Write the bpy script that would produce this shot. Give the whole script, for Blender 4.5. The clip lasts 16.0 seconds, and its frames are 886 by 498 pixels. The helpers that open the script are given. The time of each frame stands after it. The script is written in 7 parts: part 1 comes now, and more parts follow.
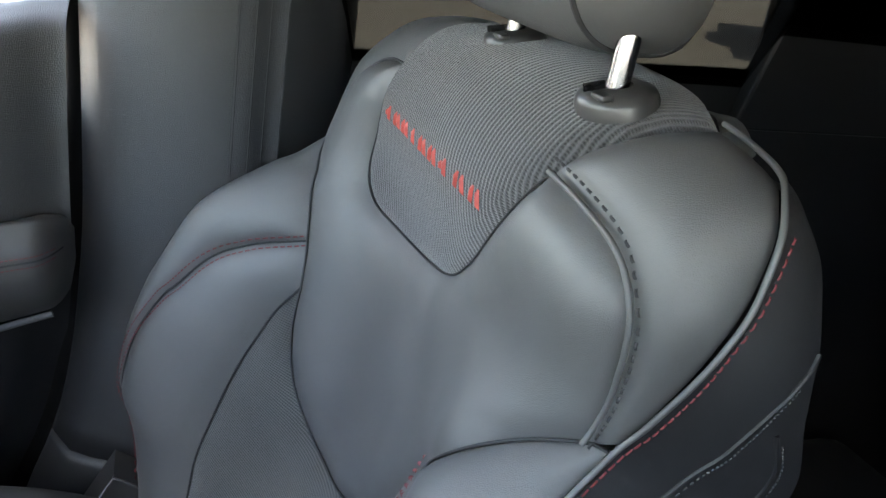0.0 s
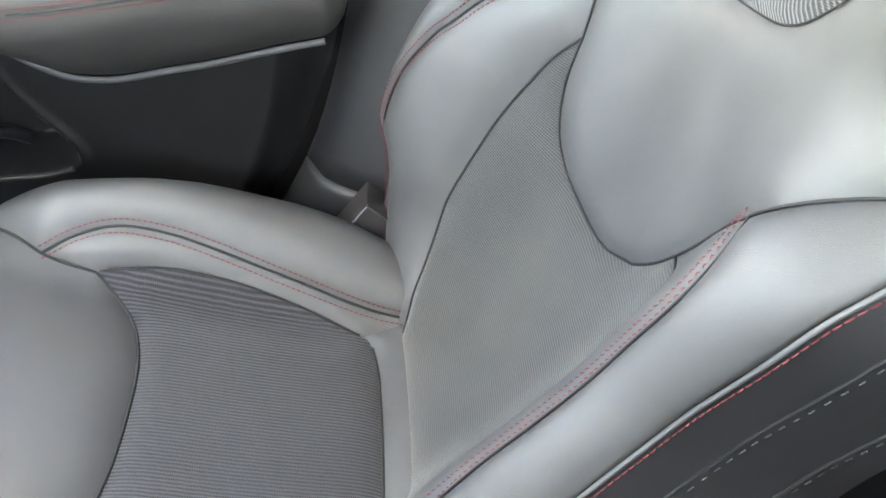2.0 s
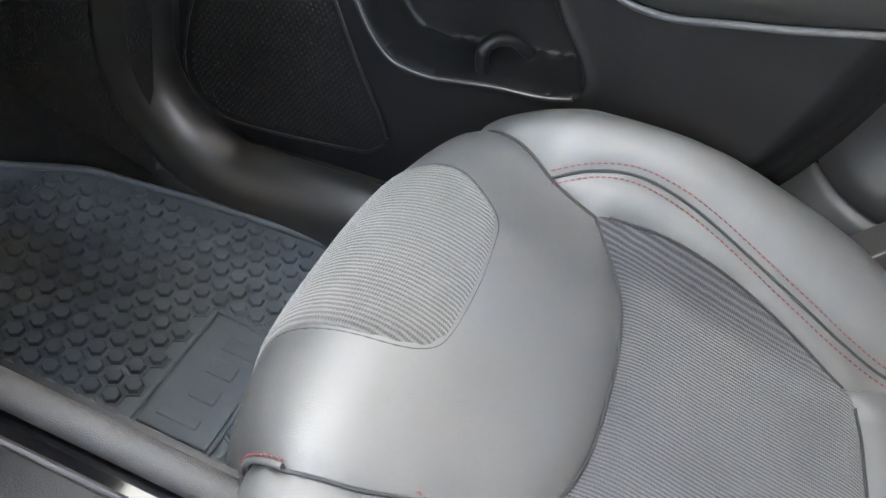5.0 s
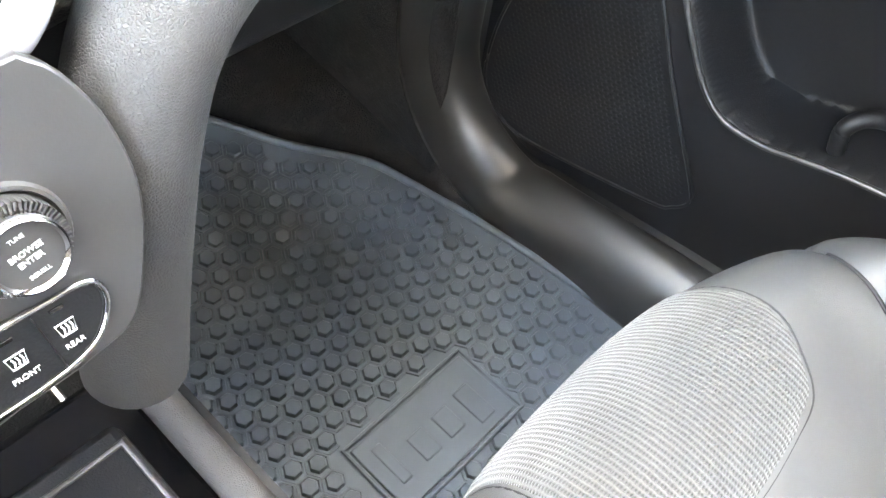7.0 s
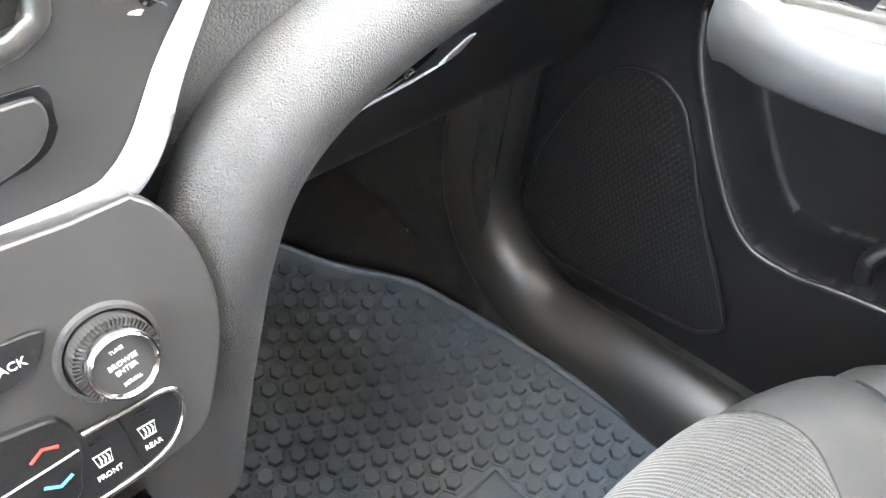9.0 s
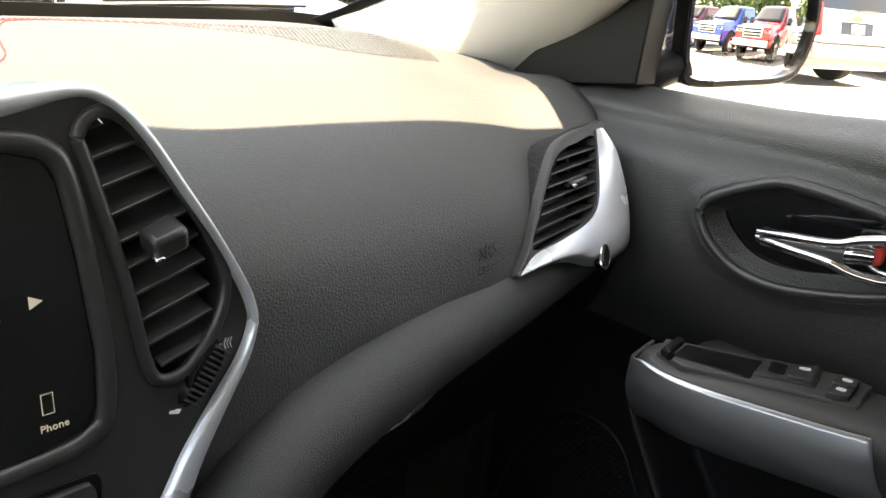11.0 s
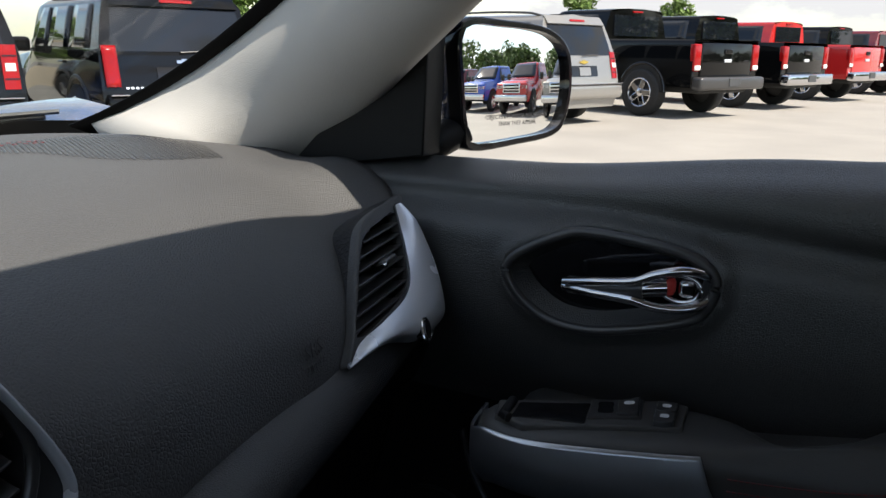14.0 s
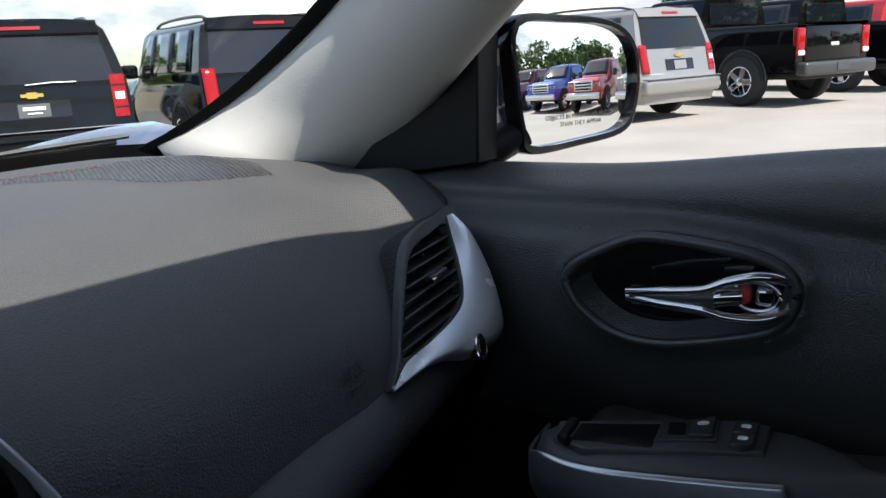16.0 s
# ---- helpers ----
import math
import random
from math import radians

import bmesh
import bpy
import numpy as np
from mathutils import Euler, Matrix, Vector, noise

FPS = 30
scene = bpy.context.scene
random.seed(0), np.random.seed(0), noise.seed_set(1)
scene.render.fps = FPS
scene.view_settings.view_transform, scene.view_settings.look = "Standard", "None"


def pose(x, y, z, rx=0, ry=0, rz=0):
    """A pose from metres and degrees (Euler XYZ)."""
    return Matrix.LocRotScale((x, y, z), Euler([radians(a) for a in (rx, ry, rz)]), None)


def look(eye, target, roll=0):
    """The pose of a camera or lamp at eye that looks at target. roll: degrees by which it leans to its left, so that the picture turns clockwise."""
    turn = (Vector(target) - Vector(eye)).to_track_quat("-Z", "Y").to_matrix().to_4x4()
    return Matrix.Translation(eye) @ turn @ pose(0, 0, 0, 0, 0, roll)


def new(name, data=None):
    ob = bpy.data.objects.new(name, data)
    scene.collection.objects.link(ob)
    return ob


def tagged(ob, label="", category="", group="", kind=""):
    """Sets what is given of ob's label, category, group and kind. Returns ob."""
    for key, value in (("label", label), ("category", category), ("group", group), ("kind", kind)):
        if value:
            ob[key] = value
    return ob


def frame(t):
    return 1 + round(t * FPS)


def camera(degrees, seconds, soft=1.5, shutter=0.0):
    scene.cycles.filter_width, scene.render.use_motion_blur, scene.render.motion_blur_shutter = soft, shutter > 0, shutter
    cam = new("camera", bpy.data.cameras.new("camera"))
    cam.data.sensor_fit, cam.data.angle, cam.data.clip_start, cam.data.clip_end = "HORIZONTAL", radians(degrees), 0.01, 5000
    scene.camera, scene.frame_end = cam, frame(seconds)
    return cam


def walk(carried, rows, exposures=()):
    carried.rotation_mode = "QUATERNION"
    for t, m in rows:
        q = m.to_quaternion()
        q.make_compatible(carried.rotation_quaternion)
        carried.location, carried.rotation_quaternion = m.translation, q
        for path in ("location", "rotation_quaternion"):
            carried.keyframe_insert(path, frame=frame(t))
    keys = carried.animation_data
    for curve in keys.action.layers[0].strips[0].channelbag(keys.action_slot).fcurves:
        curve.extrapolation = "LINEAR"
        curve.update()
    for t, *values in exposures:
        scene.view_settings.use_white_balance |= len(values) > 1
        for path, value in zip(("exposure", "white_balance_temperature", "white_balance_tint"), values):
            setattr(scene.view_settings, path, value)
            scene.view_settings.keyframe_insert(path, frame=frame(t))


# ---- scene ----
cam = camera(58.5, 16.0)
PATH = [
    (0, (-0.129, 0.008, 1.419), (1.591, -0.663, 0.651), 8.2),
    (0.5, (-0.119, 0.016, 1.412), (1.546, -0.611, 0.498), 9.4),
    (1, (-0.115, 0.033, 1.404), (1.499, -0.489, 0.346), 9.8),
    (1.5, (-0.115, 0.06, 1.389), (1.467, -0.325, 0.227), 9.5),
    (2, (-0.118, 0.116, 1.357), (1.413, -0.19, 0.107), 10.6),
    (2.5, (-0.122, 0.236, 1.32), (1.348, -0.161, 0.024), 16.2),
    (3, (-0.114, 0.27, 1.291), (1.324, -0.04, -0.065), 17.4),
    (3.5, (-0.112, 0.302, 1.271), (1.347, 0.064, -0.076), 18.0),
    (4, (-0.107, 0.352, 1.243), (1.385, 0.241, -0.084), 18.0),
    (4.5, (-0.1, 0.375, 1.236), (1.385, 0.452, -0.101), 16.9),
    (5, (-0.077, 0.41, 1.215), (1.374, 0.61, -0.148), 18.0),
    (5.2, (-0.066, 0.425, 1.21), (1.362, 0.683, -0.166), 17.8),
    (7.3, (0.091, 0.511, 1.211), (1.09, 1.234, -0.364), 11.1),
    (7.5, (0.089, 0.512, 1.21), (1.089, 1.26, -0.351), 10.7),
    (8, (0.082, 0.505, 1.218), (1.075, 1.3, -0.326), 9.5),
    (8.5, (0.073, 0.496, 1.228), (1.11, 1.349, -0.254), 8.9),
    (9, (0.062, 0.492, 1.244), (1.159, 1.421, -0.146), 8.1),
    (9.5, (0.039, 0.477, 1.28), (1.284, 1.535, 0.127), 8.6),
    (10, (0.024, 0.47, 1.294), (1.36, 1.591, 0.315), 9.5),
    (10.2, (0.02, 0.463, 1.299), (1.376, 1.608, 0.375), 9.4),
    (12.3, (-0.029, 0.447, 1.349), (1.463, 1.68, 0.845), 2.7),
    (12.5, (-0.034, 0.451, 1.352), (1.463, 1.679, 0.847), 2.5),
    (13, (-0.034, 0.466, 1.346), (1.48, 1.667, 0.829), 2.1),
    (13.5, (-0.033, 0.475, 1.349), (1.558, 1.571, 0.832), 1.4),
    (14, (0.008, 0.48, 1.331), (1.76, 1.295, 0.817), 1.9),
    (14.5, (0.028, 0.469, 1.341), (1.787, 1.272, 0.831), -0.1),
    (15, (0.041, 0.464, 1.34), (1.782, 1.307, 0.834), -1.4),
    (15.5, (0.032, 0.461, 1.344), (1.729, 1.389, 0.836), -2.5),
    (16, (0.061, 0.462, 1.328), (1.698, 1.496, 0.825), -2.0),
]
EXPOSURES = [
    (0.0, 4.38, 7100, 10), (0.5, 5.30, 7500, 10), (1.0, 5.55, 8200, 10), (2.0, 5.82, 8600, 10), (5.2, 6.10, 8600, 10), (7.3, 7.12, 9000, 10), (9.0, 6.75, 9300, 10), (9.5, 6.12, 9800, 10), (10.2, 5.08, 10000, 10),
    (12.3, 1.02, 7100, 10), (13.5, 1.05, 6950, 10), (14.5, 0.95, 6750, 10), (16.0, 1.02, 6400, 10),
]
walk(cam, [(t, look(eye, target, roll)) for t, eye, target, roll in PATH], EXPOSURES)
from mathutils.geometry import delaunay_2d_cdt

# ---------------------------------------------------------------- light
SUN_ELEVATION, SUN_FROM = radians(53.5), radians(193)      # the sun stands high behind the car, a little to its left
world = bpy.data.worlds.new("world")
scene.world = world
world.use_nodes = True
wt = world.node_tree
wt.nodes.clear()
sky = wt.nodes.new("ShaderNodeTexSky")
sky.sky_type, sky.sun_disc = "NISHITA", False
sky.sun_elevation, sky.sun_rotation = SUN_ELEVATION, SUN_FROM
sky.air_density, sky.dust_density, sky.ozone_density = 1.0, 0.7, 1.0
# broken fair-weather cloud, mixed over the sky
tc = wt.nodes.new("ShaderNodeTexCoord")
mp = wt.nodes.new("ShaderNodeMapping")
mp.inputs["Scale"].default_value = (1.0, 1.0, 2.6)
nz = wt.nodes.new("ShaderNodeTexNoise")
nz.inputs["Scale"].default_value, nz.inputs["Detail"].default_value, nz.inputs["Roughness"].default_value = 3.2, 9.0, 0.62
rp = wt.nodes.new("ShaderNodeValToRGB")
rp.color_ramp.elements[0].position, rp.color_ramp.elements[1].position = 0.46, 0.58
cl = wt.nodes.new("ShaderNodeMixRGB")
cl.inputs[2].default_value = (3.3, 3.42, 3.65, 1)
bg = wt.nodes.new("ShaderNodeBackground")
bg.inputs["Strength"].default_value = 0.13
wo = wt.nodes.new("ShaderNodeOutputWorld")
wt.links.new(tc.outputs["Generated"], mp.inputs["Vector"])
wt.links.new(mp.outputs[0], nz.inputs["Vector"])
wt.links.new(nz.outputs["Fac"], rp.inputs[0])
wt.links.new(rp.outputs[0], cl.inputs[0])
wt.links.new(sky.outputs[0], cl.inputs[1])
wt.links.new(cl.outputs[0], bg.inputs["Color"])
wt.links.new(bg.outputs[0], wo.inputs["Surface"])
sun_data = bpy.data.lights.new("sun", "SUN")
sun_data.energy, sun_data.angle, sun_data.color = 4.5, radians(0.53), (1.0, 0.955, 0.88)
sun = new("sun", sun_data)
SUN_WAY = Vector((math.sin(SUN_FROM) * math.cos(SUN_ELEVATION), math.cos(SUN_FROM) * math.cos(SUN_ELEVATION), math.sin(SUN_ELEVATION)))
sun.matrix_world = look(SUN_WAY * 50, (0, 0, 0))

# ---------------------------------------------------------------- materials


def socket(node, *names):
    for n in names:
        if n in node.inputs:
            return node.inputs[n]


def surface(name, color, rough=0.5, metal=0.0, grain=0.0, grain_size=0.002, spots=0.0, spots_size=0.05, coords="Object", cells=False, coat=0.0, specular=0.5, alpha=None, emission=None, vary=0.0):
    """A node material: base colour with broad variation, grain in colour and relief, roughness that wanders a little."""
    m = bpy.data.materials.new(name)
    m.use_nodes = True
    t = m.node_tree
    b = t.nodes["Principled BSDF"]
    b.inputs["Base Color"].default_value = (*color, 1)
    b.inputs["Roughness"].default_value, b.inputs["Metallic"].default_value = rough, metal
    socket(b, "Specular IOR Level", "Specular").default_value = specular
    socket(b, "Coat Weight", "Clearcoat").default_value = coat
    socket(b, "Coat Roughness", "Clearcoat Roughness").default_value = 0.04
    if emission:
        socket(b, "Emission Color", "Emission").default_value = (*emission[0], 1)
        b.inputs["Emission Strength"].default_value = emission[1]
    co = t.nodes.new("ShaderNodeTexCoord").outputs[coords]
    if spots:
        n = t.nodes.new("ShaderNodeTexNoise")
        n.inputs["Scale"].default_value, n.inputs["Detail"].default_value = 1 / spots_size, 5
        t.links.new(co, n.inputs["Vector"])
        r = t.nodes.new("ShaderNodeMapRange")
        r.inputs[1].default_value, r.inputs[2].default_value, r.inputs[3].default_value, r.inputs[4].default_value = 0.3, 0.7, 1 - spots, 1 + spots
        t.links.new(n.outputs["Fac"], r.inputs[0])
        mx = t.nodes.new("ShaderNodeMixRGB")
        mx.blend_type = "MULTIPLY"
        mx.inputs[0].default_value = 1
        mx.inputs[1].default_value = (*color, 1)
        t.links.new(r.outputs[0], mx.inputs[2])
        out = mx.outputs[0]
        if vary:
            oi = t.nodes.new("ShaderNodeObjectInfo")
            r3 = t.nodes.new("ShaderNodeMapRange")
            r3.inputs[3].default_value, r3.inputs[4].default_value = 1 - vary, 1 + vary
            t.links.new(oi.outputs["Random"], r3.inputs[0])
            m2 = t.nodes.new("ShaderNodeMixRGB")
            m2.blend_type = "MULTIPLY"
            m2.inputs[0].default_value = 1
            t.links.new(out, m2.inputs[1])
            t.links.new(r3.outputs[0], m2.inputs[2])
            out = m2.outputs[0]
        t.links.new(out, b.inputs["Base Color"])
        r2 = t.nodes.new("ShaderNodeMapRange")
        r2.inputs[1].default_value, r2.inputs[2].default_value, r2.inputs[3].default_value, r2.inputs[4].default_value = 0.3, 0.7, max(0.02, rough * (1 - spots * 0.7)), min(1, rough * (1 + spots * 0.7))
        t.links.new(n.outputs["Fac"], r2.inputs[0])
        t.links.new(r2.outputs[0], b.inputs["Roughness"])
    if grain:
        if cells:
            g = t.nodes.new("ShaderNodeTexVoronoi")
            g.feature = "DISTANCE_TO_EDGE"
            g.inputs["Scale"].default_value = 1 / grain_size
            mn = t.nodes.new("ShaderNodeMath")
            mn.operation = "MINIMUM"
            mn.inputs[1].default_value = 0.25
            t.links.new(g.outputs["Distance"], mn.inputs[0])
            h = mn.outputs[0]
        else:
            g = t.nodes.new("ShaderNodeTexNoise")
            g.inputs["Scale"].default_value, g.inputs["Detail"].default_value = 1 / grain_size, 3
            h = g.outputs["Fac"]
        t.links.new(co, g.inputs["Vector"])
        bp = t.nodes.new("ShaderNodeBump")
        bp.inputs["Strength"].default_value, bp.inputs["Distance"].default_value = grain, grain_size
        t.links.new(h, bp.inputs["Height"])
        t.links.new(bp.outputs["Normal"], b.inputs["Normal"])
    return m


def woven(name, light, dark, pitch=0.0045, along=1, depth=0.6):
    """Ribbed seat cloth on the panel's own coordinates: thick light ribs with fine cross threads between dark gaps."""
    m = bpy.data.materials.new(name)
    m.use_nodes = True
    t = m.node_tree
    b = t.nodes["Principled BSDF"]
    b.inputs["Roughness"].default_value = 0.85
    socket(b, "Specular IOR Level", "Specular").default_value = 0.25
    socket(b, "Sheen Weight", "Sheen").default_value = 0.3
    uv = t.nodes.new("ShaderNodeTexCoord").outputs["UV"]
    sep = t.nodes.new("ShaderNodeSeparateXYZ")
    wob = t.nodes.new("ShaderNodeTexNoise")
    wob.inputs["Scale"].default_value, wob.inputs["Detail"].default_value = 60, 2
    t.links.new(uv, wob.inputs["Vector"])
    ad = t.nodes.new("ShaderNodeVectorMath")
    ad.operation = "MULTIPLY_ADD"
    ad.inputs[1].default_value = (0.0014, 0.0014, 0)
    t.links.new(wob.outputs["Color"], ad.inputs[0])
    t.links.new(uv, ad.inputs[2])
    t.links.new(ad.outputs[0], sep.inputs[0])

    def wave(out, p):
        mu = t.nodes.new("ShaderNodeMath")
        mu.operation = "MULTIPLY"
        mu.inputs[1].default_value = 2 * math.pi / p
        si = t.nodes.new("ShaderNodeMath")
        si.operation = "SINE"
        mr = t.nodes.new("ShaderNodeMapRange")
        mr.inputs[1].default_value = -1
        t.links.new(out, mu.inputs[0])
        t.links.new(mu.outputs[0], si.inputs[0])
        t.links.new(si.outputs[0], mr.inputs[0])
        return mr.outputs[0]
    rib = wave(sep.outputs[along], pitch)
    thread = wave(sep.outputs[1 - along], 0.0022)
    grit = t.nodes.new("ShaderNodeTexNoise")
    grit.inputs["Scale"].default_value, grit.inputs["Detail"].default_value = 700, 2
    t.links.new(uv, grit.inputs["Vector"])
    big = t.nodes.new("ShaderNodeTexNoise")
    big.inputs["Scale"].default_value, big.inputs["Detail"].default_value = 14, 3
    t.links.new(uv, big.inputs["Vector"])

    def maths(op, x, y, z=None):
        n = t.nodes.new("ShaderNodeMath")
        n.operation = op
        for i, q in enumerate((x, y, z)):
            if q is None:
                continue
            if isinstance(q, float):
                n.inputs[i].default_value = q
            else:
                t.links.new(q, n.inputs[i])
        return n.outputs[0]
    # solid light ribs; between them short cross threads
    ridge = maths("POWER", rib, 1.4)
    gap = maths("SUBTRACT", 1.0, ridge)
    cross = maths("MULTIPLY", maths("MULTIPLY", gap, thread), 0.42)
    body = maths("MULTIPLY_ADD", ridge, 0.80, cross)
    high = maths("MULTIPLY_ADD", grit.outputs["Fac"], 0.55, body)
    f = t.nodes.new("ShaderNodeMapRange")
    f.inputs[1].default_value, f.inputs[2].default_value = 0.28, 1.08
    t.links.new(high, f.inputs[0])
    mx = t.nodes.new("ShaderNodeMixRGB")
    mx.inputs[1].default_value, mx.inputs[2].default_value = (*dark, 1), (*light, 1)
    t.links.new(f.outputs[0], mx.inputs[0])
    m2 = t.nodes.new("ShaderNodeMixRGB")
    m2.blend_type = "MULTIPLY"
    m2.inputs[0].default_value = 0.35
    t.links.new(mx.outputs[0], m2.inputs[1])
    t.links.new(big.outputs["Fac"], m2.inputs[2])
    t.links.new(m2.outputs[0], b.inputs["Base Color"])
    bp = t.nodes.new("ShaderNodeBump")
    bp.inputs["Strength"].default_value, bp.inputs["Distance"].default_value = depth, pitch * 0.5
    t.links.new(high, bp.inputs["Height"])
    t.links.new(bp.outputs["Normal"], b.inputs["Normal"])
    return m


def glass(name, tint=(0.9, 0.95, 0.95), dark=0.0):
    m = bpy.data.materials.new(name)
    m.use_nodes = True
    t = m.node_tree
    t.nodes.clear()
    out = t.nodes.new("ShaderNodeOutputMaterial")
    tr = t.nodes.new("ShaderNodeBsdfTransparent")
    tr.inputs[0].default_value = (*tint, 1)
    gl = t.nodes.new("ShaderNodeBsdfGlossy")
    gl.inputs["Roughness"].default_value = 0.01
    gl.inputs[0].default_value = (1, 1, 1, 1)
    fr = t.nodes.new("ShaderNodeFresnel")
    fr.inputs[0].default_value = 1.12
    mx = t.nodes.new("ShaderNodeMixShader")
    t.links.new(fr.outputs[0], mx.inputs[0])
    t.links.new(tr.outputs[0], mx.inputs[1])
    t.links.new(gl.outputs[0], mx.inputs[2])
    t.links.new(mx.outputs[0], out.inputs[0])
    return m


LEATHER = surface("black_leather", (0.070, 0.070, 0.070), 0.54, grain=0.30, grain_size=0.0013, spots=0.10, spots_size=0.06, coords="UV", cells=True, specular=1.0)
ARM_VINYL = surface("armrest_vinyl", (0.058, 0.056, 0.054), 0.46, grain=0.25, grain_size=0.0013, spots=0.10, spots_size=0.06, cells=True)
# far darker than LEATHER: shade on the seat's side is put into this colour
SHADED_VINYL = surface("shaded_seat_vinyl", (0.014, 0.014, 0.015), 0.50, grain=0.25, grain_size=0.0013, spots=0.10, spots_size=0.06, coords="UV", cells=True)
CLOTH_V = woven("ribbed_cloth", (0.11, 0.11, 0.115), (0.022, 0.022, 0.024), 0.0046, along=0)
CLOTH_H = woven("fine_ribbed_cloth", (0.084, 0.084, 0.092), (0.012, 0.012, 0.014), 0.0042, along=0)
CLOTH_F = woven("flat_woven_cloth", (0.118, 0.116, 0.113), (0.028, 0.034, 0.034), 0.0028, along=1, depth=0.35)
CLOTH_PAD = woven("broad_ribbed_cloth", (0.122, 0.120, 0.116), (0.036, 0.036, 0.036), 0.0050, along=0)
RED_THREAD = surface("red_thread", (0.155, 0.022, 0.027), 0.7, grain=0.4, grain_size=0.0006, spots=0.15, spots_size=0.003)
RED_SATIN = surface("red_embroidery", (0.48, 0.075, 0.06), 0.5, grain=0.5, grain_size=0.0008, spots=0.15, spots_size=0.004)
GREY_THREAD = surface("grey_thread", (0.05, 0.052, 0.055), 0.7, spots=0.1, spots_size=0.003)
BLACK_THREAD = surface("black_thread", (0.02, 0.02, 0.022), 0.7, spots=0.1, spots_size=0.003)
SOFT_DASH = surface("soft_grained_vinyl", (0.042, 0.041, 0.041), 0.54, grain=0.72, grain_size=0.0017, spots=0.12, spots_size=0.08, cells=True, specular=0.7)
DOOR_VINYL = surface("door_grained_vinyl", (0.034, 0.034, 0.033), 0.48, grain=0.60, grain_size=0.0024, spots=0.12, spots_size=0.08, cells=True, specular=1.0)
FRIT = surface("black_glass_enamel", (0.002, 0.002, 0.002), 0.5, spots=0.1, spots_size=0.05, specular=0.12)
SAIL_BLACK = surface("matt_black_trim", (0.004, 0.004, 0.004), 0.6, grain=0.2, grain_size=0.0015, spots=0.1, spots_size=0.05, specular=0.25)
DASH_TOP = surface("soft_dash_top_vinyl", (0.062, 0.061, 0.061), 0.60, grain=0.6, grain_size=0.0026, spots=0.08, spots_size=0.1, cells=True)
HARD_PLASTIC = surface("hard_black_plastic", (0.010, 0.010, 0.011), 0.46, grain=0.25, grain_size=0.0015, spots=0.12, spots_size=0.06, specular=0.30)
SATIN_PLASTIC = surface("satin_black_plastic", (0.038, 0.037, 0.037), 0.34, grain=0.06, grain_size=0.001, spots=0.08, spots_size=0.05, specular=0.65)
SILL_PLASTIC = surface("grained_sill_plastic", (0.020, 0.020, 0.020), 0.36, grain=0.15, grain_size=0.0014, spots=0.10, spots_size=0.06, specular=0.7)
PILLAR_VINYL = surface("grained_pillar_vinyl", (0.019, 0.020, 0.022), 0.46, grain=0.45, grain_size=0.0017, spots=0.10, spots_size=0.07, cells=True, specular=0.7)
GLOSS_BLACK = surface("gloss_black_plastic", (0.008, 0.008, 0.009), 0.08, spots=0.1, spots_size=0.05)
# same paint as SILVER, darker and more metallic to give the armrest band's shade
SHADED_SILVER = surface("shaded_armrest_silver", (0.58, 0.60, 0.63), 0.30, metal=0.92, grain=0.05, grain_size=0.0006, spots=0.04, spots_size=0.05)
SILVER = surface("satin_silver_paint", (0.66, 0.68, 0.71), 0.27, metal=0.45, grain=0.05, grain_size=0.0006, spots=0.04, spots_size=0.05)
CHROME = surface("polished_chrome", (0.62, 0.62, 0.64), 0.06, metal=1.0, spots=0.03, spots_size=0.03)
STEEL = surface("brushed_steel", (0.34, 0.35, 0.37), 0.20, metal=1.0, spots=0.06, spots_size=0.01)
TRIM_LINE = surface("dull_grey_trim_paint", (0.085, 0.086, 0.09), 0.5, spots=0.06, spots_size=0.02)
TRIM_GREY = surface("warm_grey_trim_cloth", (0.46, 0.443, 0.414), 0.85, grain=0.25, grain_size=0.0016, spots=0.05, spots_size=0.12)
PRIVACY = glass("dark_privacy_glass", (0.10, 0.10, 0.095))
RUBBER = surface("moulded_rubber", (0.080, 0.099, 0.120), 0.55, grain=0.2, grain_size=0.0012, spots=0.15, spots_size=0.08, vary=0.04, specular=0.5)
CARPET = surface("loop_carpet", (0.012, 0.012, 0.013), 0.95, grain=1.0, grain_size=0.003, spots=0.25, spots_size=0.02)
WEB = surface("seat_belt_webbing", (0.013, 0.0135, 0.015), 0.6, grain=0.5, grain_size=0.0014, spots=0.1, spots_size=0.02)
WHITE_PRINT = surface("white_print", (0.75, 0.75, 0.74), 0.6, spots=0.03, spots_size=0.01)
RED_PRINT = surface("red_print", (0.65, 0.05, 0.04), 0.5, spots=0.03, spots_size=0.01)
BLUE_PRINT = surface("blue_print", (0.05, 0.35, 0.55), 0.5, spots=0.03, spots_size=0.01)
SCREEN = surface("dark_touch_screen", (0.012, 0.013, 0.012), 0.12, spots=0.15, spots_size=0.05)
SCREEN_TEXT = surface("screen_text", (0.3, 0.3, 0.28), 0.4, emission=((0.85, 0.82, 0.72), 0.04))
WINDOW = glass("clear_window")
MIRROR = surface("mirror_silver", (0.86, 0.88, 0.88), 0.0, metal=1.0)
BLUE_PAINT = surface("deep_blue_car_paint", (0.006, 0.028, 0.10), 0.25, metal=0.1, coat=1.0, spots=0.03, spots_size=0.3)
CONCRETE = surface("pale_lot_concrete", (0.275, 0.256, 0.230), 0.9, grain=0.4, grain_size=0.02, spots=0.10, spots_size=1.3)


def group(name, at=(0, 0, 0), label="", category="", group="", kind=""):
    ob = new(name)
    ob.location = at
    ob.empty_display_size = 0.05
    return tagged(ob, label, category, group, kind)


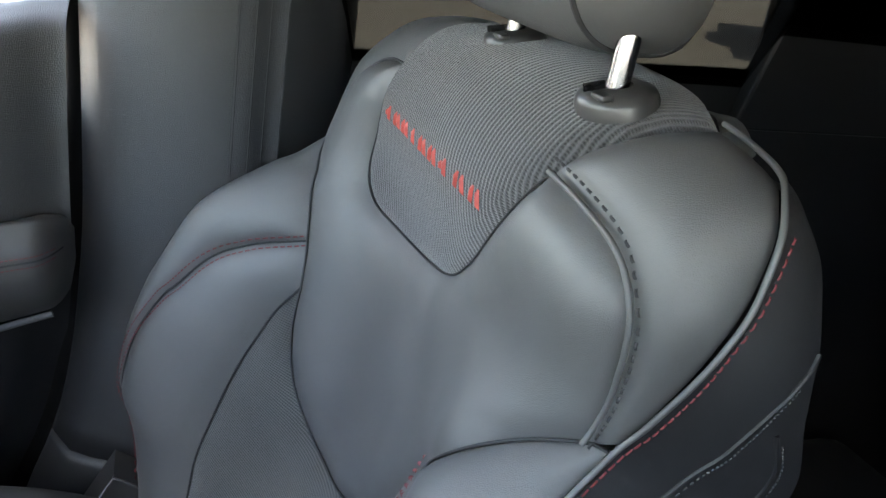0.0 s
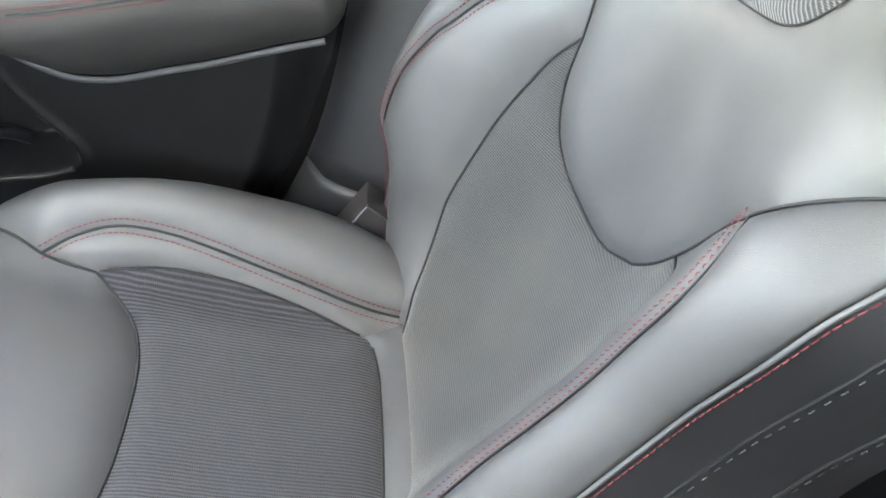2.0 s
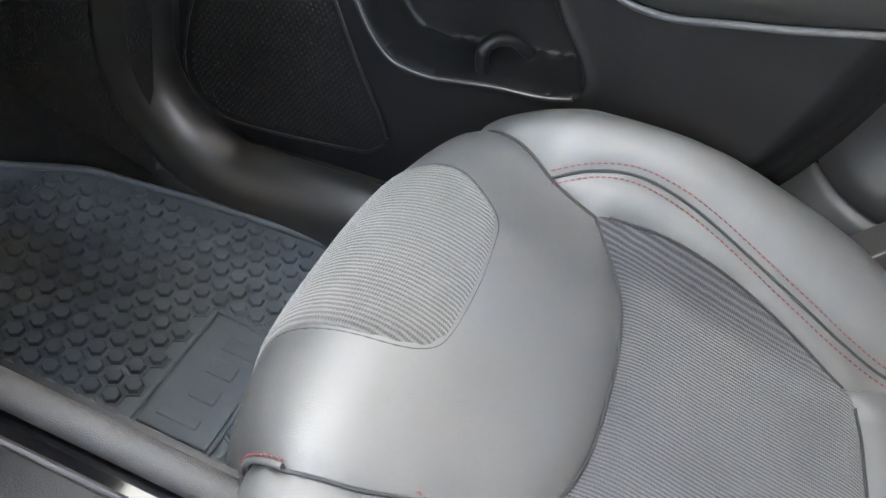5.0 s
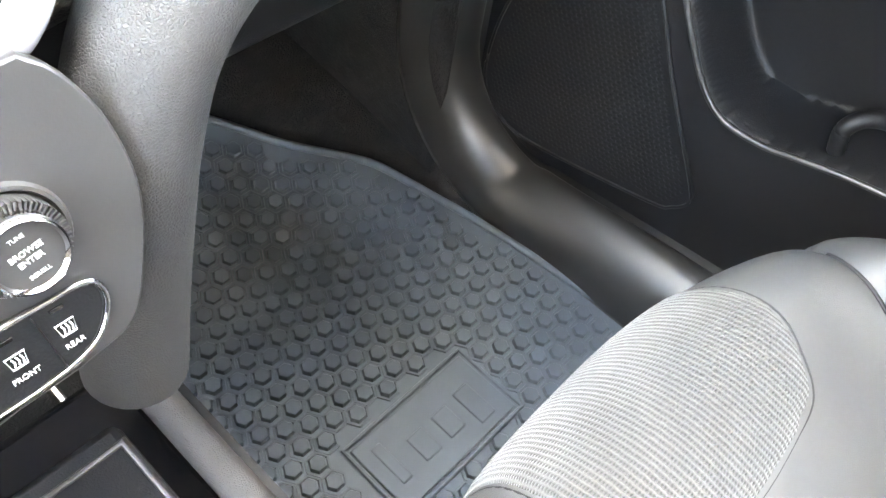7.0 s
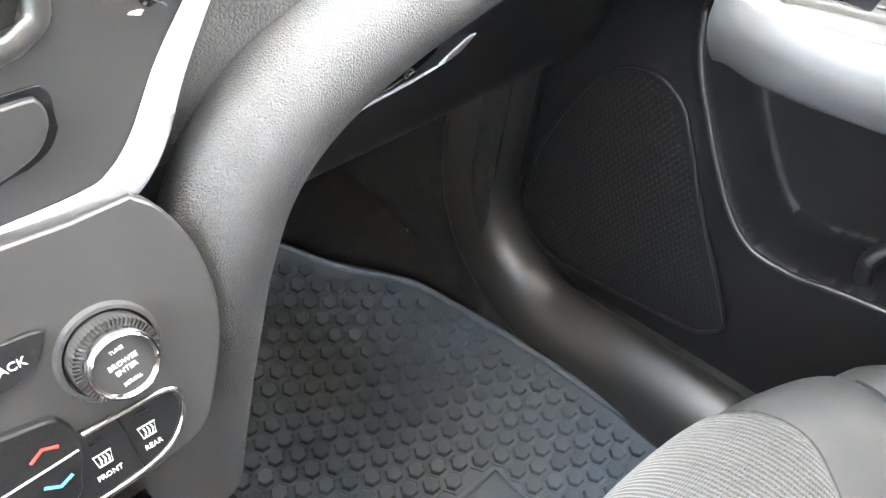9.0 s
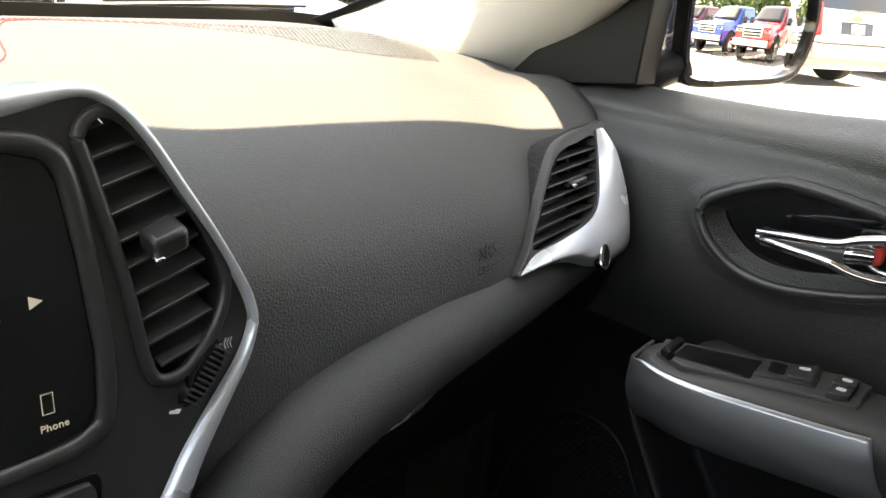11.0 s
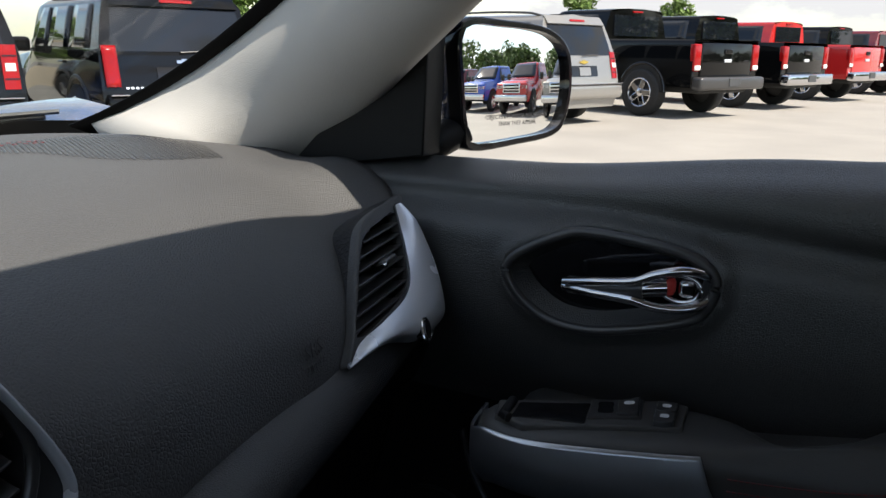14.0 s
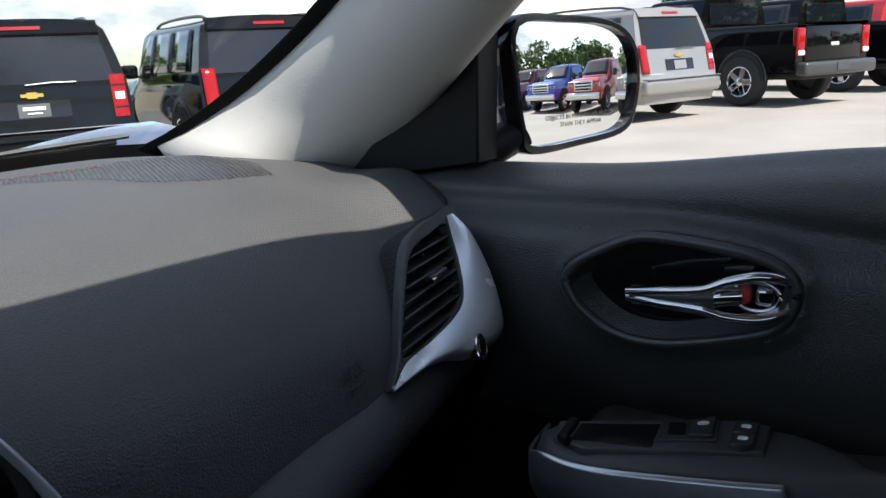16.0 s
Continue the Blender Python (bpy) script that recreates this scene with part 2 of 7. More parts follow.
def part(name, bm, material, parent=None, label="", smooth=True, kind=""):
    """Link a bmesh (or mesh) as one object, under a thing or a part; its coordinates are the world's."""
    if isinstance(bm, bpy.types.Mesh):
        me = bm
    else:
        sharp(bm, 50)
        me = bpy.data.meshes.new(name)
        bm.to_mesh(me)
        bm.free()
    if material is not None:
        me.materials.clear()
        me.materials.append(material)
    if smooth:
        me.shade_smooth()
    ob = new(name, me)
    if parent is not None:
        ob.parent = parent
        ob.matrix_parent_inverse = Matrix.Translation(-parent.location)
    if label or kind:
        tagged(ob, label, kind=kind)
    return ob


def sharp(bm, degrees=35):
    for e in bm.edges:
        if len(e.link_faces) == 2 and e.calc_face_angle(0) > radians(degrees):
            e.smooth = False
    return bm


def rbox(center, size, r=0.003, turn=None, seg=2):
    """A box with rounded edges."""
    bm = bmesh.new()
    bmesh.ops.create_cube(bm, size=1)
    bmesh.ops.scale(bm, vec=size, verts=bm.verts)
    r = min(r, min(size) * 0.45)
    if r > 0:
        bmesh.ops.bevel(bm, geom=list(bm.edges), offset=r, segments=seg, profile=0.5, affect="EDGES")
        if seg < 3:
            for f in sorted(bm.faces, key=lambda f: -f.calc_area())[:6]:
                for e in f.edges:
                    e.smooth = False
    m = Matrix.Translation(center) @ (turn.to_4x4() if turn is not None else Matrix())
    bmesh.ops.transform(bm, matrix=m, verts=bm.verts)
    return bm


def merge(bms):
    out = bmesh.new()
    for b in bms:
        me = bpy.data.meshes.new("join")
        b.to_mesh(me)
        b.free()
        out.from_mesh(me)
        bpy.data.meshes.remove(me)
    return out


def smooth_line(pts, n=8, closed=False):
    """Catmull-Rom through points of any size."""
    pts = [Vector(p) for p in pts]
    out, k = [], len(pts)
    last = k if closed else k - 1
    for i in range(last):
        a, b, c, d = (pts[(i + j) % k] if closed else pts[min(max(i + j, 0), k - 1)] for j in (-1, 0, 1, 2))
        for q in range(n):
            f = q / n
            out.append(0.5 * (2 * b + (c - a) * f + (2 * a - 5 * b + 4 * c - d) * f * f + (3 * b - a - 3 * c + d) * f ** 3))
    if not closed:
        out.append(pts[-1])
    return out


def tube(pts, r, sides=10, closed=False, flat=1.0):
    """Sweep a round (or flattened) section along points; r a number or a function of 0..1."""
    pts = [Vector(p) for p in pts]
    bm, rings, k = bmesh.new(), [], len(pts)
    up = Vector((0, 0, 1))
    for i, p in enumerate(pts):
        d = (pts[(i + 1) % k] - pts[i - 1]) if closed else pts[min(i + 1, k - 1)] - pts[max(i - 1, 0)]
        d.normalize()
        s = d.cross(up)
        if s.length < 1e-4:
            s = d.cross(Vector((0, 1, 0)))
        s.normalize()
        u = s.cross(d)
        rr = r(i / (k - 1)) if callable(r) else r
        rings.append([bm.verts.new(p + rr * (math.cos(a) * s + flat * math.sin(a) * u)) for a in (2 * math.pi * j / sides for j in range(sides))])
    for i in range(k if closed else k - 1):
        a, b = rings[i], rings[(i + 1) % k]
        for j in range(sides):
            bm.faces.new((a[j], a[(j + 1) % sides], b[(j + 1) % sides], b[j]))
    if not closed:
        bm.faces.new(rings[0][::-1])
        bm.faces.new(rings[-1])
    bmesh.ops.recalc_face_normals(bm, faces=bm.faces)
    return bm


def sheet(f, nu, nv, thick=0.0, u0=0.0, u1=1.0, v0=0.0, v1=1.0):
    """A surface f(u, v) as a grid with UVs in its own metres, thickened backwards (away from its normal) where thick is given."""
    bm = bmesh.new()
    uvl = bm.loops.layers.uv.new("UVMap")
    g = [[bm.verts.new(f(u0 + (u1 - u0) * i / nu, v0 + (v1 - v0) * j / nv)) for j in range(nv + 1)] for i in range(nu + 1)]
    tex = {}
    for i in range(nu + 1):
        for j in range(nv + 1):
            tex[g[i][j]] = (u0 + (u1 - u0) * i / nu, v0 + (v1 - v0) * j / nv)
    for i in range(nu):
        for j in range(nv):
            vs = (g[i][j], g[i + 1][j], g[i + 1][j + 1], g[i][j + 1])
            if len({tuple(round(c, 6) for c in v.co) for v in vs}) < 3:
                continue
            fc = bm.faces.new(vs)
            for lp in fc.loops:
                lp[uvl].uv = tex[lp.vert]
    if thick:
        thicken(bm, thick)
    return bm


def thicken(bm, thick):
    bm.normal_update()
    ring = [e for e in bm.edges if len(e.link_faces) == 1]
    pairs = {v: bm.verts.new(v.co - v.normal * thick) for v in list(bm.verts)}
    for fc in [f for f in bm.faces]:
        bm.faces.new([pairs[v] for v in reversed(fc.verts)])
    for e in ring:
        lp = e.link_loops[0]
        a, b = lp.vert, lp.link_loop_next.vert
        bm.faces.new((b, a, pairs[a], pairs[b]))
    return bm


def plate(outline, frame_m, depth, r=0.0, hole=None):
    """A flat outline (x, y) set by the pose frame_m, given depth along its -z, with its front rim rounded by r."""
    bm = bmesh.new()
    pts = [Vector((p[0], p[1])) for p in outline]
    area = sum(a.x * b.y - b.x * a.y for a, b in zip(pts, pts[1:] + pts[:1]))
    if area < 0:
        pts.reverse()
    k = len(pts)

    def inset(d):
        out = []
        for i in range(k):
            e0, e1 = (pts[i] - pts[i - 1]), (pts[(i + 1) % k] - pts[i])
            n0, n1 = Vector((-e0.y, e0.x)).normalized(), Vector((-e1.y, e1.x)).normalized()
            n = (n0 + n1)
            n = n / max(n.length_squared, 0.5) * 2
            out.append(pts[i] + n * d * 0.5 * 1.0)
        return out
    rings = []
    steps = [(0.0, -depth)] + ([(r * (1 - math.cos(a)), -r * (1 - math.sin(a))) for a in (0, radians(30), radians(60), radians(90))] if r else [(0.0, 0.0)])
    for d, z in steps:
        rings.append([bm.verts.new((q.x, q.y, z)) for q in (inset(d) if d else pts)])
    for a, b in zip(rings, rings[1:]):
        for i in range(k):
            bm.faces.new((a[i], a[(i + 1) % k], b[(i + 1) % k], b[i]))
    if hole:
        top = [Vector((v.co.x, v.co.y)) for v in rings[-1]]
        co, _, tri, *_ = delaunay_2d_cdt(top + [Vector(h) for h in hole], [(i, (i + 1) % k) for i in range(k)] + [(k + i, k + (i + 1) % len(hole)) for i in range(len(hole))], [list(range(k)), [k + i for i in range(len(hole))]], 1, 1e-6)
        rim_v = rings[-1] + [bm.verts.new((h[0], h[1], steps[-1][1])) for h in hole]
        deep = [bm.verts.new((h[0], h[1], steps[-1][1] - depth)) for h in hole]
        hole_c = [tuple(h) for h in hole]
        for t in tri:
            c = sum((co[i] for i in t), Vector((0, 0))) / 3
            inside = False
            for (ax, ay), (bx, by) in zip(hole_c, hole_c[1:] + hole_c[:1]):
                if (ay > c.y) != (by > c.y) and c.x < (bx - ax) * (c.y - ay) / (by - ay) + ax:
                    inside = not inside
            if not inside and max(t) < len(rim_v):
                bm.faces.new([rim_v[i] for i in t])
        for i in range(len(hole)):
            j = (i + 1) % len(hole)
            bm.faces.new((rim_v[k + i], rim_v[k + j], deep[j], deep[i]))
        bmesh.ops.recalc_face_normals(bm, faces=bm.faces)
    else:
        cap = bm.faces.new(rings[-1])
        back = bm.faces.new(rings[0][::-1])
        bmesh.ops.triangulate(bm, faces=[cap, back])
    top_ring = set(rings[-1])
    for e in bm.edges:
        if e.verts[0] in top_ring and e.verts[1] in top_ring and len(e.link_faces) == 2 and e.calc_face_angle(0) > 0.01:
            e.smooth = False
    bmesh.ops.transform(bm, matrix=frame_m, verts=bm.verts)
    return bm


def frame_at(o, x, y):
    """A pose with origin o, local x along x, local y near y."""
    x = Vector(x).normalized()
    z = x.cross(Vector(y)).normalized()
    y = z.cross(x)
    return Matrix(((x.x, y.x, z.x, o[0]), (x.y, y.y, z.y, o[1]), (x.z, y.z, z.z, o[2]), (0, 0, 0, 1)))


def lettering(body, size, frame_m, depth=0.0004, align="CENTER", wrap=None):
    """Words in the built-in font as a mesh, lying on the pose frame_m or sent through wrap."""
    cu = bpy.data.curves.new("words", "FONT")
    cu.body, cu.size, cu.extrude, cu.resolution_u = body, size, depth, 2
    cu.align_x, cu.align_y = align, "CENTER"
    tmp = bpy.data.objects.new("words", cu)
    scene.collection.objects.link(tmp)
    bpy.context.view_layer.update()
    me = bpy.data.meshes.new_from_object(tmp.evaluated_get(bpy.context.evaluated_depsgraph_get()))
    bpy.data.objects.remove(tmp)
    bm = bmesh.new()
    bm.from_mesh(me)
    bpy.data.meshes.remove(me)
    if wrap:
        for v in bm.verts:
            v.co = wrap(v.co)
    else:
        bmesh.ops.transform(bm, matrix=frame_m, verts=bm.verts)
    return bm


def lathe(profile, frame_m, sides=32):
    """Turn (radius, height) pairs round the local z of frame_m."""
    bm, rings = bmesh.new(), []
    for r, z in profile:
        rings.append([bm.verts.new((r * math.cos(2 * math.pi * j / sides), r * math.sin(2 * math.pi * j / sides), z)) for j in range(sides)] if r > 1e-6 else [bm.verts.new((0, 0, z))])
    for a, b in zip(rings, rings[1:]):
        for j in range(sides):
            q = [a[j % len(a)], a[(j + 1) % len(a)], b[(j + 1) % len(b)], b[j % len(b)]]
            q = list(dict.fromkeys(q))
            if len(q) > 2:
                bm.faces.new(q)
    bmesh.ops.recalc_face_normals(bm, faces=bm.faces)
    bmesh.ops.transform(bm, matrix=frame_m, verts=bm.verts)
    return bm
# ---------------------------------------------------------------- seat forms
SEAT_X = 0.40                     # middle of the passenger seat


def spline(points, s):
    """Catmull-Rom through rows of numbers, the first of each row being the key."""
    keys = [p[0] for p in points]
    s = min(max(s, keys[0]), keys[-1])
    i = max(j for j in range(len(keys) - 1) if keys[j] <= s) if s > keys[0] else 0
    get = lambda j: points[min(max(j, 0), len(points) - 1)]
    a, b, c, d = get(i - 1), get(i), get(i + 1), get(i + 2)
    h = (c[0] - b[0]) or 1e-9
    f = (s - b[0]) / h
    out = []
    for k in range(1, len(b)):
        m0 = (c[k] - a[k]) / ((c[0] - a[0]) or 1e-9) * h
        m1 = (d[k] - b[k]) / ((d[0] - b[0]) or 1e-9) * h
        out.append((2 * f ** 3 - 3 * f ** 2 + 1) * b[k] + (f ** 3 - 2 * f ** 2 + f) * m0 + (-2 * f ** 3 + 3 * f ** 2) * c[k] + (f ** 3 - f ** 2) * m1)
    return out


# along the cushion: arc length, y, z
CUSHION_LINE = [(-0.06, -0.05, 0.666), (0.0, 0.0, 0.656), (0.05, 0.05, 0.654), (0.20, 0.199, 0.673), (0.37, 0.363, 0.710), (0.45, 0.44, 0.733),
                (0.505, 0.494, 0.742), (0.55, 0.535, 0.729), (0.59, 0.563, 0.698), (0.635, 0.577, 0.653), (0.715, 0.579, 0.573), (0.795, 0.565, 0.495)]
# across it: arc length, offset, lift, drop (lift is scaled by the bolster's height along the seat)
CUSHION_SIDE = [(0.0, 0.0, 0.0, 0.0), (0.11, 0.11, 0.0, 0.0), (0.16, 0.16, 0.10, 0.0), (0.20, 0.195, 0.60, 0.0), (0.24, 0.228, 0.96, 0.0), (0.275, 0.256, 0.97, -0.010),
                (0.305, 0.274, 0.80, -0.036), (0.35, 0.282, 0.6, -0.08), (0.42, 0.280, 0.5, -0.15)]
CUSHION_BOLSTER = [(-0.06, 0.075), (0.05, 0.085), (0.15, 0.105), (0.28, 0.112), (0.40, 0.078), (0.50, 0.012), (0.57, 0.0), (0.80, 0.0)]


CUSHION_BOLSTER_IN = [(-0.06, 0.065), (0.05, 0.072), (0.15, 0.080), (0.28, 0.066), (0.36, 0.030), (0.42, 0.010), (0.50, 0.0), (0.80, 0.0)]


def cushion(a, s):
    y, z = spline(CUSHION_LINE, s)
    u, lift, drop = spline(CUSHION_SIDE, abs(a))
    b, = spline(CUSHION_BOLSTER if a > 0 else CUSHION_BOLSTER_IN, s)
    if a > 0.2:
        u += 0.024 * min(1.0, (a - 0.2) / 0.1) * min(1.0, max(0.0, 0.36 - s) / 0.2)
    round_front = max(0.0, s - 0.46) / 0.12
    pull = min(round_front, 1.3) ** 2 * (abs(a) / 0.28) ** 3
    return (SEAT_X + math.copysign(u * (1 - 0.05 * min(round_front, 1.0)), a), y - 0.045 * pull, z + b * lift + drop - 0.012 * pull)


# up the backrest: arc length, y, z
BACK_LINE = [(0.0, 0.012, 0.655), (0.05, -0.008, 0.701), (0.16, -0.075, 0.788), (0.34, -0.160, 0.940), (0.46, -0.192, 1.058), (0.565, -0.203, 1.161), (0.665, -0.186, 1.260),
             (0.705, -0.198, 1.300), (0.745, -0.230, 1.331), (0.80, -0.283, 1.341), (0.85, -0.335, 1.330), (0.92, -0.385, 1.27), (1.06, -0.40, 1.13)]
# across it, outboard and inboard: arc length, offset, lift, drop (lift is scaled by the bolster's height up the seat)
BACK_SIDE = [(0.0, 0.0, 0.0, 0.0), (0.10, 0.10, 0.03, 0.0), (0.16, 0.158, 0.14, 0.0), (0.225, 0.213, 0.40, 0.0), (0.275, 0.250, 0.70, 0.0), (0.32, 0.284, 0.95, 0.0), (0.355, 0.309, 1.0, 0.004),
             (0.39, 0.330, 0.88, 0.020), (0.43, 0.342, 0.62, 0.045), (0.50, 0.338, 0.25, 0.080)]
BACK_SIDE_IN = [(0.0, 0.0, 0.0, 0.0), (0.05, 0.05, 0.06, 0.0), (0.095, 0.088, 0.34, 0.0), (0.13, 0.114, 0.66, 0.0), (0.165, 0.140, 0.92, 0.0), (0.195, 0.166, 1.0, 0.0), (0.225, 0.190, 0.82, 0.004), (0.25, 0.206, 0.62, 0.009),
                (0.29, 0.224, 0.45, 0.036), (0.36, 0.228, 0.30, 0.088), (0.46, 0.218, 0.15, 0.175)]
BACK_BOLSTER = [(0.0, 0.02), (0.074, 0.075), (0.15, 0.148), (0.22, 0.180), (0.30, 0.192), (0.38, 0.190), (0.46, 0.170), (0.52, 0.135), (0.58, 0.085), (0.64, 0.030), (0.72, 0.0), (1.06, 0.0)]
BACK_BOLSTER_IN = [(0.0, 0.05), (0.10, 0.085), (0.20, 0.084), (0.30, 0.076), (0.40, 0.072), (0.47, 0.055), (0.54, 0.020), (0.62, 0.0), (1.06, 0.0)]
BACK_NARROW = [(0.0, 0.93), (0.10, 1.02), (0.20, 1.03), (0.34, 1.0), (0.46, 0.99), (0.58, 0.97), (0.70, 0.94), (0.80, 0.90), (0.88, 0.86), (1.06, 0.84)]
BACK_NARROW_IN = [(0.0, 1.08), (0.20, 1.03), (0.35, 0.98), (0.47, 1.07), (0.56, 1.09), (0.66, 1.11), (0.74, 1.12), (0.80, 1.12), (0.88, 1.10), (1.06, 1.05)]


def backrest(a, s):
    y, z = spline(BACK_LINE, s)
    y1, z1 = spline(BACK_LINE, s + 0.01)
    y0, z0 = spline(BACK_LINE, s - 0.01)
    n = math.hypot(y1 - y0, z1 - z0) or 1.0
    ny, nz = (z1 - z0) / n, -(y1 - y0) / n
    u, lift, drop = spline(BACK_SIDE if a > 0 else BACK_SIDE_IN, abs(a))
    b, = spline(BACK_BOLSTER if a > 0 else BACK_BOLSTER_IN, s)
    w, = spline(BACK_NARROW if a > 0 else BACK_NARROW_IN, s)
    top = min(max(0.0, s - 0.46) / 0.14, 1.0)
    reach = abs(a) / (0.34 if a > 0 else 0.25)
    off = b * lift
    back = drop + (0.012 if a > 0 else 0.030) * top * top * (3 - 2 * top) * reach ** 2
    crown = min(max(0.0, s - 0.60) / 0.2, 1.0)
    return (SEAT_X + math.copysign(u * w, a), y + ny * off - 0.95 * back, z + nz * off - 0.31 * back - 0.016 * crown ** 1.5 * reach ** 2)


# ---------------------------------------------------------------- the passenger seat


def surface_normal(S, a, s, flip):
    e = 0.004
    p = Vector(S(a, s))
    n = (Vector(S(a + e, s)) - Vector(S(a - e, s))).cross(Vector(S(a, s + e)) - Vector(S(a, s - e)))
    n.normalize()
    return p, (-n if flip else n)


def mirrored(half):
    """A closed outline from its outboard half, first and last point on the middle line."""
    return half + [(-a, s) for a, s in reversed(half) if abs(a) > 1e-6]


def dense(outline, step):
    out = []
    for p, q in zip(outline, outline[1:] + outline[:1]):
        k = max(1, int(math.hypot(q[0] - p[0], q[1] - p[1]) / step))
        out += [(p[0] + (q[0] - p[0]) * i / k, p[1] + (q[1] - p[1]) * i / k) for i in range(k)]
    return out


def panel(outline, S, flip, puff=0.008, width=0.02, sink=0.005, step=0.009, tuck=0.014, wrinkle=0.0):
    """A stuffed, sewn panel over S: flat outline in the surface's own metres, swelling from its seams."""
    edge = dense(outline, step)
    poly = np.array(edge)
    lo, hi = poly.min(0), poly.max(0)
    pts = [Vector(p) for p in edge]
    k = len(pts)
    seg = np.roll(poly, -1, 0) - poly

    def away(x, y):
        d = np.array((x, y)) - poly
        f = np.clip((d * seg).sum(1) / np.maximum((seg ** 2).sum(1), 1e-12), 0, 1)
        return float(np.hypot(*(d - seg * f[:, None]).T).min())
    for x in np.arange(lo[0], hi[0], step):
        for y in np.arange(lo[1], hi[1], step):
            cross = ((poly[:, 1] > y) != (np.roll(poly[:, 1], -1) > y)) & (x < seg[:, 0] * (y - poly[:, 1]) / np.where(seg[:, 1] == 0, 1e-12, seg[:, 1]) + poly[:, 0])
            if cross.sum() % 2 and away(x, y) > step * 0.55:
                pts.append(Vector((x, y)))
    co, _, faces, *_ = delaunay_2d_cdt(pts, [(i, (i + 1) % k) for i in range(k)], [list(range(k))], 1, 1e-6)
    bm = bmesh.new()
    uvl = bm.loops.layers.uv.new("UVMap")
    vs = []
    for c in co:
        p, n = surface_normal(S, c.x, c.y, flip)
        d = away(c.x, c.y)
        h = -sink + (puff + sink) * (1 - math.exp(-d / width))
        if wrinkle:
            h += wrinkle * noise.noise((c.x * 25, c.y * 60, 3.1)) * math.exp(-d / 0.03)
        vs.append(bm.verts.new(p + n * h))
    for f in faces:
        fc = bm.faces.new([vs[i] for i in f])
        for lp, i in zip(fc.loops, f):
            lp[uvl].uv = co[i]
    bm.normal_update()
    a, s = co[faces[len(faces) // 2][0]]
    if bm.faces and sum(f.normal.dot(surface_normal(S, co[fi[0]].x, co[fi[0]].y, flip)[1]) for f, fi in zip(list(bm.faces)[:40], faces[:40])) < 0:
        bmesh.ops.reverse_faces(bm, faces=bm.faces)
    # turn the edges under, so that each panel has depth at its seams
    bm.normal_update()
    rim = [e for e in bm.edges if len(e.link_faces) == 1]
    low = {}
    for e in rim:
        for v in e.verts:
            if v not in low:
                uvp = v.link_loops[0][uvl].uv
                low[v] = bm.verts.new(v.co - surface_normal(S, uvp.x, uvp.y, flip)[1] * tuck)
    for e in rim:
        lp = e.link_loops[0]
        va, vb = lp.vert, lp.link_loop_next.vert
        fc = bm.faces.new((vb, va, low[va], low[vb]))
        for l2, v in zip(fc.loops, (vb, va, va, vb)):
            l2[uvl].uv = v.link_loops[0][uvl].uv
    return bm


def stitches(line, S, flip, side=0.0, length=0.0042, gap=0.0022, r=0.0007, lift=0.0035):
    """A row of short raised threads along a line on S, set off to one side."""
    pts = smooth_line([(a, s, 0) for a, s in line], 14)
    bm = bmesh.new()
    walked, nxt = 0.0, 0.0
    for i in range(len(pts) - 1):
        a, b = pts[i], pts[i + 1]
        d = (b - a)
        L = d.length
        if L < 1e-7:
            continue
        d.normalize()
        o = Vector((-d.y, d.x, 0)) * side
        while nxt < walked + L:
            c = a + d * (nxt - walked)
            p0, n = surface_normal(S, c.x + o.x, c.y + o.y, flip)
            q = c + d * length
            p1, _ = surface_normal(S, q.x + o.x, q.y + o.y, flip)
            w = (p1 - p0)
            sdir = w.cross(n).normalized() * r
            up = n * r
            base = n * lift
            ring = []
            for m, z in ((p0, 0.0), (p0 * 0.7 + p1 * 0.3, 1.0), (p0 * 0.3 + p1 * 0.7, 1.0), (p1, 0.0)):
                m = m + base + up * (z - 0.6)
                ring.append([bm.verts.new(m - sdir), bm.verts.new(m + up * (0.4 + z)), bm.verts.new(m + sdir)])
            for g, h in zip(ring, ring[1:]):
                bm.faces.new((g[0], g[1], h[1], h[0]))
                bm.faces.new((g[1], g[2], h[2], h[1]))
            nxt += length + gap
        walked += L
    return bm


def flip_line(line):
    return [(-a, s) for a, s in line]


def cord(line, S, flip, r=0.0022, lift=0.002, n=10):
    pts = []
    for q in smooth_line([(a, s, 0) for a, s in line], n):
        p, nn = surface_normal(S, q.x, q.y, flip)
        pts.append(p + nn * lift)
    return tube(pts, r, 8)


seat = group("passenger_seat", (SEAT_X, 0.25, 0.42), "black leather passenger seat with grey ribbed cloth and red stitching", "seat")

# cushion
part("cushion_foam", sheet(lambda u, v: tuple(Vector(cushion(-0.25 + 0.50 * u, -0.03 + 0.70 * v)) - surface_normal(cushion, -0.25 + 0.50 * u, -0.03 + 0.70 * v, False)[1] * 0.009), 60, 50), LEATHER, seat)
C_PAD_REAR = [(0.0, 0.300), (0.06, 0.302), (0.10, 0.309), (0.132, 0.322), (0.155, 0.343), (0.172, 0.368)]
C_SIDE = [(0.176, 0.355), (0.183, 0.29), (0.182, 0.20), (0.172, 0.12), (0.158, 0.062)]
C_REAR = [(0.145, 0.046), (0.10, 0.039), (0.0, 0.037)]
C_STITCH = [(0.181, 0.428), (0.200, 0.39), (0.209, 0.35), (0.208, 0.294), (0.199, 0.199), (0.186, 0.087), (0.176, 0.005)]
C_PAD_SIDE = [(0.172, 0.368), (0.181, 0.428), (0.214, 0.478), (0.244, 0.52), (0.262, 0.57), (0.270, 0.64), (0.268, 0.74)]
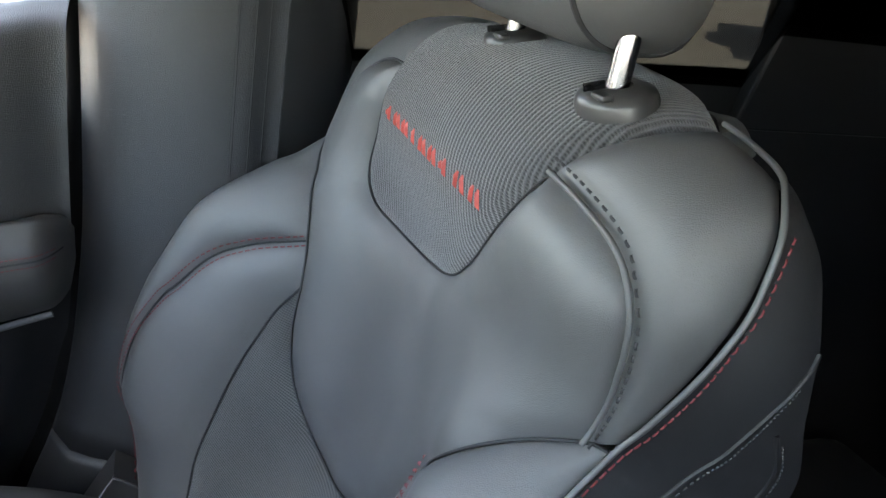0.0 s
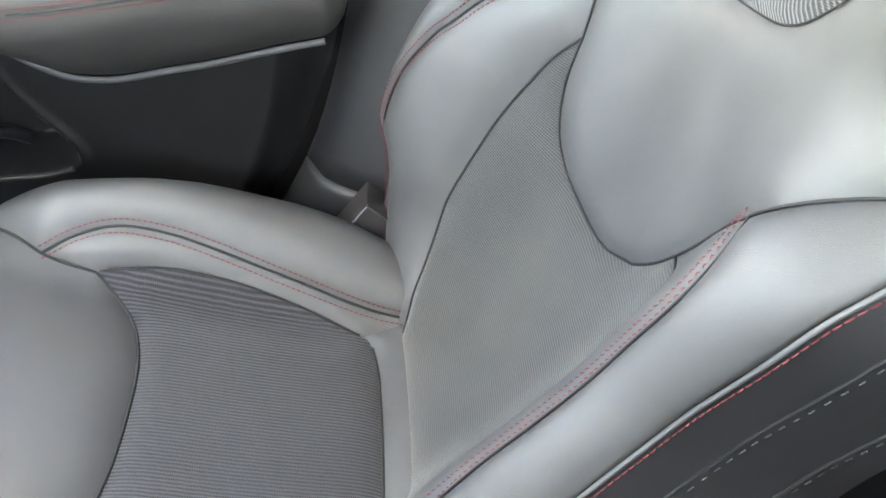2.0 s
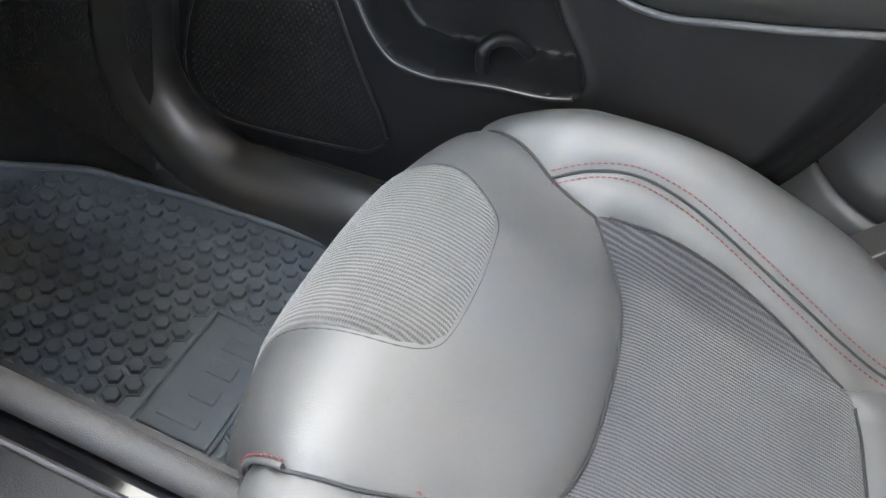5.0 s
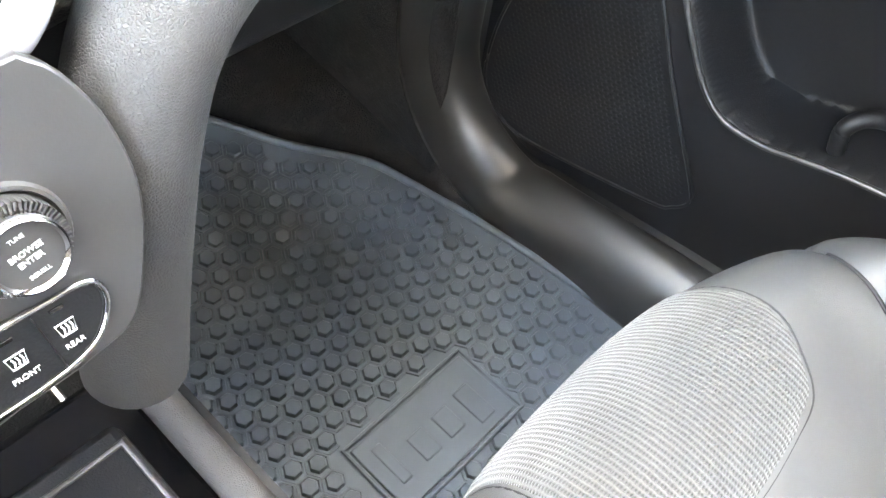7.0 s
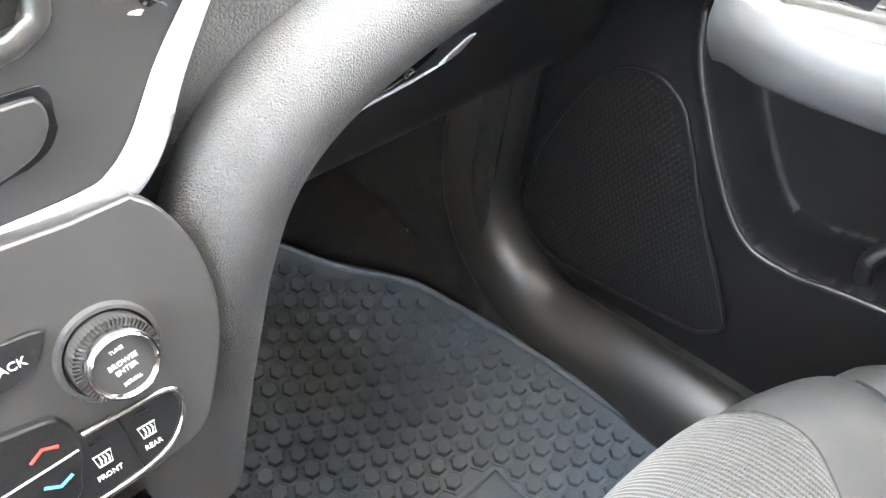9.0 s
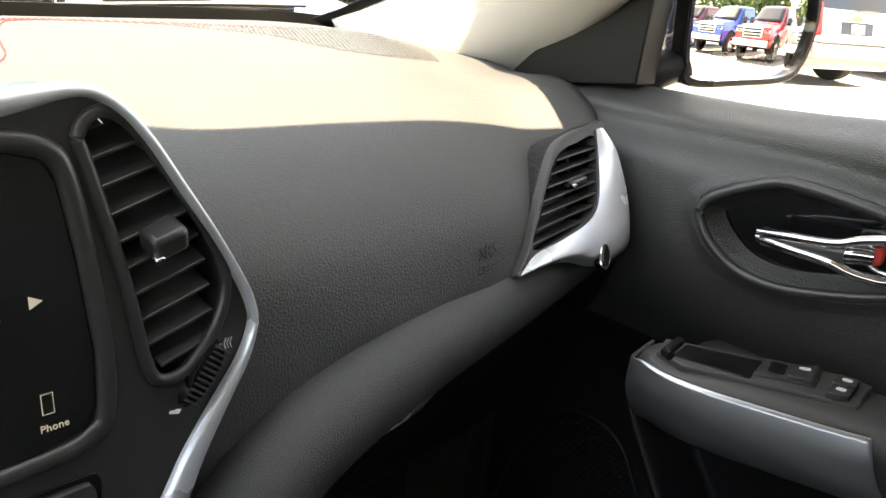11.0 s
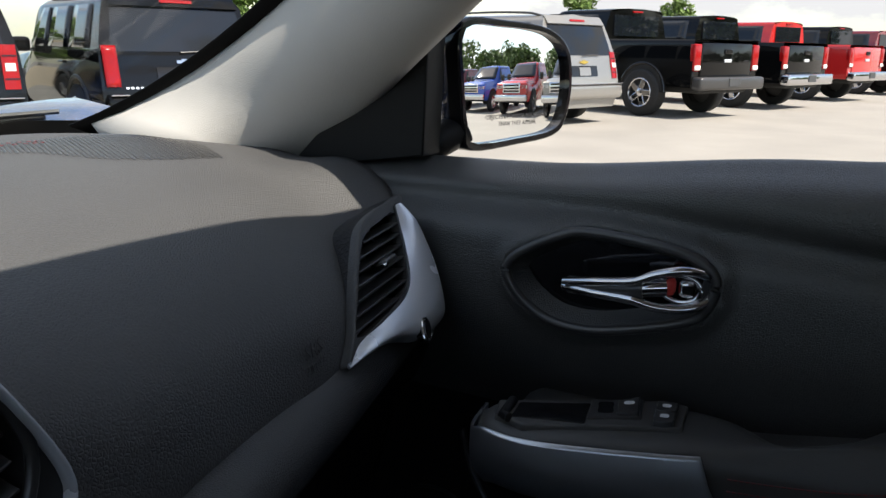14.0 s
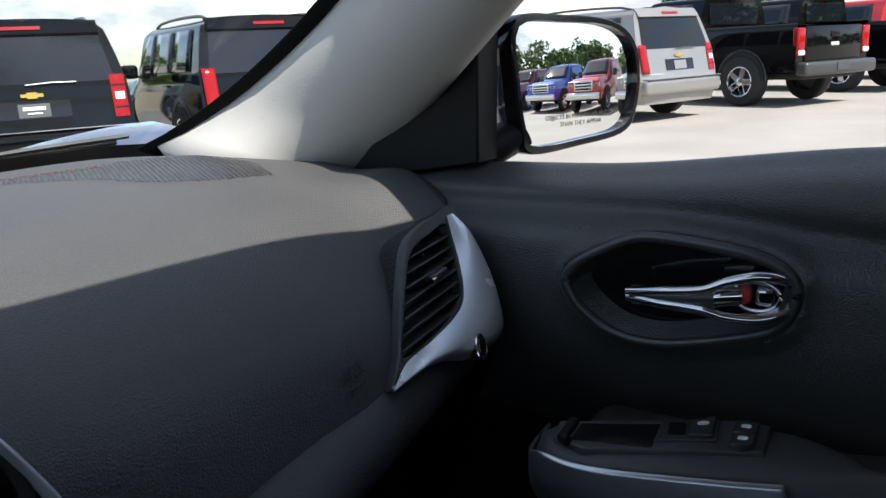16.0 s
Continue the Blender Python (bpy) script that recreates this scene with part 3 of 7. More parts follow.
C_PAD_IN = [(0.172, 0.368), (0.190, 0.403), (0.204, 0.426), (0.228, 0.477), (0.240, 0.516), (0.238, 0.550), (0.231, 0.585), (0.236, 0.64), (0.255, 0.74)]
C_INSERT = [(0.0, 0.449), (0.05, 0.452), (0.088, 0.459), (0.112, 0.482), (0.135, 0.522), (0.141, 0.60), (0.141, 0.72)]
C_INSERT_IN = [(0.0, 0.449), (0.06, 0.452), (0.086, 0.463), (0.104, 0.493), (0.111, 0.540), (0.110, 0.60), (0.112, 0.72)]
C_SIDE_IN = [(0.176, 0.362), (0.197, 0.339), (0.212, 0.293), (0.205, 0.226), (0.185, 0.150), (0.158, 0.062)]
C_STITCH_IN = [(0.204, 0.426), (0.212, 0.398), (0.226, 0.353), (0.240, 0.310), (0.243, 0.250), (0.232, 0.150), (0.205, 0.060), (0.190, 0.005)]


def line2(pts, n=6):
    return [(p.x, p.y) for p in smooth_line([(a, s, 0) for a, s in pts], n)]


part("cushion_insert", panel(line2(C_REAR[::-1] + C_SIDE[::-1] + C_PAD_REAR[::-1]) + [(-a, s) for a, s in line2(C_PAD_REAR + C_SIDE_IN + C_REAR)[1:-1]], cushion, False, 0.006, 0.016), CLOTH_F, seat, "fine ribbed dark grey cloth seat centre").data.materials[0] = CLOTH_H
part("cushion_front_pad", panel(line2(C_PAD_REAR[1:] + C_PAD_SIDE[1:]) + [(0.0, 0.74)] + [(-a, s) for a, s in reversed(line2(C_PAD_REAR[1:] + C_PAD_IN[1:]))] + [(0.0, 0.300)], cushion, False, 0.010, 0.022, step=0.010), LEATHER, seat, "smooth black leather thigh pad")
part("cushion_front_insert", panel(line2(C_INSERT) + [(-a, s) for a, s in line2(C_INSERT_IN)[::-1][:-1]], lambda a, s: tuple(Vector(cushion(a, s)) + surface_normal(cushion, a, s, False)[1] * 0.0115), False, 0.0025, 0.006, sink=0.0035, step=0.010, tuck=0.004), CLOTH_PAD, seat, "broad ribbed grey cloth insert")
part("cushion_rear_strip", panel(mirrored(line2([(0.0, 0.037), (0.10, 0.039), (0.145, 0.046), (0.158, 0.060)], 4) + [(0.172, 0.01), (0.176, -0.04), (0.0, -0.04)]), cushion, False, 0.010, 0.012), LEATHER, seat)
for sgn in (1, -1):
    m = (lambda o: o) if sgn > 0 else flip_line
    sewn, edge_, pad_ = (C_STITCH, C_SIDE, C_PAD_SIDE) if sgn > 0 else (C_STITCH_IN, C_SIDE_IN, C_PAD_IN)
    inner = line2(sewn) + [(0.172, 0.01), (0.158, 0.062)] + line2(edge_[::-1] + [(0.172, 0.368)]) + (line2(pad_[:3])[1:-1] if sgn < 0 else [])
    outer = line2(sewn) + [(0.178, -0.02), (0.22, 0.005), (0.27, 0.035), (0.33, 0.07), (0.41, 0.10), (0.42, 0.30), (0.41, 0.60), (0.34, 0.70), (0.268, 0.74)] + line2(pad_[1 if sgn > 0 else 2:][::-1])
    part("bolster_inner_panel", panel(m(inner), cushion, False, 0.006, 0.014, wrinkle=0.002), LEATHER, seat)
    part("bolster_outer_panel", panel(m(outer), cushion, False, 0.009, 0.02, wrinkle=0.003, step=0.011), LEATHER, seat)
    for off in (0.0055, -0.0055):
        part("stitch_row", stitches(m(sewn), cushion, False, off, lift=0.0015 + 0.001), RED_THREAD, seat, "row of dull red stitches", kind="stuff")

def lerp2(a, b, f):
    return a + (b - a) * f


# backrest: seams from the shield's tip, outboard and inboard
OUT_LOW = [(0.0, 0.330), (0.048, 0.308), (0.103, 0.303), (0.146, 0.310), (0.177, 0.329), (0.195, 0.356), (0.208, 0.394), (0.215, 0.437)]
OUT_EDGE = [(0.215, 0.437), (0.222, 0.465), (0.231, 0.489)]
OUT_TOP = [(0.231, 0.489), (0.252, 0.530), (0.287, 0.578), (0.326, 0.616), (0.322, 0.660), (0.283, 0.689), (0.235, 0.699), (0.185, 0.701)]
IN_LOW = [(0.0, 0.330), (-0.020, 0.350), (-0.037, 0.375), (-0.062, 0.413), (-0.090, 0.446), (-0.120, 0.471), (-0.156, 0.507), (-0.190, 0.541), (-0.226, 0.566)]
ARC_IN = [(-0.136, 0.701), (-0.172, 0.698), (-0.204, 0.692), (-0.226, 0.681), (-0.239, 0.664), (-0.240, 0.640), (-0.234, 0.612), (-0.228, 0.585), (-0.226, 0.566)]
VEE = [(0.185, 0.701), (0.190, 0.672), (0.200, 0.637), (0.208, 0.602), (0.196, 0.575), (0.164, 0.556), (0.099, 0.550), (0.029, 0.557), (-0.007, 0.568), (-0.037, 0.592), (-0.073, 0.626), (-0.113, 0.667), (-0.136, 0.701)]
VEE_TOP_IN = [(-0.136, 0.701), (-0.143, 0.718), (-0.156, 0.740), (-0.161, 0.767), (-0.161, 0.791), (-0.158, 0.809)]
VEE_TOP_OUT = [(0.185, 0.701), (0.190, 0.740), (0.180, 0.790), (0.165, 0.835)]
SEAM_OUT = [(0.215, 0.437), (0.229, 0.393), (0.234, 0.310), (0.230, 0.230), (0.222, 0.130), (0.201, 0.062), (0.183, 0.032), (0.172, 0.0)]
STITCH_OUT = [(0.231, 0.489), (0.272, 0.459), (0.298, 0.420), (0.314, 0.335), (0.329, 0.240), (0.336, 0.160), (0.338, 0.090), (0.315, 0.045), (0.270, 0.0)]
CLOTH_IN = [(-0.037, 0.375), (-0.070, 0.362), (-0.090, 0.335), (-0.096, 0.280), (-0.096, 0.210), (-0.106, 0.140), (-0.130, 0.090), (-0.148, 0.050), (-0.155, 0.0)]
STITCH_IN = [(-0.120, 0.471), (-0.158, 0.447), (-0.175, 0.406), (-0.177, 0.340), (-0.174, 0.250), (-0.174, 0.185), (-0.184, 0.115), (-0.191, 0.055), (-0.195, 0.0)]
PIPE_IN = [(-0.250, 0.0), (-0.248, 0.145), (-0.245, 0.250), (-0.247, 0.330), (-0.249, 0.410), (-0.247, 0.480), (-0.245, 0.530), (-0.248, 0.571), (-0.260, 0.600), (-0.279, 0.640), (-0.290, 0.668), (-0.293, 0.688), (-0.288, 0.708),
           (-0.272, 0.737), (-0.245, 0.770), (-0.216, 0.792), (-0.188, 0.804), (-0.158, 0.809)]
PIPE_OUT = [(0.405, 0.0), (0.405, 0.300), (0.405, 0.500), (0.400, 0.600), (0.385, 0.660), (0.355, 0.730), (0.310, 0.790), (0.260, 0.815), (0.210, 0.825), (0.165, 0.835)]
pipe_line, pipe_out = line2(PIPE_IN), line2(PIPE_OUT)
part("backrest_foam", sheet(lambda u, v: tuple(Vector(backrest(lerp2(-0.225, 0.385, u), lerp2(0.0, 0.80, v))) - surface_normal(backrest, lerp2(-0.225, 0.385, u), lerp2(0.0, 0.80, v), True)[1] * 0.008), 60, 50), LEATHER, seat)
part("backrest_insert", panel(line2(OUT_LOW) + line2(SEAM_OUT)[1:] + line2(CLOTH_IN)[::-1] + line2(IN_LOW[:3])[::-1][1:-1], backrest, True, 0.004, 0.014, step=0.008), CLOTH_F, seat, "flat woven dark grey cloth backrest centre")
part("backrest_vee_insert", panel(line2(VEE) + line2(VEE_TOP_IN)[1:] + [(-0.08, 0.850), (0.03, 0.868), (0.11, 0.858)] + line2(VEE_TOP_OUT)[::-1][:-1], backrest, True, 0.003, 0.008, sink=0.006), CLOTH_V, seat, "ribbed dark grey cloth yoke")
part("backrest_top_flap", panel(line2([(-0.158, 0.809), (-0.08, 0.850), (0.03, 0.868), (0.11, 0.858), (0.165, 0.835)]) + [(0.12, 0.91), (0.0, 0.94), (-0.13, 0.87)], backrest, True, 0.003, 0.01), LEATHER, seat)
part("backrest_shield", panel(line2(OUT_LOW) + line2(OUT_EDGE)[1:] + line2(OUT_TOP)[1:] + line2(VEE)[1:] + line2(ARC_IN)[1:] + line2(IN_LOW)[::-1][1:-1], backrest, True, 0.012, 0.016, sink=0.005, wrinkle=0.0018, step=0.008), LEATHER, seat, "padded smooth black leather shield")
part("bolster_inner_panel", panel(line2(SEAM_OUT) + line2(STITCH_OUT)[::-1] + line2(OUT_EDGE)[::-1][1:-1], backrest, True, 0.007, 0.016), LEATHER, seat)
part("bolster_outer_panel", panel(line2(STITCH_OUT)[::-1] + line2(OUT_TOP[:4])[1:] + [p for p in pipe_out[::-1] if p[1] < 0.605], backrest, True, 0.007, 0.016), LEATHER, seat)
part("shoulder_panel", panel(line2(OUT_TOP[3:]) + line2(VEE_TOP_OUT)[1:] + [p for p in pipe_out[::-1][1:] if p[1] >= 0.60], backrest, True, 0.006, 0.02), LEATHER, seat)
part("bolster_inner_panel", panel(line2(CLOTH_IN) + line2(STITCH_IN)[::-1] + line2(IN_LOW[2:6])[::-1][1:-1], backrest, True, 0.004, 0.010, step=0.007), LEATHER, seat)
part("bolster_outer_panel", panel(line2(STITCH_IN) + [p for p in pipe_line if p[1] < 0.571] + line2(IN_LOW[5:])[::-1][:-1], backrest, True, 0.007, 0.016), LEATHER, seat)
part("shoulder_panel", panel(line2(ARC_IN)[::-1] + line2(VEE_TOP_IN)[1:] + [p for p in pipe_line[::-1][1:] if p[1] >= 0.571], backrest, True, 0.008, 0.02), LEATHER, seat)
SIDE_DEPTH = [(0.0, 0.17), (0.40, 0.15), (0.571, 0.13), (0.60, 0.112), (0.64, 0.086), (0.69, 0.060), (0.737, 0.036), (0.77, 0.020), (0.809, 0.004)]


def side_wrap(v, u, sgn=-1, h=0.0):
    """The backrest's side, from the piping (u 0) round towards its back (u 1)."""
    line = pipe_line if sgn < 0 else pipe_out
    k = v * (len(line) - 1)
    n = min(int(k), len(line) - 2)
    a, s = (line[n][q] + (line[n + 1][q] - line[n][q]) * (k - n) for q in (0, 1))
    d, = spline(SIDE_DEPTH, s)
    crown = min(max(0.0, s - 0.60) / 0.2, 1.0)
    back = Vector((-sgn * -0.06 - sgn * 0.25 * crown, -0.93, -0.30 - 0.2 * crown))
    return Vector(backrest(a, s)) + back * (d * u) + Vector((sgn, 0, 0)) * ((0.012 * math.sin(u * 2.2) * min(1.0, d / 0.12)) + h - 0.001)


# side panels take the darkened covering, with their shade in its colour
part("backrest_side_panel", sheet(side_wrap, 120, 20), SHADED_VINYL, seat)
part("backrest_side_panel", sheet(lambda v, u: side_wrap(v, u, 1), 60, 12), SHADED_VINYL, seat)


def along_pipe(s):
    return min(range(len(pipe_line)), key=lambda i: abs(pipe_line[i][1] - s) + (1 if pipe_line[i][0] > -0.2 else 0)) / (len(pipe_line) - 1)


for run in ([(0.10, 0.30), (0.30, 0.30), (0.45, 0.32), (0.556, 0.36), (0.60, 0.46), (0.64, 0.62), (0.675, 0.86), (0.69, 0.99)], [(0.625, 0.74), (0.60, 0.80), (0.56, 0.78), (0.45, 0.74), (0.30, 0.70), (0.10, 0.66)]):
    line = smooth_line([(along_pipe(s), u, 0) for s, u in run], 8)
    part("side_seam", tube([side_wrap(p.x, p.y, -1, 0.0002) for p in line], 0.0016, 6), SHADED_VINYL, seat)
    rows, pts = [], [side_wrap(p.x, p.y + 0.035, -1, 0.0012) for p in smooth_line([(along_pipe(s), u, 0) for s, u in run], 22)]
    for p, q in zip(pts[::2], pts[1::2]):
        if (q - p).length > 0.0012:
            rows.append(tube([p, p.lerp(q, min(1.0, 0.005 / (q - p).length))], 0.0007, 5))
    part("stitch_row", merge(rows), GREY_THREAD, seat, "row of grey stitches", kind="stuff")
part("piping", cord(PIPE_IN, backrest, True, 0.0019, 0.0012, 8), LEATHER, seat)
part("stitch_row", stitches(PIPE_IN[:14], backrest, True, 0.0050, 0.0056, 0.0018, 0.0007, 0.0010), RED_THREAD, seat, "row of dull red stitches", kind="stuff")
part("shield_piping", cord([(a - 0.002, s) for a, s in ARC_IN], backrest, True, 0.0019, 0.0018), LEATHER, seat)
part("stitch_row", stitches(ARC_IN, backrest, True, -0.0080, 0.0050, 0.0030, 0.0009, 0.0040), BLACK_THREAD, seat, "row of black stitches", kind="stuff")
for line in (STITCH_OUT, STITCH_IN):
    for off in (0.0055, -0.0055):
        part("stitch_row", stitches(line, backrest, True, off, lift=0.0024), RED_THREAD, seat, "row of dull red stitches", kind="stuff")
# the thigh pad's front corner, piped with red thread
C_CORNER = [(-0.240, 0.520), (-0.238, 0.550), (-0.233, 0.585), (-0.237, 0.640), (-0.248, 0.700)]
part("corner_piping", cord(C_CORNER, cushion, False, 0.0024, 0.0015), LEATHER, seat)
part("stitch_row", stitches(C_CORNER, cushion, False, -0.0045, lift=0.003), RED_THREAD, seat, "row of dull red stitches", kind="stuff")
# dark sewn seams in the grooves between the panels
for line in (C_SIDE, C_PAD_SIDE[:4], C_STITCH, flip_line(C_SIDE_IN), flip_line(C_PAD_IN[:8]), flip_line(C_STITCH_IN)):
    part("seam", cord(line, cushion, False, 0.0016, -0.0035), BLACK_THREAD, seat)
for line in (flip_line(C_PAD_REAR)[::-1] + C_PAD_REAR[1:], flip_line(C_REAR) + C_REAR[-2::-1], flip_line(C_INSERT_IN)[::-1] + C_INSERT[1:]):
    part("seam", cord(line, cushion, False, 0.0016, 0.0085 if line[0][1] > 0.5 else -0.0035), BLACK_THREAD, seat)
for line in (OUT_LOW, SEAM_OUT, STITCH_OUT, CLOTH_IN, STITCH_IN, IN_LOW + [(-0.245, 0.570)], VEE, OUT_EDGE + OUT_TOP[1:]):
    part("seam", cord(line, backrest, True, 0.0008 if line is VEE else 0.0012, -0.003), BLACK_THREAD, seat)
# the seat's hidden back and its underframe
part("backrest_rear_shell", sheet(lambda u, v: (SEAT_X + 0.02 + (u - 0.5) * 0.40 * (1 - 0.1 * v), -0.14 - 0.22 * v - 0.03 * math.cos((u - 0.5) * 3), 0.58 + 0.58 * v), 8, 8, 0.02), HARD_PLASTIC, seat)
part("cushion_base", rbox((SEAT_X, 0.24, 0.55), (0.50, 0.50, 0.12), 0.02), HARD_PLASTIC, seat)
for sx in (-0.19, 0.19):
    part("seat_rail", rbox((SEAT_X + sx, 0.22, 0.45), (0.05, 0.56, 0.10), 0.006), HARD_PLASTIC, seat)

# headrest on its two chrome posts
HR = Vector((0.425, -0.255, 1.446))


def pillow(u, v):
    a, b = (u * 2 - 1), v * 2 * math.pi
    w = 0.168 * math.copysign(abs(a) ** 0.9, a)
    t = max(0.0, 1 - abs(a) ** 6) ** 0.5
    c, s = math.cos(b), math.sin(b)
    return (HR.x + w, HR.y + 0.055 * t * math.copysign(abs(c) ** 0.7, c) + 0.010 * s * t, HR.z + 0.094 * (0.25 + 0.75 * t) * math.copysign(abs(s) ** 0.6, s))


head = part("headrest", sheet(pillow, 48, 48), LEATHER, seat, "padded black leather headrest")
for at_ in (0.13, 0.87):
    part("headrest_seam", tube([pillow(at_, v / 48) for v in range(49)], 0.0022, 6), BLACK_THREAD, head)
for at_ in ((0.283, -0.248, 1.339), (0.452, -0.252, 1.345)):
    p, n = Vector(at_), Vector((0, -0.05, 1)).normalized()
    part("headrest_post", tube([p - n * 0.05, p + n * 0.03, p + n * 0.10], 0.0072, 16), STEEL, seat, "chrome headrest post")
    up = frame_at(p, (1, 0, 0), (0, 1, -0.22))
    collar = part("headrest_guide", lathe([(0.0085, 0.006), (0.010, 0.0075), (0.018, 0.0068), (0.0235, 0.004), (0.0255, -0.001), (0.0255, -0.012)], up @ Matrix.Translation((0, 0, -0.005)), 36), SATIN_PLASTIC, seat, "black plastic headrest guide collar")
    part("guide_button", rbox(up @ Vector((-0.012, 0.016, 0.0005)), (0.016, 0.008, 0.004), 0.0015, up.to_3x3()), SATIN_PLASTIC, collar)
    part("guide_slot", rbox(up @ Vector((-0.004, 0.017, 0.0052)), (0.0016, 0.014, 0.005), 0.0004, up.to_3x3()), GLOSS_BLACK, collar)

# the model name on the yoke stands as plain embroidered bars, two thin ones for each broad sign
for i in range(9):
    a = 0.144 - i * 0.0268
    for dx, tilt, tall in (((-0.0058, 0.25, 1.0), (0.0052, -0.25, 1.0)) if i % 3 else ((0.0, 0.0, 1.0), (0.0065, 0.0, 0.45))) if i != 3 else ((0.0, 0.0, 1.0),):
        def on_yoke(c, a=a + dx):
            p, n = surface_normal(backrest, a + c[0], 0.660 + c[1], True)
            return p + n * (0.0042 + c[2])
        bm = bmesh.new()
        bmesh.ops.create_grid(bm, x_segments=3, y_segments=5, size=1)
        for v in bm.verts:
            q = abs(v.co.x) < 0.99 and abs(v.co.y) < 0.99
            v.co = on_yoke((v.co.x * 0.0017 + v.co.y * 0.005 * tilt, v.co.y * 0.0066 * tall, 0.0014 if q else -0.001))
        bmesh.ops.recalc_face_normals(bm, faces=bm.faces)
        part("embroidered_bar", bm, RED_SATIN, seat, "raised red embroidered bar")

# ---------------------------------------------------------------- the cabin: floor, sill, body shell


def lerp(a, b, f):
    return a + (b - a) * f


def step01(x, a, b):
    f = min(max((x - a) / (b - a), 0.0), 1.0)
    return f * f * (3 - 2 * f)


def signed(x, y, poly):
    """Distance to a closed outline, positive inside."""
    d, inside = 1e9, False
    for (ax, ay), (bx, by) in zip(poly, poly[1:] + poly[:1]):
        ex, ey = bx - ax, by - ay
        f = min(max(((x - ax) * ex + (y - ay) * ey) / (ex * ex + ey * ey + 1e-12), 0), 1)
        d = min(d, math.hypot(x - ax - ex * f, y - ay - ey * f))
        if (ay > y) != (by > y) and x < ex * (y - ay) / (by - ay) + ax:
            inside = not inside
    return d if inside else -d


def ground_line(y):
    """Height of the footwell floor along the car: flat, then the toe board."""
    return 0.40 + 0.40 * max(0.0, y - 0.95) - 0.40 * 0.03 * (1 - math.exp(-max(0.0, y - 0.95) / 0.03))


floor = part("floor", sheet(lambda u, v: (lerp(0.16, 0.80, u), lerp(-1.62, 1.75, v), ground_line(lerp(-1.62, 1.75, v)) - 0.014), 8, 60, 0.03), CARPET)
tagged(floor, "dark grey loop carpet on the car's floor", "floor", kind="structure")

# moulded rubber mat with raised hexagons
MAT = [(0.240, 0.40), (0.222, 0.70), (0.222, 0.88), (0.235, 1.00), (0.245, 1.15), (0.27, 1.235), (0.36, 1.230), (0.464, 1.184), (0.546, 1.096), (0.602, 1.046), (0.634, 1.012), (0.655, 0.968), (0.664, 0.93), (0.680, 0.84), (0.698, 0.66), (0.71, 0.40)]
mat = group("floor_mat", (0.45, 0.8, 0.40), "black moulded rubber floor mat with raised hexagons", "floor mat")
mat_line = [(p.x, p.y) for p in smooth_line([(a, b, 0) for a, b in MAT], 5, True)]


def on_mat(x, y, h=0.0):
    return (x, y, ground_line(y) + h)


bm = bmesh.new()
edge2 = dense(mat_line, 0.03)
inner = [Vector(p) for p in edge2] + [Vector((x, y)) for x in np.arange(0.23, 0.71, 0.03) for y in np.arange(0.42, 1.24, 0.03) if signed(x, y, mat_line) > 0.02]
co, _, fs, *_ = delaunay_2d_cdt(inner, [(i, (i + 1) % len(edge2)) for i in range(len(edge2))], [list(range(len(edge2)))], 1, 1e-6)
vs = [bm.verts.new(on_mat(c.x, c.y)) for c in co]
for f in fs:
    bm.faces.new([vs[i] for i in f])
bmesh.ops.recalc_face_normals(bm, faces=bm.faces)
if sum(f.normal.z for f in bm.faces) < 0:
    bmesh.ops.reverse_faces(bm, faces=bm.faces)
thicken(bm, 0.006)
part("mat_base", bm, RUBBER, mat)
part("mat_rim", tube([on_mat(x, y, 0.004) for x, y in dense(mat_line, 0.02)], 0.0055, 8, True), RUBBER, mat)
LABEL = (0.329, 0.512, 0.644, 0.743)
part("mat_plate", rbox(((LABEL[0] + LABEL[1]) / 2, (LABEL[2] + LABEL[3]) / 2, 0.4005), (LABEL[1] - LABEL[0] - 0.010, LABEL[3] - LABEL[2] - 0.010, 0.009), 0.0015), RUBBER, mat, "smooth raised rubber plate")
part("plate_rim", tube([(x, y, 0.404) for x, y in dense([(LABEL[0], LABEL[2]), (LABEL[1], LABEL[2]), (LABEL[1], LABEL[3]), (LABEL[0], LABEL[3])], 0.03)], 0.003, 6, True), RUBBER, mat)
# the maker's name on the plate: four plain raised strokes
for x0, w, h0, h in ((0.350, 0.014, 0.672, 0.052), (0.386, 0.024, 0.672, 0.034), (0.424, 0.024, 0.672, 0.034), (0.462, 0.024, 0.660, 0.048)):
    part("raised_mark", rbox((x0 + w / 2, h0 + h / 2, 0.4045), (w, h, 0.005), 0.002), RUBBER, mat, "raised rubber mark")
HEX = bpy.data.meshes.new("hexagon")
hb = lathe([(0.0, 0.0072), (0.0091, 0.0072), (0.0102, 0.0060), (0.0104, -0.0002), (0.0119, -0.0002), (0.0121, 0.0028), (0.0151, 0.0028), (0.0153, -0.001)], Matrix(), 6)
hb.to_mesh(HEX)
hb.free()
HEX.materials.append(RUBBER)
spots = []
row = 0
xx = 0.232
while xx < 0.71:
    yy = 0.42 + (0.01325 if row % 2 else 0.0)
    while yy < 1.24:
        if signed(xx, yy, mat_line) > 0.013 and not (LABEL[0] - 0.011 < xx < LABEL[1] + 0.011 and LABEL[2] - 0.011 < yy < LABEL[3] + 0.011):
            spots.append((xx, yy))
        yy += 0.0265
    xx += 0.02295
    row += 1

# sill, kick panel and the shell round the cabin


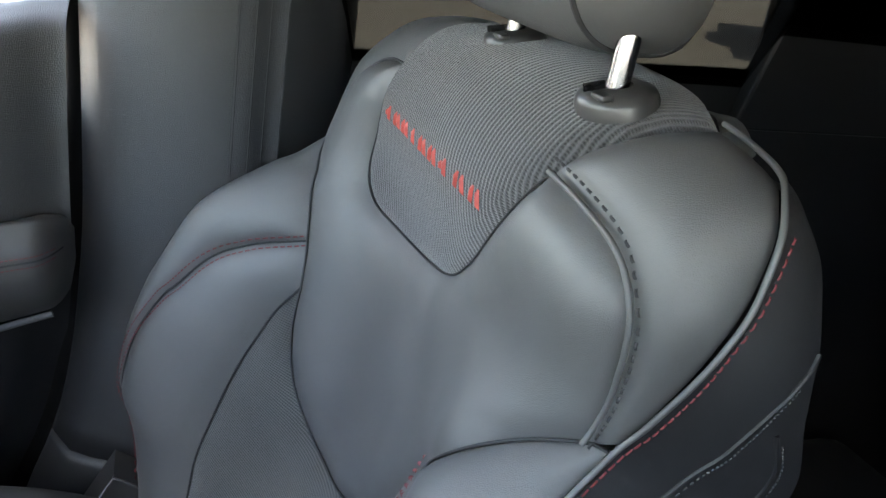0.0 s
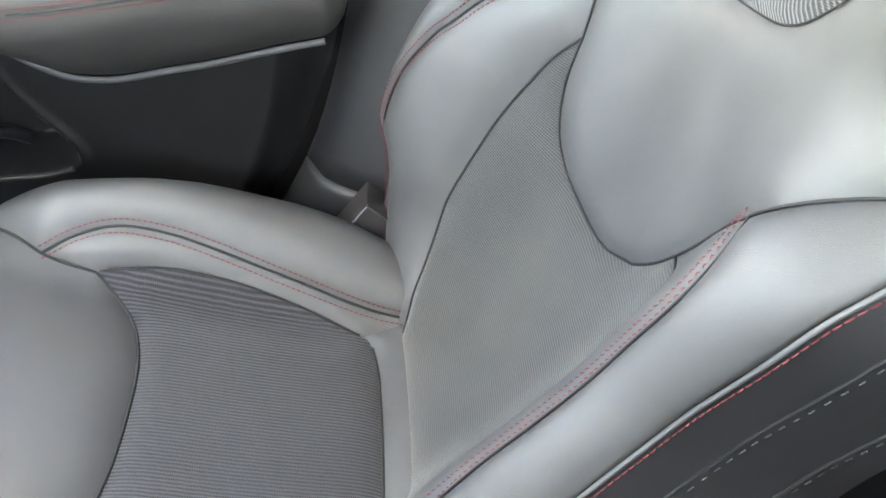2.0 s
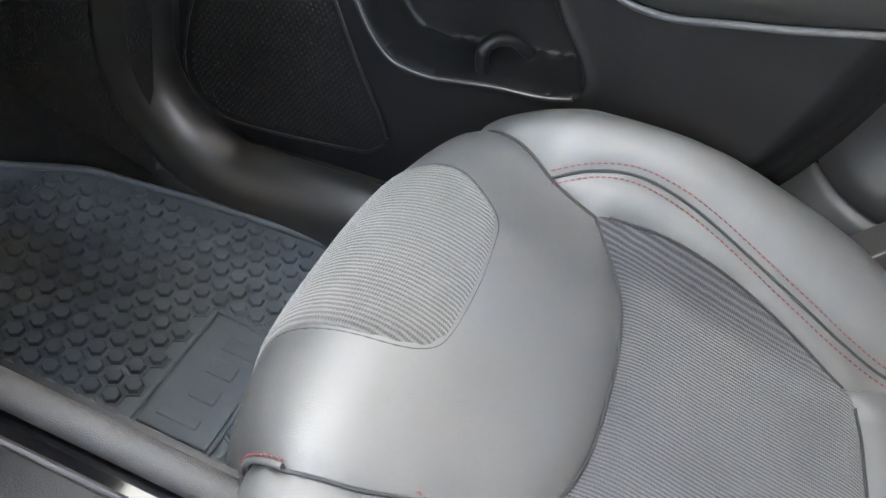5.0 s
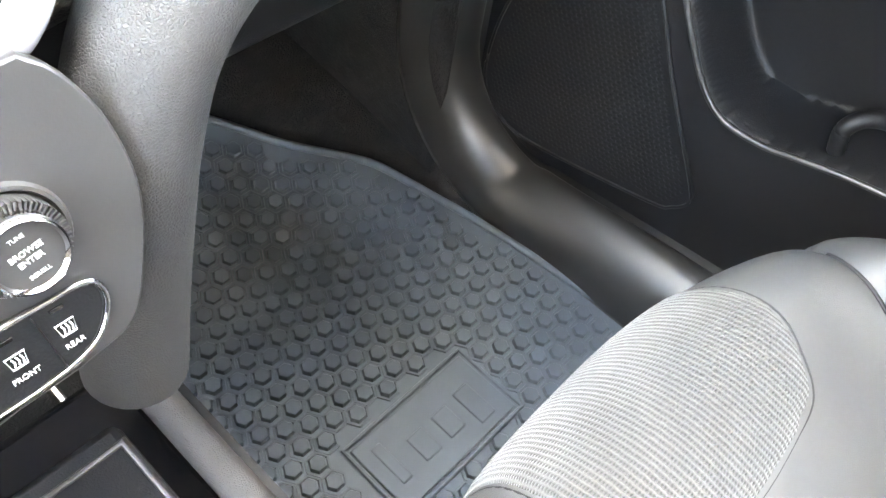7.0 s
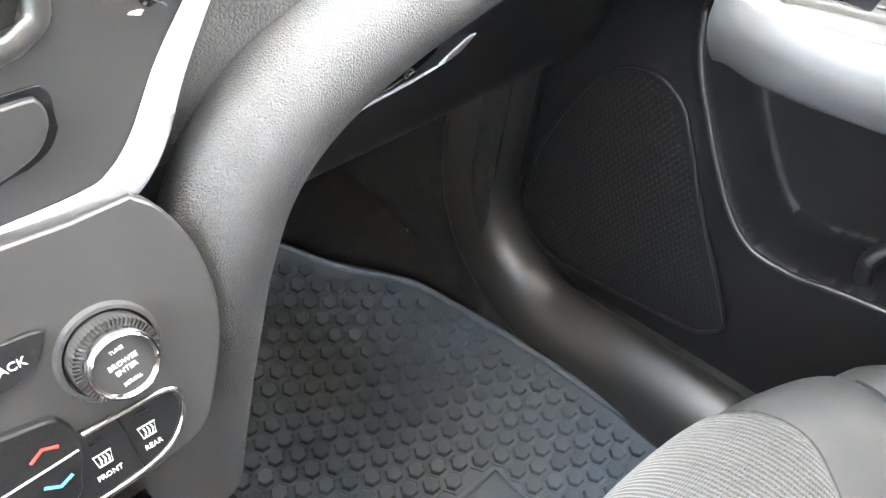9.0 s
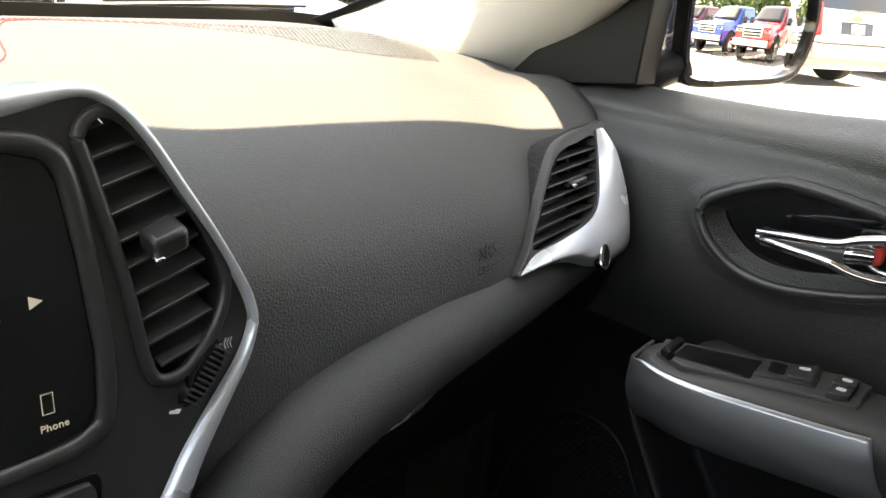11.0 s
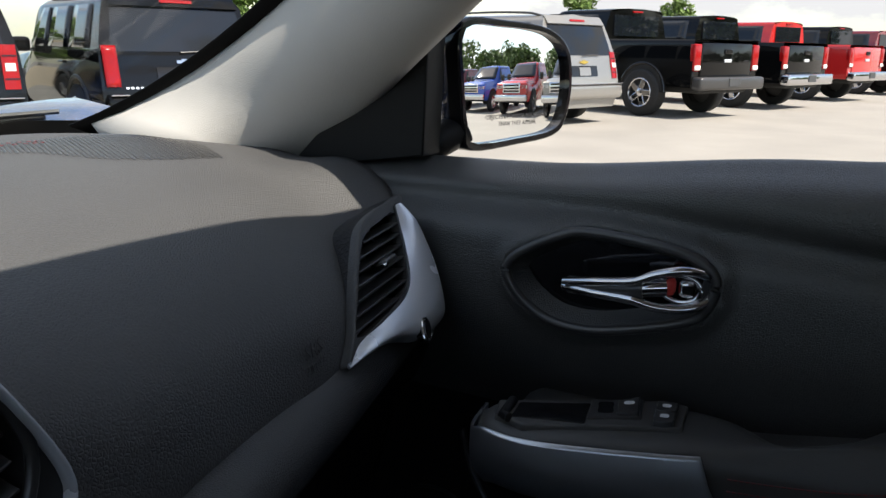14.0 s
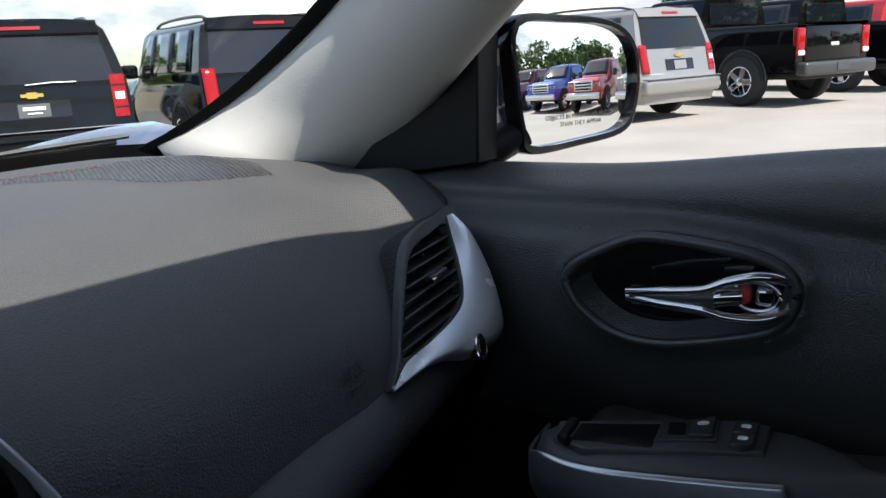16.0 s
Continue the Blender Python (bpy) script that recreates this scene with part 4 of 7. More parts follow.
def sill_at(u, d):
    """The sill's rounded section, swept along the floor and then up in front of the door; d runs in metres from the rear."""
    n = len(smooth_sill) - 1
    sec = smooth_sill[min(int(u * n + 0.5), n)]
    h, bend, r = sec.y - 0.39, 0.93, 0.22
    if d < bend:
        y = d - 0.10
        return (sec.x, y, 0.39 + h + 0.055 * step01(y, 0.95, 0.45) * (0.2 + 0.8 * u))
    a = min((d - bend) / r, math.pi / 2)
    up = max(0.0, d - bend - r * math.pi / 2)
    y, z = bend - 0.10 + r * math.sin(a), 0.39 + r * (1 - math.cos(a)) + up
    return (sec.x, y - h * math.sin(a), z + h * math.cos(a))


smooth_sill = smooth_line([(0.695, 0.390, 0), (0.700, 0.425, 0), (0.716, 0.452, 0), (0.737, 0.466, 0), (0.757, 0.466, 0), (0.765, 0.455, 0), (0.775, 0.452, 0), (0.80, 0.452, 0)], 4)
sill = part("sill_trim", sheet(lambda u, v: sill_at(u, lerp(1.75, 0.0, v)), len(smooth_sill) - 1, 70, 0.004), SILL_PLASTIC)
tagged(sill, "black plastic door sill trim", "sill trim", kind="structure")
kick = part("kick_panel", sheet(lambda u, v: (lerp(0.710, 0.615, u ** 1.6), lerp(0.97, 1.44, u), lerp(0.36, 1.12, v)), 14, 10, 0.008), CARPET)
tagged(kick, "black kick panel beside the footwell", "kick panel", kind="structure")
wall_front = part("wall_front", rbox((0.0, 1.46, 0.75), (1.70, 0.04, 0.76), 0.01), CARPET)
tagged(wall_front, "dark carpeted bulkhead behind the dashboard", "bulkhead", kind="structure")
floor_left = part("floor_left", rbox((-0.345, -0.08, 0.37), (1.0, 3.1, 0.03), 0.01), CARPET)
tagged(floor_left, "dark carpet on the driver's side floor", "floor", kind="structure")
wall_rear = part("wall_rear", rbox((0.0, -1.60, 1.0), (1.70, 0.05, 1.3), 0.02), HARD_PLASTIC)
tagged(wall_rear, "plain dark rear wall of the cabin", "wall", kind="structure")
sill_left = part("sill_left", rbox((-0.80, 0.2, 0.42), (0.14, 2.2, 0.10), 0.02), HARD_PLASTIC)
tagged(sill_left, "black sill on the open driver's side", "sill trim", kind="structure")
# added out of view: its height limits the light from the driver's side
wall_left = part("wall_left", rbox((-0.80, -0.15, 0.835), (0.08, 3.1, 0.91), 0.02), SOFT_DASH)
tagged(wall_left, "plain unseen black wall added to block light from the driver's side", "wall", kind="structure")
roof = part("ceiling", sheet(lambda u, v: (lerp(-0.66, 0.66, u), lerp(0.60 + 0.022 * (1 - (2 * u - 1) ** 2), -1.7, v), 1.63 - 0.05 * (2 * u - 1) ** 2 - 0.05 * (2 * v - 0.9) ** 2), 12, 16, -0.03), TRIM_GREY)
tagged(roof, "light grey cloth roof lining", "roof lining", kind="structure")
# body skin outside the passenger door, blue
skin = part("body_side", sheet(lambda u, v: (0.86 + 0.05 * math.sin(math.pi * v) - 0.04 * v, lerp(1.30, -1.9, u), lerp(0.35, 1.17, v)), 20, 10, 0.02), BLUE_PAINT)
tagged(skin, "glossy blue outer body side of the car", "car body", kind="structure")

# ---------------------------------------------------------------- the passenger door
door = group("passenger_door", (0.78, 0.50, 0.46), "black soft-trimmed front passenger door, closed", "car door")
DOOR_SECTION = [(0.44, 0.785), (0.52, 0.775), (0.66, 0.770), (0.80, 0.768), (0.92, 0.760), (0.98, 0.735), (1.03, 0.708), (1.08, 0.690), (1.14, 0.684), (1.168, 0.688), (1.188, 0.702), (1.200, 0.732), (1.208, 0.765), (1.19, 0.80)]
POCKET = [(0.800, 0.905), (0.785, 0.852), (0.757, 0.803), (0.724, 0.752), (0.689, 0.708), (0.655, 0.687), (0.610, 0.687), (0.577, 0.696), (0.526, 0.709), (0.468, 0.720), (0.434, 0.733), (0.423, 0.748), (0.437, 0.776), (0.471, 0.813), (0.495, 0.845), (0.525, 0.895), (0.57, 0.925), (0.66, 0.934), (0.75, 0.932), (0.79, 0.925)]
CUP = [(0.726, 1.122), (0.718, 1.134), (0.698, 1.146), (0.672, 1.157), (0.655, 1.160), (0.622, 1.158), (0.573, 1.151), (0.549, 1.141), (0.539, 1.127), (0.545, 1.107), (0.562, 1.094), (0.614, 1.080), (0.650, 1.075), (0.683, 1.079), (0.709, 1.094), (0.723, 1.110)]
cup_line = [(p.x, p.y) for p in smooth_line([(a, b, 0) for a, b in CUP], 4, True)]
pocket_line = [(p.x, p.y) for p in smooth_line([(a, b, 0) for a, b in POCKET], 4, True)]


def door_rear(z):
    """The door's rear edge leans forward towards its foot."""
    return spline([(0.44, 0.275), (0.55, 0.235), (0.67, 0.185), (0.73, 0.158), (0.79, 0.138), (0.87, 0.121), (0.95, 0.110), (1.06, 0.100), (1.30, 0.095)], z)[0]


def door_x(y, s):
    """The door trim over its length y and its arc s (0 foot .. 1 belt line and over)."""
    i = s * (len(DOOR_SECTION) - 1)
    k = min(int(i), len(DOOR_SECTION) - 2)
    f = i - k
    get = lambda j: DOOR_SECTION[min(max(j, 0), len(DOOR_SECTION) - 1)]
    a, b, c, d = get(k - 1), get(k), get(k + 1), get(k + 2)
    out = [0.5 * (2 * b[q] + (c[q] - a[q]) * f + (2 * a[q] - 5 * b[q] + 4 * c[q] - d[q]) * f * f + (3 * b[q] - a[q] - 3 * c[q] + d[q]) * f ** 3) for q in (0, 1)]
    z, x = out
    rise = 0.045 * step01(z, 1.0, 1.2) * (0.85 - y) / 0.85
    x += 0.03 * step01(y, 0.70, 0.95) * step01(z, 0.95, 1.1) + 0.05 * step01(y, 0.16, 0.085)
    if z < 0.95:
        g = signed(y, z, pocket_line)
        x += 0.070 * step01(g, 0.0, 0.024) - 0.004 * math.exp(-(g / 0.008) ** 2)
    else:
        g = signed(y, z, cup_line)
        x += 0.030 * step01(g, -0.004, 0.022) - 0.007 * math.exp(-((g + 0.006) / 0.007) ** 2)
    # a soft hollow under the belt roll
    x += 0.018 * math.exp(-((z - 1.176 + 0.09 * max(0.0, 0.70 - y)) / 0.015) ** 2) * step01(y, 0.10, 0.25)
    lift = 0.012 * step01(z, 1.16, 1.2) * step01(y, 0.72, 0.48)
    y += (door_rear(z) - 0.085) * step01(y, 0.40, 0.085)
    return (x, y, z + rise + 0.03 * step01(z, 1.16, 1.2) * step01(y, 0.45, 0.1) + lift)


part("upper_trim", sheet(lambda u, v: door_x(lerp(0.97, 0.085, u), lerp(0.345, 1.0, v)), 150, 90, 0.002), DOOR_VINYL, door, "grained soft black door trim")
part("lower_trim", sheet(lambda u, v: door_x(lerp(0.97, 0.085, u), lerp(0.0, 0.345, v)), 250, 130, 0.002), HARD_PLASTIC, door, "hard black lower door panel with a pocket")
part("pocket_edge", tube(smooth_line([(0.7635, y, z) for y, z in POCKET[:11]], 4), 0.0034, 8), SATIN_PLASTIC, door, "rounded edge of the door pocket")
part("handle_cup_ring", tube([(0.680, y, z + 0.045 * step01(z, 1.0, 1.2) * (0.85 - y) / 0.85) for y, z in cup_line], 0.0048, 8, True), SATIN_PLASTIC, door, "satin black handle surround")
part("handle_cup_liner", plate([(-y, z + 0.045 * step01(z, 1.0, 1.2) * (0.85 - y) / 0.85) for y, z in cup_line], Matrix(((0, 0, -1, 0.706), (-1, 0, 0, 0), (0, 1, 0, 0), (0, 0, 0, 1))), 0.003), GLOSS_BLACK, door)
# bottle holder divider in the pocket
part("pocket_divider", tube(smooth_line([(0.800, 0.547, 0.690), (0.786, 0.553, 0.715), (0.784, 0.557, 0.738), (0.792, 0.548, 0.752), (0.806, 0.528, 0.754), (0.825, 0.505, 0.735)], 6), 0.009, 12), HARD_PLASTIC, door)
# pull handle
hz = 1.131


def handle_line(sz):
    return smooth_line([(0.674, 0.668, hz - 0.010 + sz * 0.002), (0.664, 0.64, hz - 0.006 + sz * 0.005), (0.662, 0.606, hz - 0.003 + sz * 0.008), (0.664, 0.588, hz - 0.001 + sz * 0.014), (0.668, 0.565, hz + 0.002 + sz * 0.017), (0.676, 0.548, hz + 0.003 + sz * 0.013), (0.688, 0.540, hz + 0.003 + sz * 0.004)], 6)


lever = part("door_handle", merge([tube(handle_line(1), 0.0042, 10), tube(handle_line(-1), 0.0042, 10)]), CHROME, door, "chrome inside door handle")
part("handle_infill", tube(smooth_line([(0.674, 0.664, hz - 0.010), (0.667, 0.63, hz - 0.006), (0.668, 0.597, hz - 0.002)], 5), 0.0062, 10, flat=1.3), SATIN_PLASTIC, lever)
part("lever_bridge", tube(smooth_line([(0.671, 0.603, hz - 0.004), (0.673, 0.590, hz - 0.001), (0.677, 0.580, hz)], 4), 0.0080, 10), CHROME, lever)
part("lock_bezel", tube([(0.676, 0.567 + 0.017 * math.cos(a), hz + 0.001 + 0.012 * math.sin(a)) for a in (q * math.pi / 10 for q in range(20))], 0.0024, 8, True), CHROME, lever, "chrome ring round the lock tab")
part("lock_tab", rbox((0.680, 0.562, hz + 0.001), (0.012, 0.014, 0.016), 0.004), CHROME, lever, "chrome lock tab")
part("lock_mark", rbox((0.679, 0.577, hz + 0.001), (0.010, 0.011, 0.016), 0.004), RED_PRINT, lever, "red lock mark")

# rubber seal along the door's rear edge
part("door_seal", tube([(0.835, door_rear(z) - 0.008, z) for z in np.linspace(0.48, 1.30, 24)], 0.024, 10), FRIT, door, "black rubber door seal")

# armrest
ARM_EDGE = [(0.717, 0.640), (0.715, 0.604), (0.708, 0.576), (0.69, 0.562), (0.655, 0.560), (0.613, 0.571), (0.572, 0.583), (0.53, 0.599), (0.42, 0.625), (0.28, 0.652), (0.15, 0.672), (0.11, 0.690), (0.098, 0.73)]


def arm_inner(y):
    pts = sorted((a, b) for a, b in ARM_EDGE)
    return spline(pts, y)[0]


def arm_top(y):
    return 1.026 + 0.052 * step01(y, 0.50, 0.10) - 0.012 * step01(y, 0.695, 0.716)


def arm_outer(y):
    """Outer edge of the pad; past it a dark gap to the door."""
    return spline([(0.09, 0.75), (0.15, 0.712), (0.28, 0.690), (0.39, 0.690), (0.42, 0.662), (0.45, 0.648), (0.475, 0.642), (0.496, 0.660), (0.515, 0.672), (0.545, 0.676), (0.575, 0.660), (0.61, 0.647), (0.65, 0.630), (0.69, 0.614), (0.72, 0.606)], y)[0]


def strip_z(y):
    """Height of the thin trim line under the armrest."""
    return spline([(0.09, 0.957), (0.125, 0.9455), (0.174, 0.9305), (0.255, 0.9030), (0.307, 0.888), (0.361, 0.8720), (0.40, 0.8675), (0.425, 0.870), (0.455, 0.881), (0.53, 0.915), (0.72, 0.95)], y)[0]


def armrest(u, v):
    y = lerp(0.713, 0.099, v)
    xi = arm_inner(y)
    xo = max(arm_outer(y), xi + 0.022)
    t = arm_top(y)
    tall = 0.075 + 0.03 * step01(y, 0.3, 0.1) - 0.03 * step01(y, 0.45, 0.12)
    front = [(0.765, t - 0.036), (xo + 0.008, t - 0.034), (xo + 0.003, t - 0.012), (xo - 0.004, t - 0.001), (lerp(xi, xo, 0.5), t + 0.002), (xi + 0.009, t), (xi, t - 0.010), (xi + 0.001, t - 0.026), (xi + 0.016, t - tall * 0.8), (xi + 0.05, t - tall), (0.77, t - tall - 0.02)]
    foot = strip_z(y) + 0.004
    rear = [(0.768, t - 0.020), (xo + 0.012, t - 0.018), (xo + 0.006, t - 0.004), (xo - 0.006, t + 0.005), (lerp(xi, xo, 0.45), t + 0.008), (xi + 0.013, t + 0.002), (xi + 0.003, t - 0.014), (xi, t - 0.030), (xi + 0.006, t - 0.062), (lerp(xi, 0.76, 0.5), lerp(t - 0.062, foot, 0.6)), (0.762, foot)]
    w = step01(y, 0.52, 0.40)
    p = smooth_line([(lerp(a, c, w), lerp(b, d, w), 0) for (a, b), (c, d) in zip(front, rear)], 4)
    i = u * (len(p) - 1)
    k = min(int(i), len(p) - 2)
    q = p[k].lerp(p[k + 1], i - k)
    e = max(0.0, (0.130 - y) / 0.031)
    f = math.sqrt(max(0.0, 1 - e * e))
    return (lerp(0.766, q.x, f), y, lerp(t - 0.045, q.y, 0.3 + 0.7 * f))


part("armrest", sheet(armrest, 40, 110), ARM_VINYL, door, "padded black armrest with red stitching")
trim = smooth_line([(arm_inner(y) - 0.0005, y, arm_top(y) - 0.012) for y in (0.7165, 0.714, 0.708, 0.695, 0.67, 0.64, 0.60, 0.56, 0.528)], 6)


def trim_band(u, v):
    i = v * (len(trim) - 1)
    p = trim[min(int(i + 0.5), len(trim) - 1)]
    a = -0.9 + 2.2 * u
    return (p.x - 0.005 * math.cos(a) + 0.042 * max(0, u - 0.3) ** 1.6, p.y - 0.024 * u * v * v, p.z + 0.010 - 0.062 * u)


part("armrest_trim", sheet(trim_band, 16, len(trim) - 1, -0.003), SHADED_SILVER, door, "satin silver armrest trim")
def arm_plate(name, pts, h, depth, mat_, parent, label="", r=0.0015):
    """A flat piece on the armrest, from its corners in plan."""
    line = [(p.x, p.y) for p in smooth_line([(a, b, 0) for a, b in dense(pts, 0.008)], 2, True)]
    return part(name, plate(line, Matrix.Translation((0, 0, 1.0285 + h)), depth, r), mat_, parent, label)


bezel = arm_plate("switch_bezel", [(0.5985, 0.696), (0.668, 0.567), (0.666, 0.548), (0.622, 0.546), (0.566, 0.664), (0.572, 0.690)], 0.0035, 0.008, ARM_VINYL, door, "matt black switch panel", 0.003)
arm_plate("pull_well", [(0.601, 0.678), (0.628, 0.624), (0.590, 0.619), (0.573, 0.676)], 0.0042, 0.004, GLOSS_BLACK, bezel, "dark recess of the pull cup", 0.0004)
part("well_lip", tube([Vector((x, y, 1.0338)) for x, y in ((0.599, 0.684), (0.570, 0.682), (0.567, 0.676))], 0.0042, 8), HARD_PLASTIC, bezel)
block = arm_plate("switch_block", [(0.633, 0.6240), (0.655, 0.5846), (0.620, 0.579), (0.599, 0.619)], 0.0060, 0.006, SATIN_PLASTIC, bezel)
switch = arm_plate("window_switch", [(0.6370, 0.6020), (0.6525, 0.5870), (0.6210, 0.5820), (0.6130, 0.5980)], 0.0090, 0.006, SATIN_PLASTIC, block)
arm_plate("switch_scoop", [(0.6300, 0.6170), (0.6350, 0.6060), (0.6160, 0.6020), (0.6110, 0.6130)], 0.0066, 0.002, GLOSS_BLACK, block, "", 0.0004)
arm_plate("switch_mark", [(0.6360, 0.5965), (0.6400, 0.5900), (0.6350, 0.5890), (0.6310, 0.5955)], 0.0094, 0.001, WHITE_PRINT, switch, "", 0.0)
for f in (0.0, 0.5):
    a0, a1 = Vector((0.6545, 0.5720)).lerp(Vector((0.6125, 0.5680)), f + 0.02), Vector((0.6545, 0.5720)).lerp(Vector((0.6125, 0.5680)), f + 0.48)
    b0, b1 = Vector((0.6580, 0.5560)).lerp(Vector((0.6185, 0.5540)), f + 0.02), Vector((0.6580, 0.5560)).lerp(Vector((0.6185, 0.5540)), f + 0.48)
    lock = arm_plate("lock_switch", [a0, b0, b1, a1], 0.0085, 0.006, SATIN_PLASTIC, bezel)
    c = (a0 + a1 + b0 + b1) / 4
    arm_plate("switch_mark", [c + Vector(d) for d in ((0.0025, 0.003), (0.0035, -0.003), (-0.0015, -0.003), (-0.0025, 0.003))], 0.0089, 0.001, WHITE_PRINT, lock, "", 0.0)
seam_line = [Vector(armrest(0.70, v / 80)) for v in range(38, 80)]
part("armrest_seam", tube([p + Vector((-0.0004, 0, 0)) for p in seam_line], 0.0012, 6), BLACK_THREAD, door)
for u in (0.672, 0.721):
    rows = []
    for i in range(92):
        y = 0.112 + i * 0.0043
        a, b = (Vector(armrest(u, (0.713 - q) / 0.614)) + Vector((-0.0005, 0, 0.0002)) for q in (y, y + 0.0030))
        rows.append(tube([a, (a + b) / 2 + Vector((-0.0003, 0, 0)), b], 0.00055, 5))
    part("stitch_row", merge(rows), RED_THREAD, door, "row of dull red stitches", kind="stuff")
# lower trim line and the speaker
part("trim_strip", tube([(0.756, y, strip_z(y)) for y in np.linspace(0.53, 0.125, 40)], 0.0030, 8, flat=1.4), TRIM_LINE, door, "thin satin grey trim line")
SPEAKER = [(0.789, 0.800), (0.765, 0.765), (0.716, 0.682), (0.655, 0.590), (0.646, 0.565), (0.660, 0.545), (0.690, 0.530), (0.853, 0.495), (0.915, 0.498), (0.950, 0.53), (0.957, 0.58), (0.945, 0.66), (0.91, 0.75), (0.875, 0.80), (0.83, 0.816)]
spk_line = [(p.x, p.y) for p in smooth_line([(a, b, 0) for a, b in SPEAKER], 4, True)]
SPK = Matrix(((0, 0, -1, 0.766), (-1, 0, 0, 0), (0, 1, 0, 0), (0, 0, 0, 1)))
grille = part("speaker_grille", plate([(-y, z) for y, z in spk_line], SPK, 0.01, 0.004), HARD_PLASTIC, door, "black perforated speaker grille")
part("grille_rim", tube([(0.7650, y, z) for y, z in spk_line], 0.0022, 6, True), HARD_PLASTIC, grille)
verts, faces = [], []
r_i = 0
for z in np.arange(0.50, 0.82, 0.0066):
    for y in np.arange(0.64 + (0.0038 if r_i % 2 else 0), 0.96, 0.0076):
        if signed(y, z, spk_line) > 0.010:
            k = len(verts)
            verts += [(0.7658, y + 0.0027 * math.cos(a), z + 0.0027 * math.sin(a)) for a in (i * math.pi / 3 for i in range(6))] + [(0.7644, y, z)]
            faces += [(k + i, k + (i + 1) % 6, k + 6) for i in range(6)]
    r_i += 1
me = bpy.data.meshes.new("grille_studs")
me.from_pydata(verts, [], faces)
part("grille_studs", me, HARD_PLASTIC, grille, kind="stuff")

# ---------------------------------------------------------------- the dashboard
dash = group("dashboard", (0.40, 1.0, 0.9), "black soft-touch dashboard with silver vent trims and red stitching", "dashboard")
DASH_SECTION = [(1.40, 1.192), (1.30, 1.204), (1.20, 1.211), (1.08, 1.211), (0.98, 1.203), (0.90, 1.184), (0.845, 1.156), (0.812, 1.125), (0.797, 1.095), (0.795, 1.075), (0.81, 1.06)]


def dash_pad(u, v):
    x = lerp(-0.75, 0.735, u)
    p = smooth_dash[min(int(v * (len(smooth_dash) - 1) + 0.5), len(smooth_dash) - 1)]
    side = step01(x, 0.45, 0.70)
    left = step01(x, 0.30, 0.16)
    y, z = p.x, p.y
    y += 0.05 * side * step01(y, 1.1, 0.8)
    z += 0.012 * side * step01(z, 1.15, 1.08) + 0.022 * left * step01(y, 1.15, 0.85) * step01(z, 1.12, 1.18) - 0.010 * step01(x, 0.62, 0.735)
    z -= (0.012 + 0.068 * step01(x, 0.34, 0.19)) * step01(z, 1.13, 1.07)
    z += 0.030 * step01(x, 0.60, 0.725) * step01(p.x, 0.99, 0.86) * step01(p.y, 1.09, 1.15)
    return (x, y, z)


smooth_dash = smooth_line([(y, z, 0) for y, z in DASH_SECTION], 5)
part("dash_pad", sheet(dash_pad, 90, len(smooth_dash) - 1, 0.006), DASH_TOP, dash, "grained dark grey dash top pad")
# soft roll under the pad, running down beside the centre stack
ROLL = [(0.70, 0.850, 1.050), (0.60, 0.828, 1.050), (0.50, 0.808, 1.049), (0.40, 0.793, 1.044), (0.32, 0.783, 1.033), (0.26, 0.775, 1.014), (0.222, 0.768, 0.986), (0.199, 0.762, 0.945), (0.186, 0.759, 0.90), (0.175, 0.760, 0.84), (0.166, 0.763, 0.77)]
part("knee_roll", tube(smooth_line(ROLL, 8), lambda f: 0.033 - 0.002 * f, 28), SOFT_DASH, dash, "rounded soft grained knee roll")
# glove box and the underside
GLOVE = [(0.815, 1.05), (0.838, 1.0), (0.868, 0.945), (0.885, 0.905), (0.897, 0.862), (0.904, 0.832), (0.918, 0.815), (0.95, 0.809), (1.10, 0.82), (1.40, 0.86)]
smooth_glove = smooth_line([(y, z, 0) for y, z in GLOVE], 5)
part("glove_box", sheet(lambda u, v: (lerp(0.20, 0.74, u), smooth_glove[min(int(v * (len(smooth_glove) - 1) + 0.5), len(smooth_glove) - 1)].x, smooth_glove[min(int(v * (len(smooth_glove) - 1) + 0.5), len(smooth_glove) - 1)].y - 0.03 * step01(lerp(0.20, 0.74, u), 0.34, 0.22)), 20, len(smooth_glove) - 1, 0.006), HARD_PLASTIC, dash, "hard black glove box lid")
GH = frame_at((0.450, 0.878, 0.911), (1, 0.0, 0.12), (0, -0.40, 0.92))
catch = part("glove_box_handle", plate([(-0.066, -0.016), (0.060, -0.016), (0.080, 0.002), (0.075, 0.014), (-0.020, 0.014)], GH @ Matrix.Translation((0, 0, 0.002)), 0.012, 0.002), GLOSS_BLACK, dash, "dark recessed glove box handle")
part("handle_edge", tube([GH @ Vector(p) for p in ((-0.070, -0.018, 0.003), (0.0, -0.018, 0.004), (0.052, -0.016, 0.003))], 0.0016, 6), SILVER, catch)
part("handle_lock", lathe([(0.0, 0.003), (0.0045, 0.003), (0.0055, 0.0), (0.0055, -0.004)], GH @ Matrix.Translation((-0.006, -0.002, 0.003)), 16), CHROME, catch)
part("handle_flag", plate([(0.030, -0.014), (0.052, -0.014), (0.064, 0.006), (0.056, 0.008)], GH @ Matrix.Translation((0, 0, 0.005)), 0.003, 0.001), SILVER, catch, "silver handle corner")

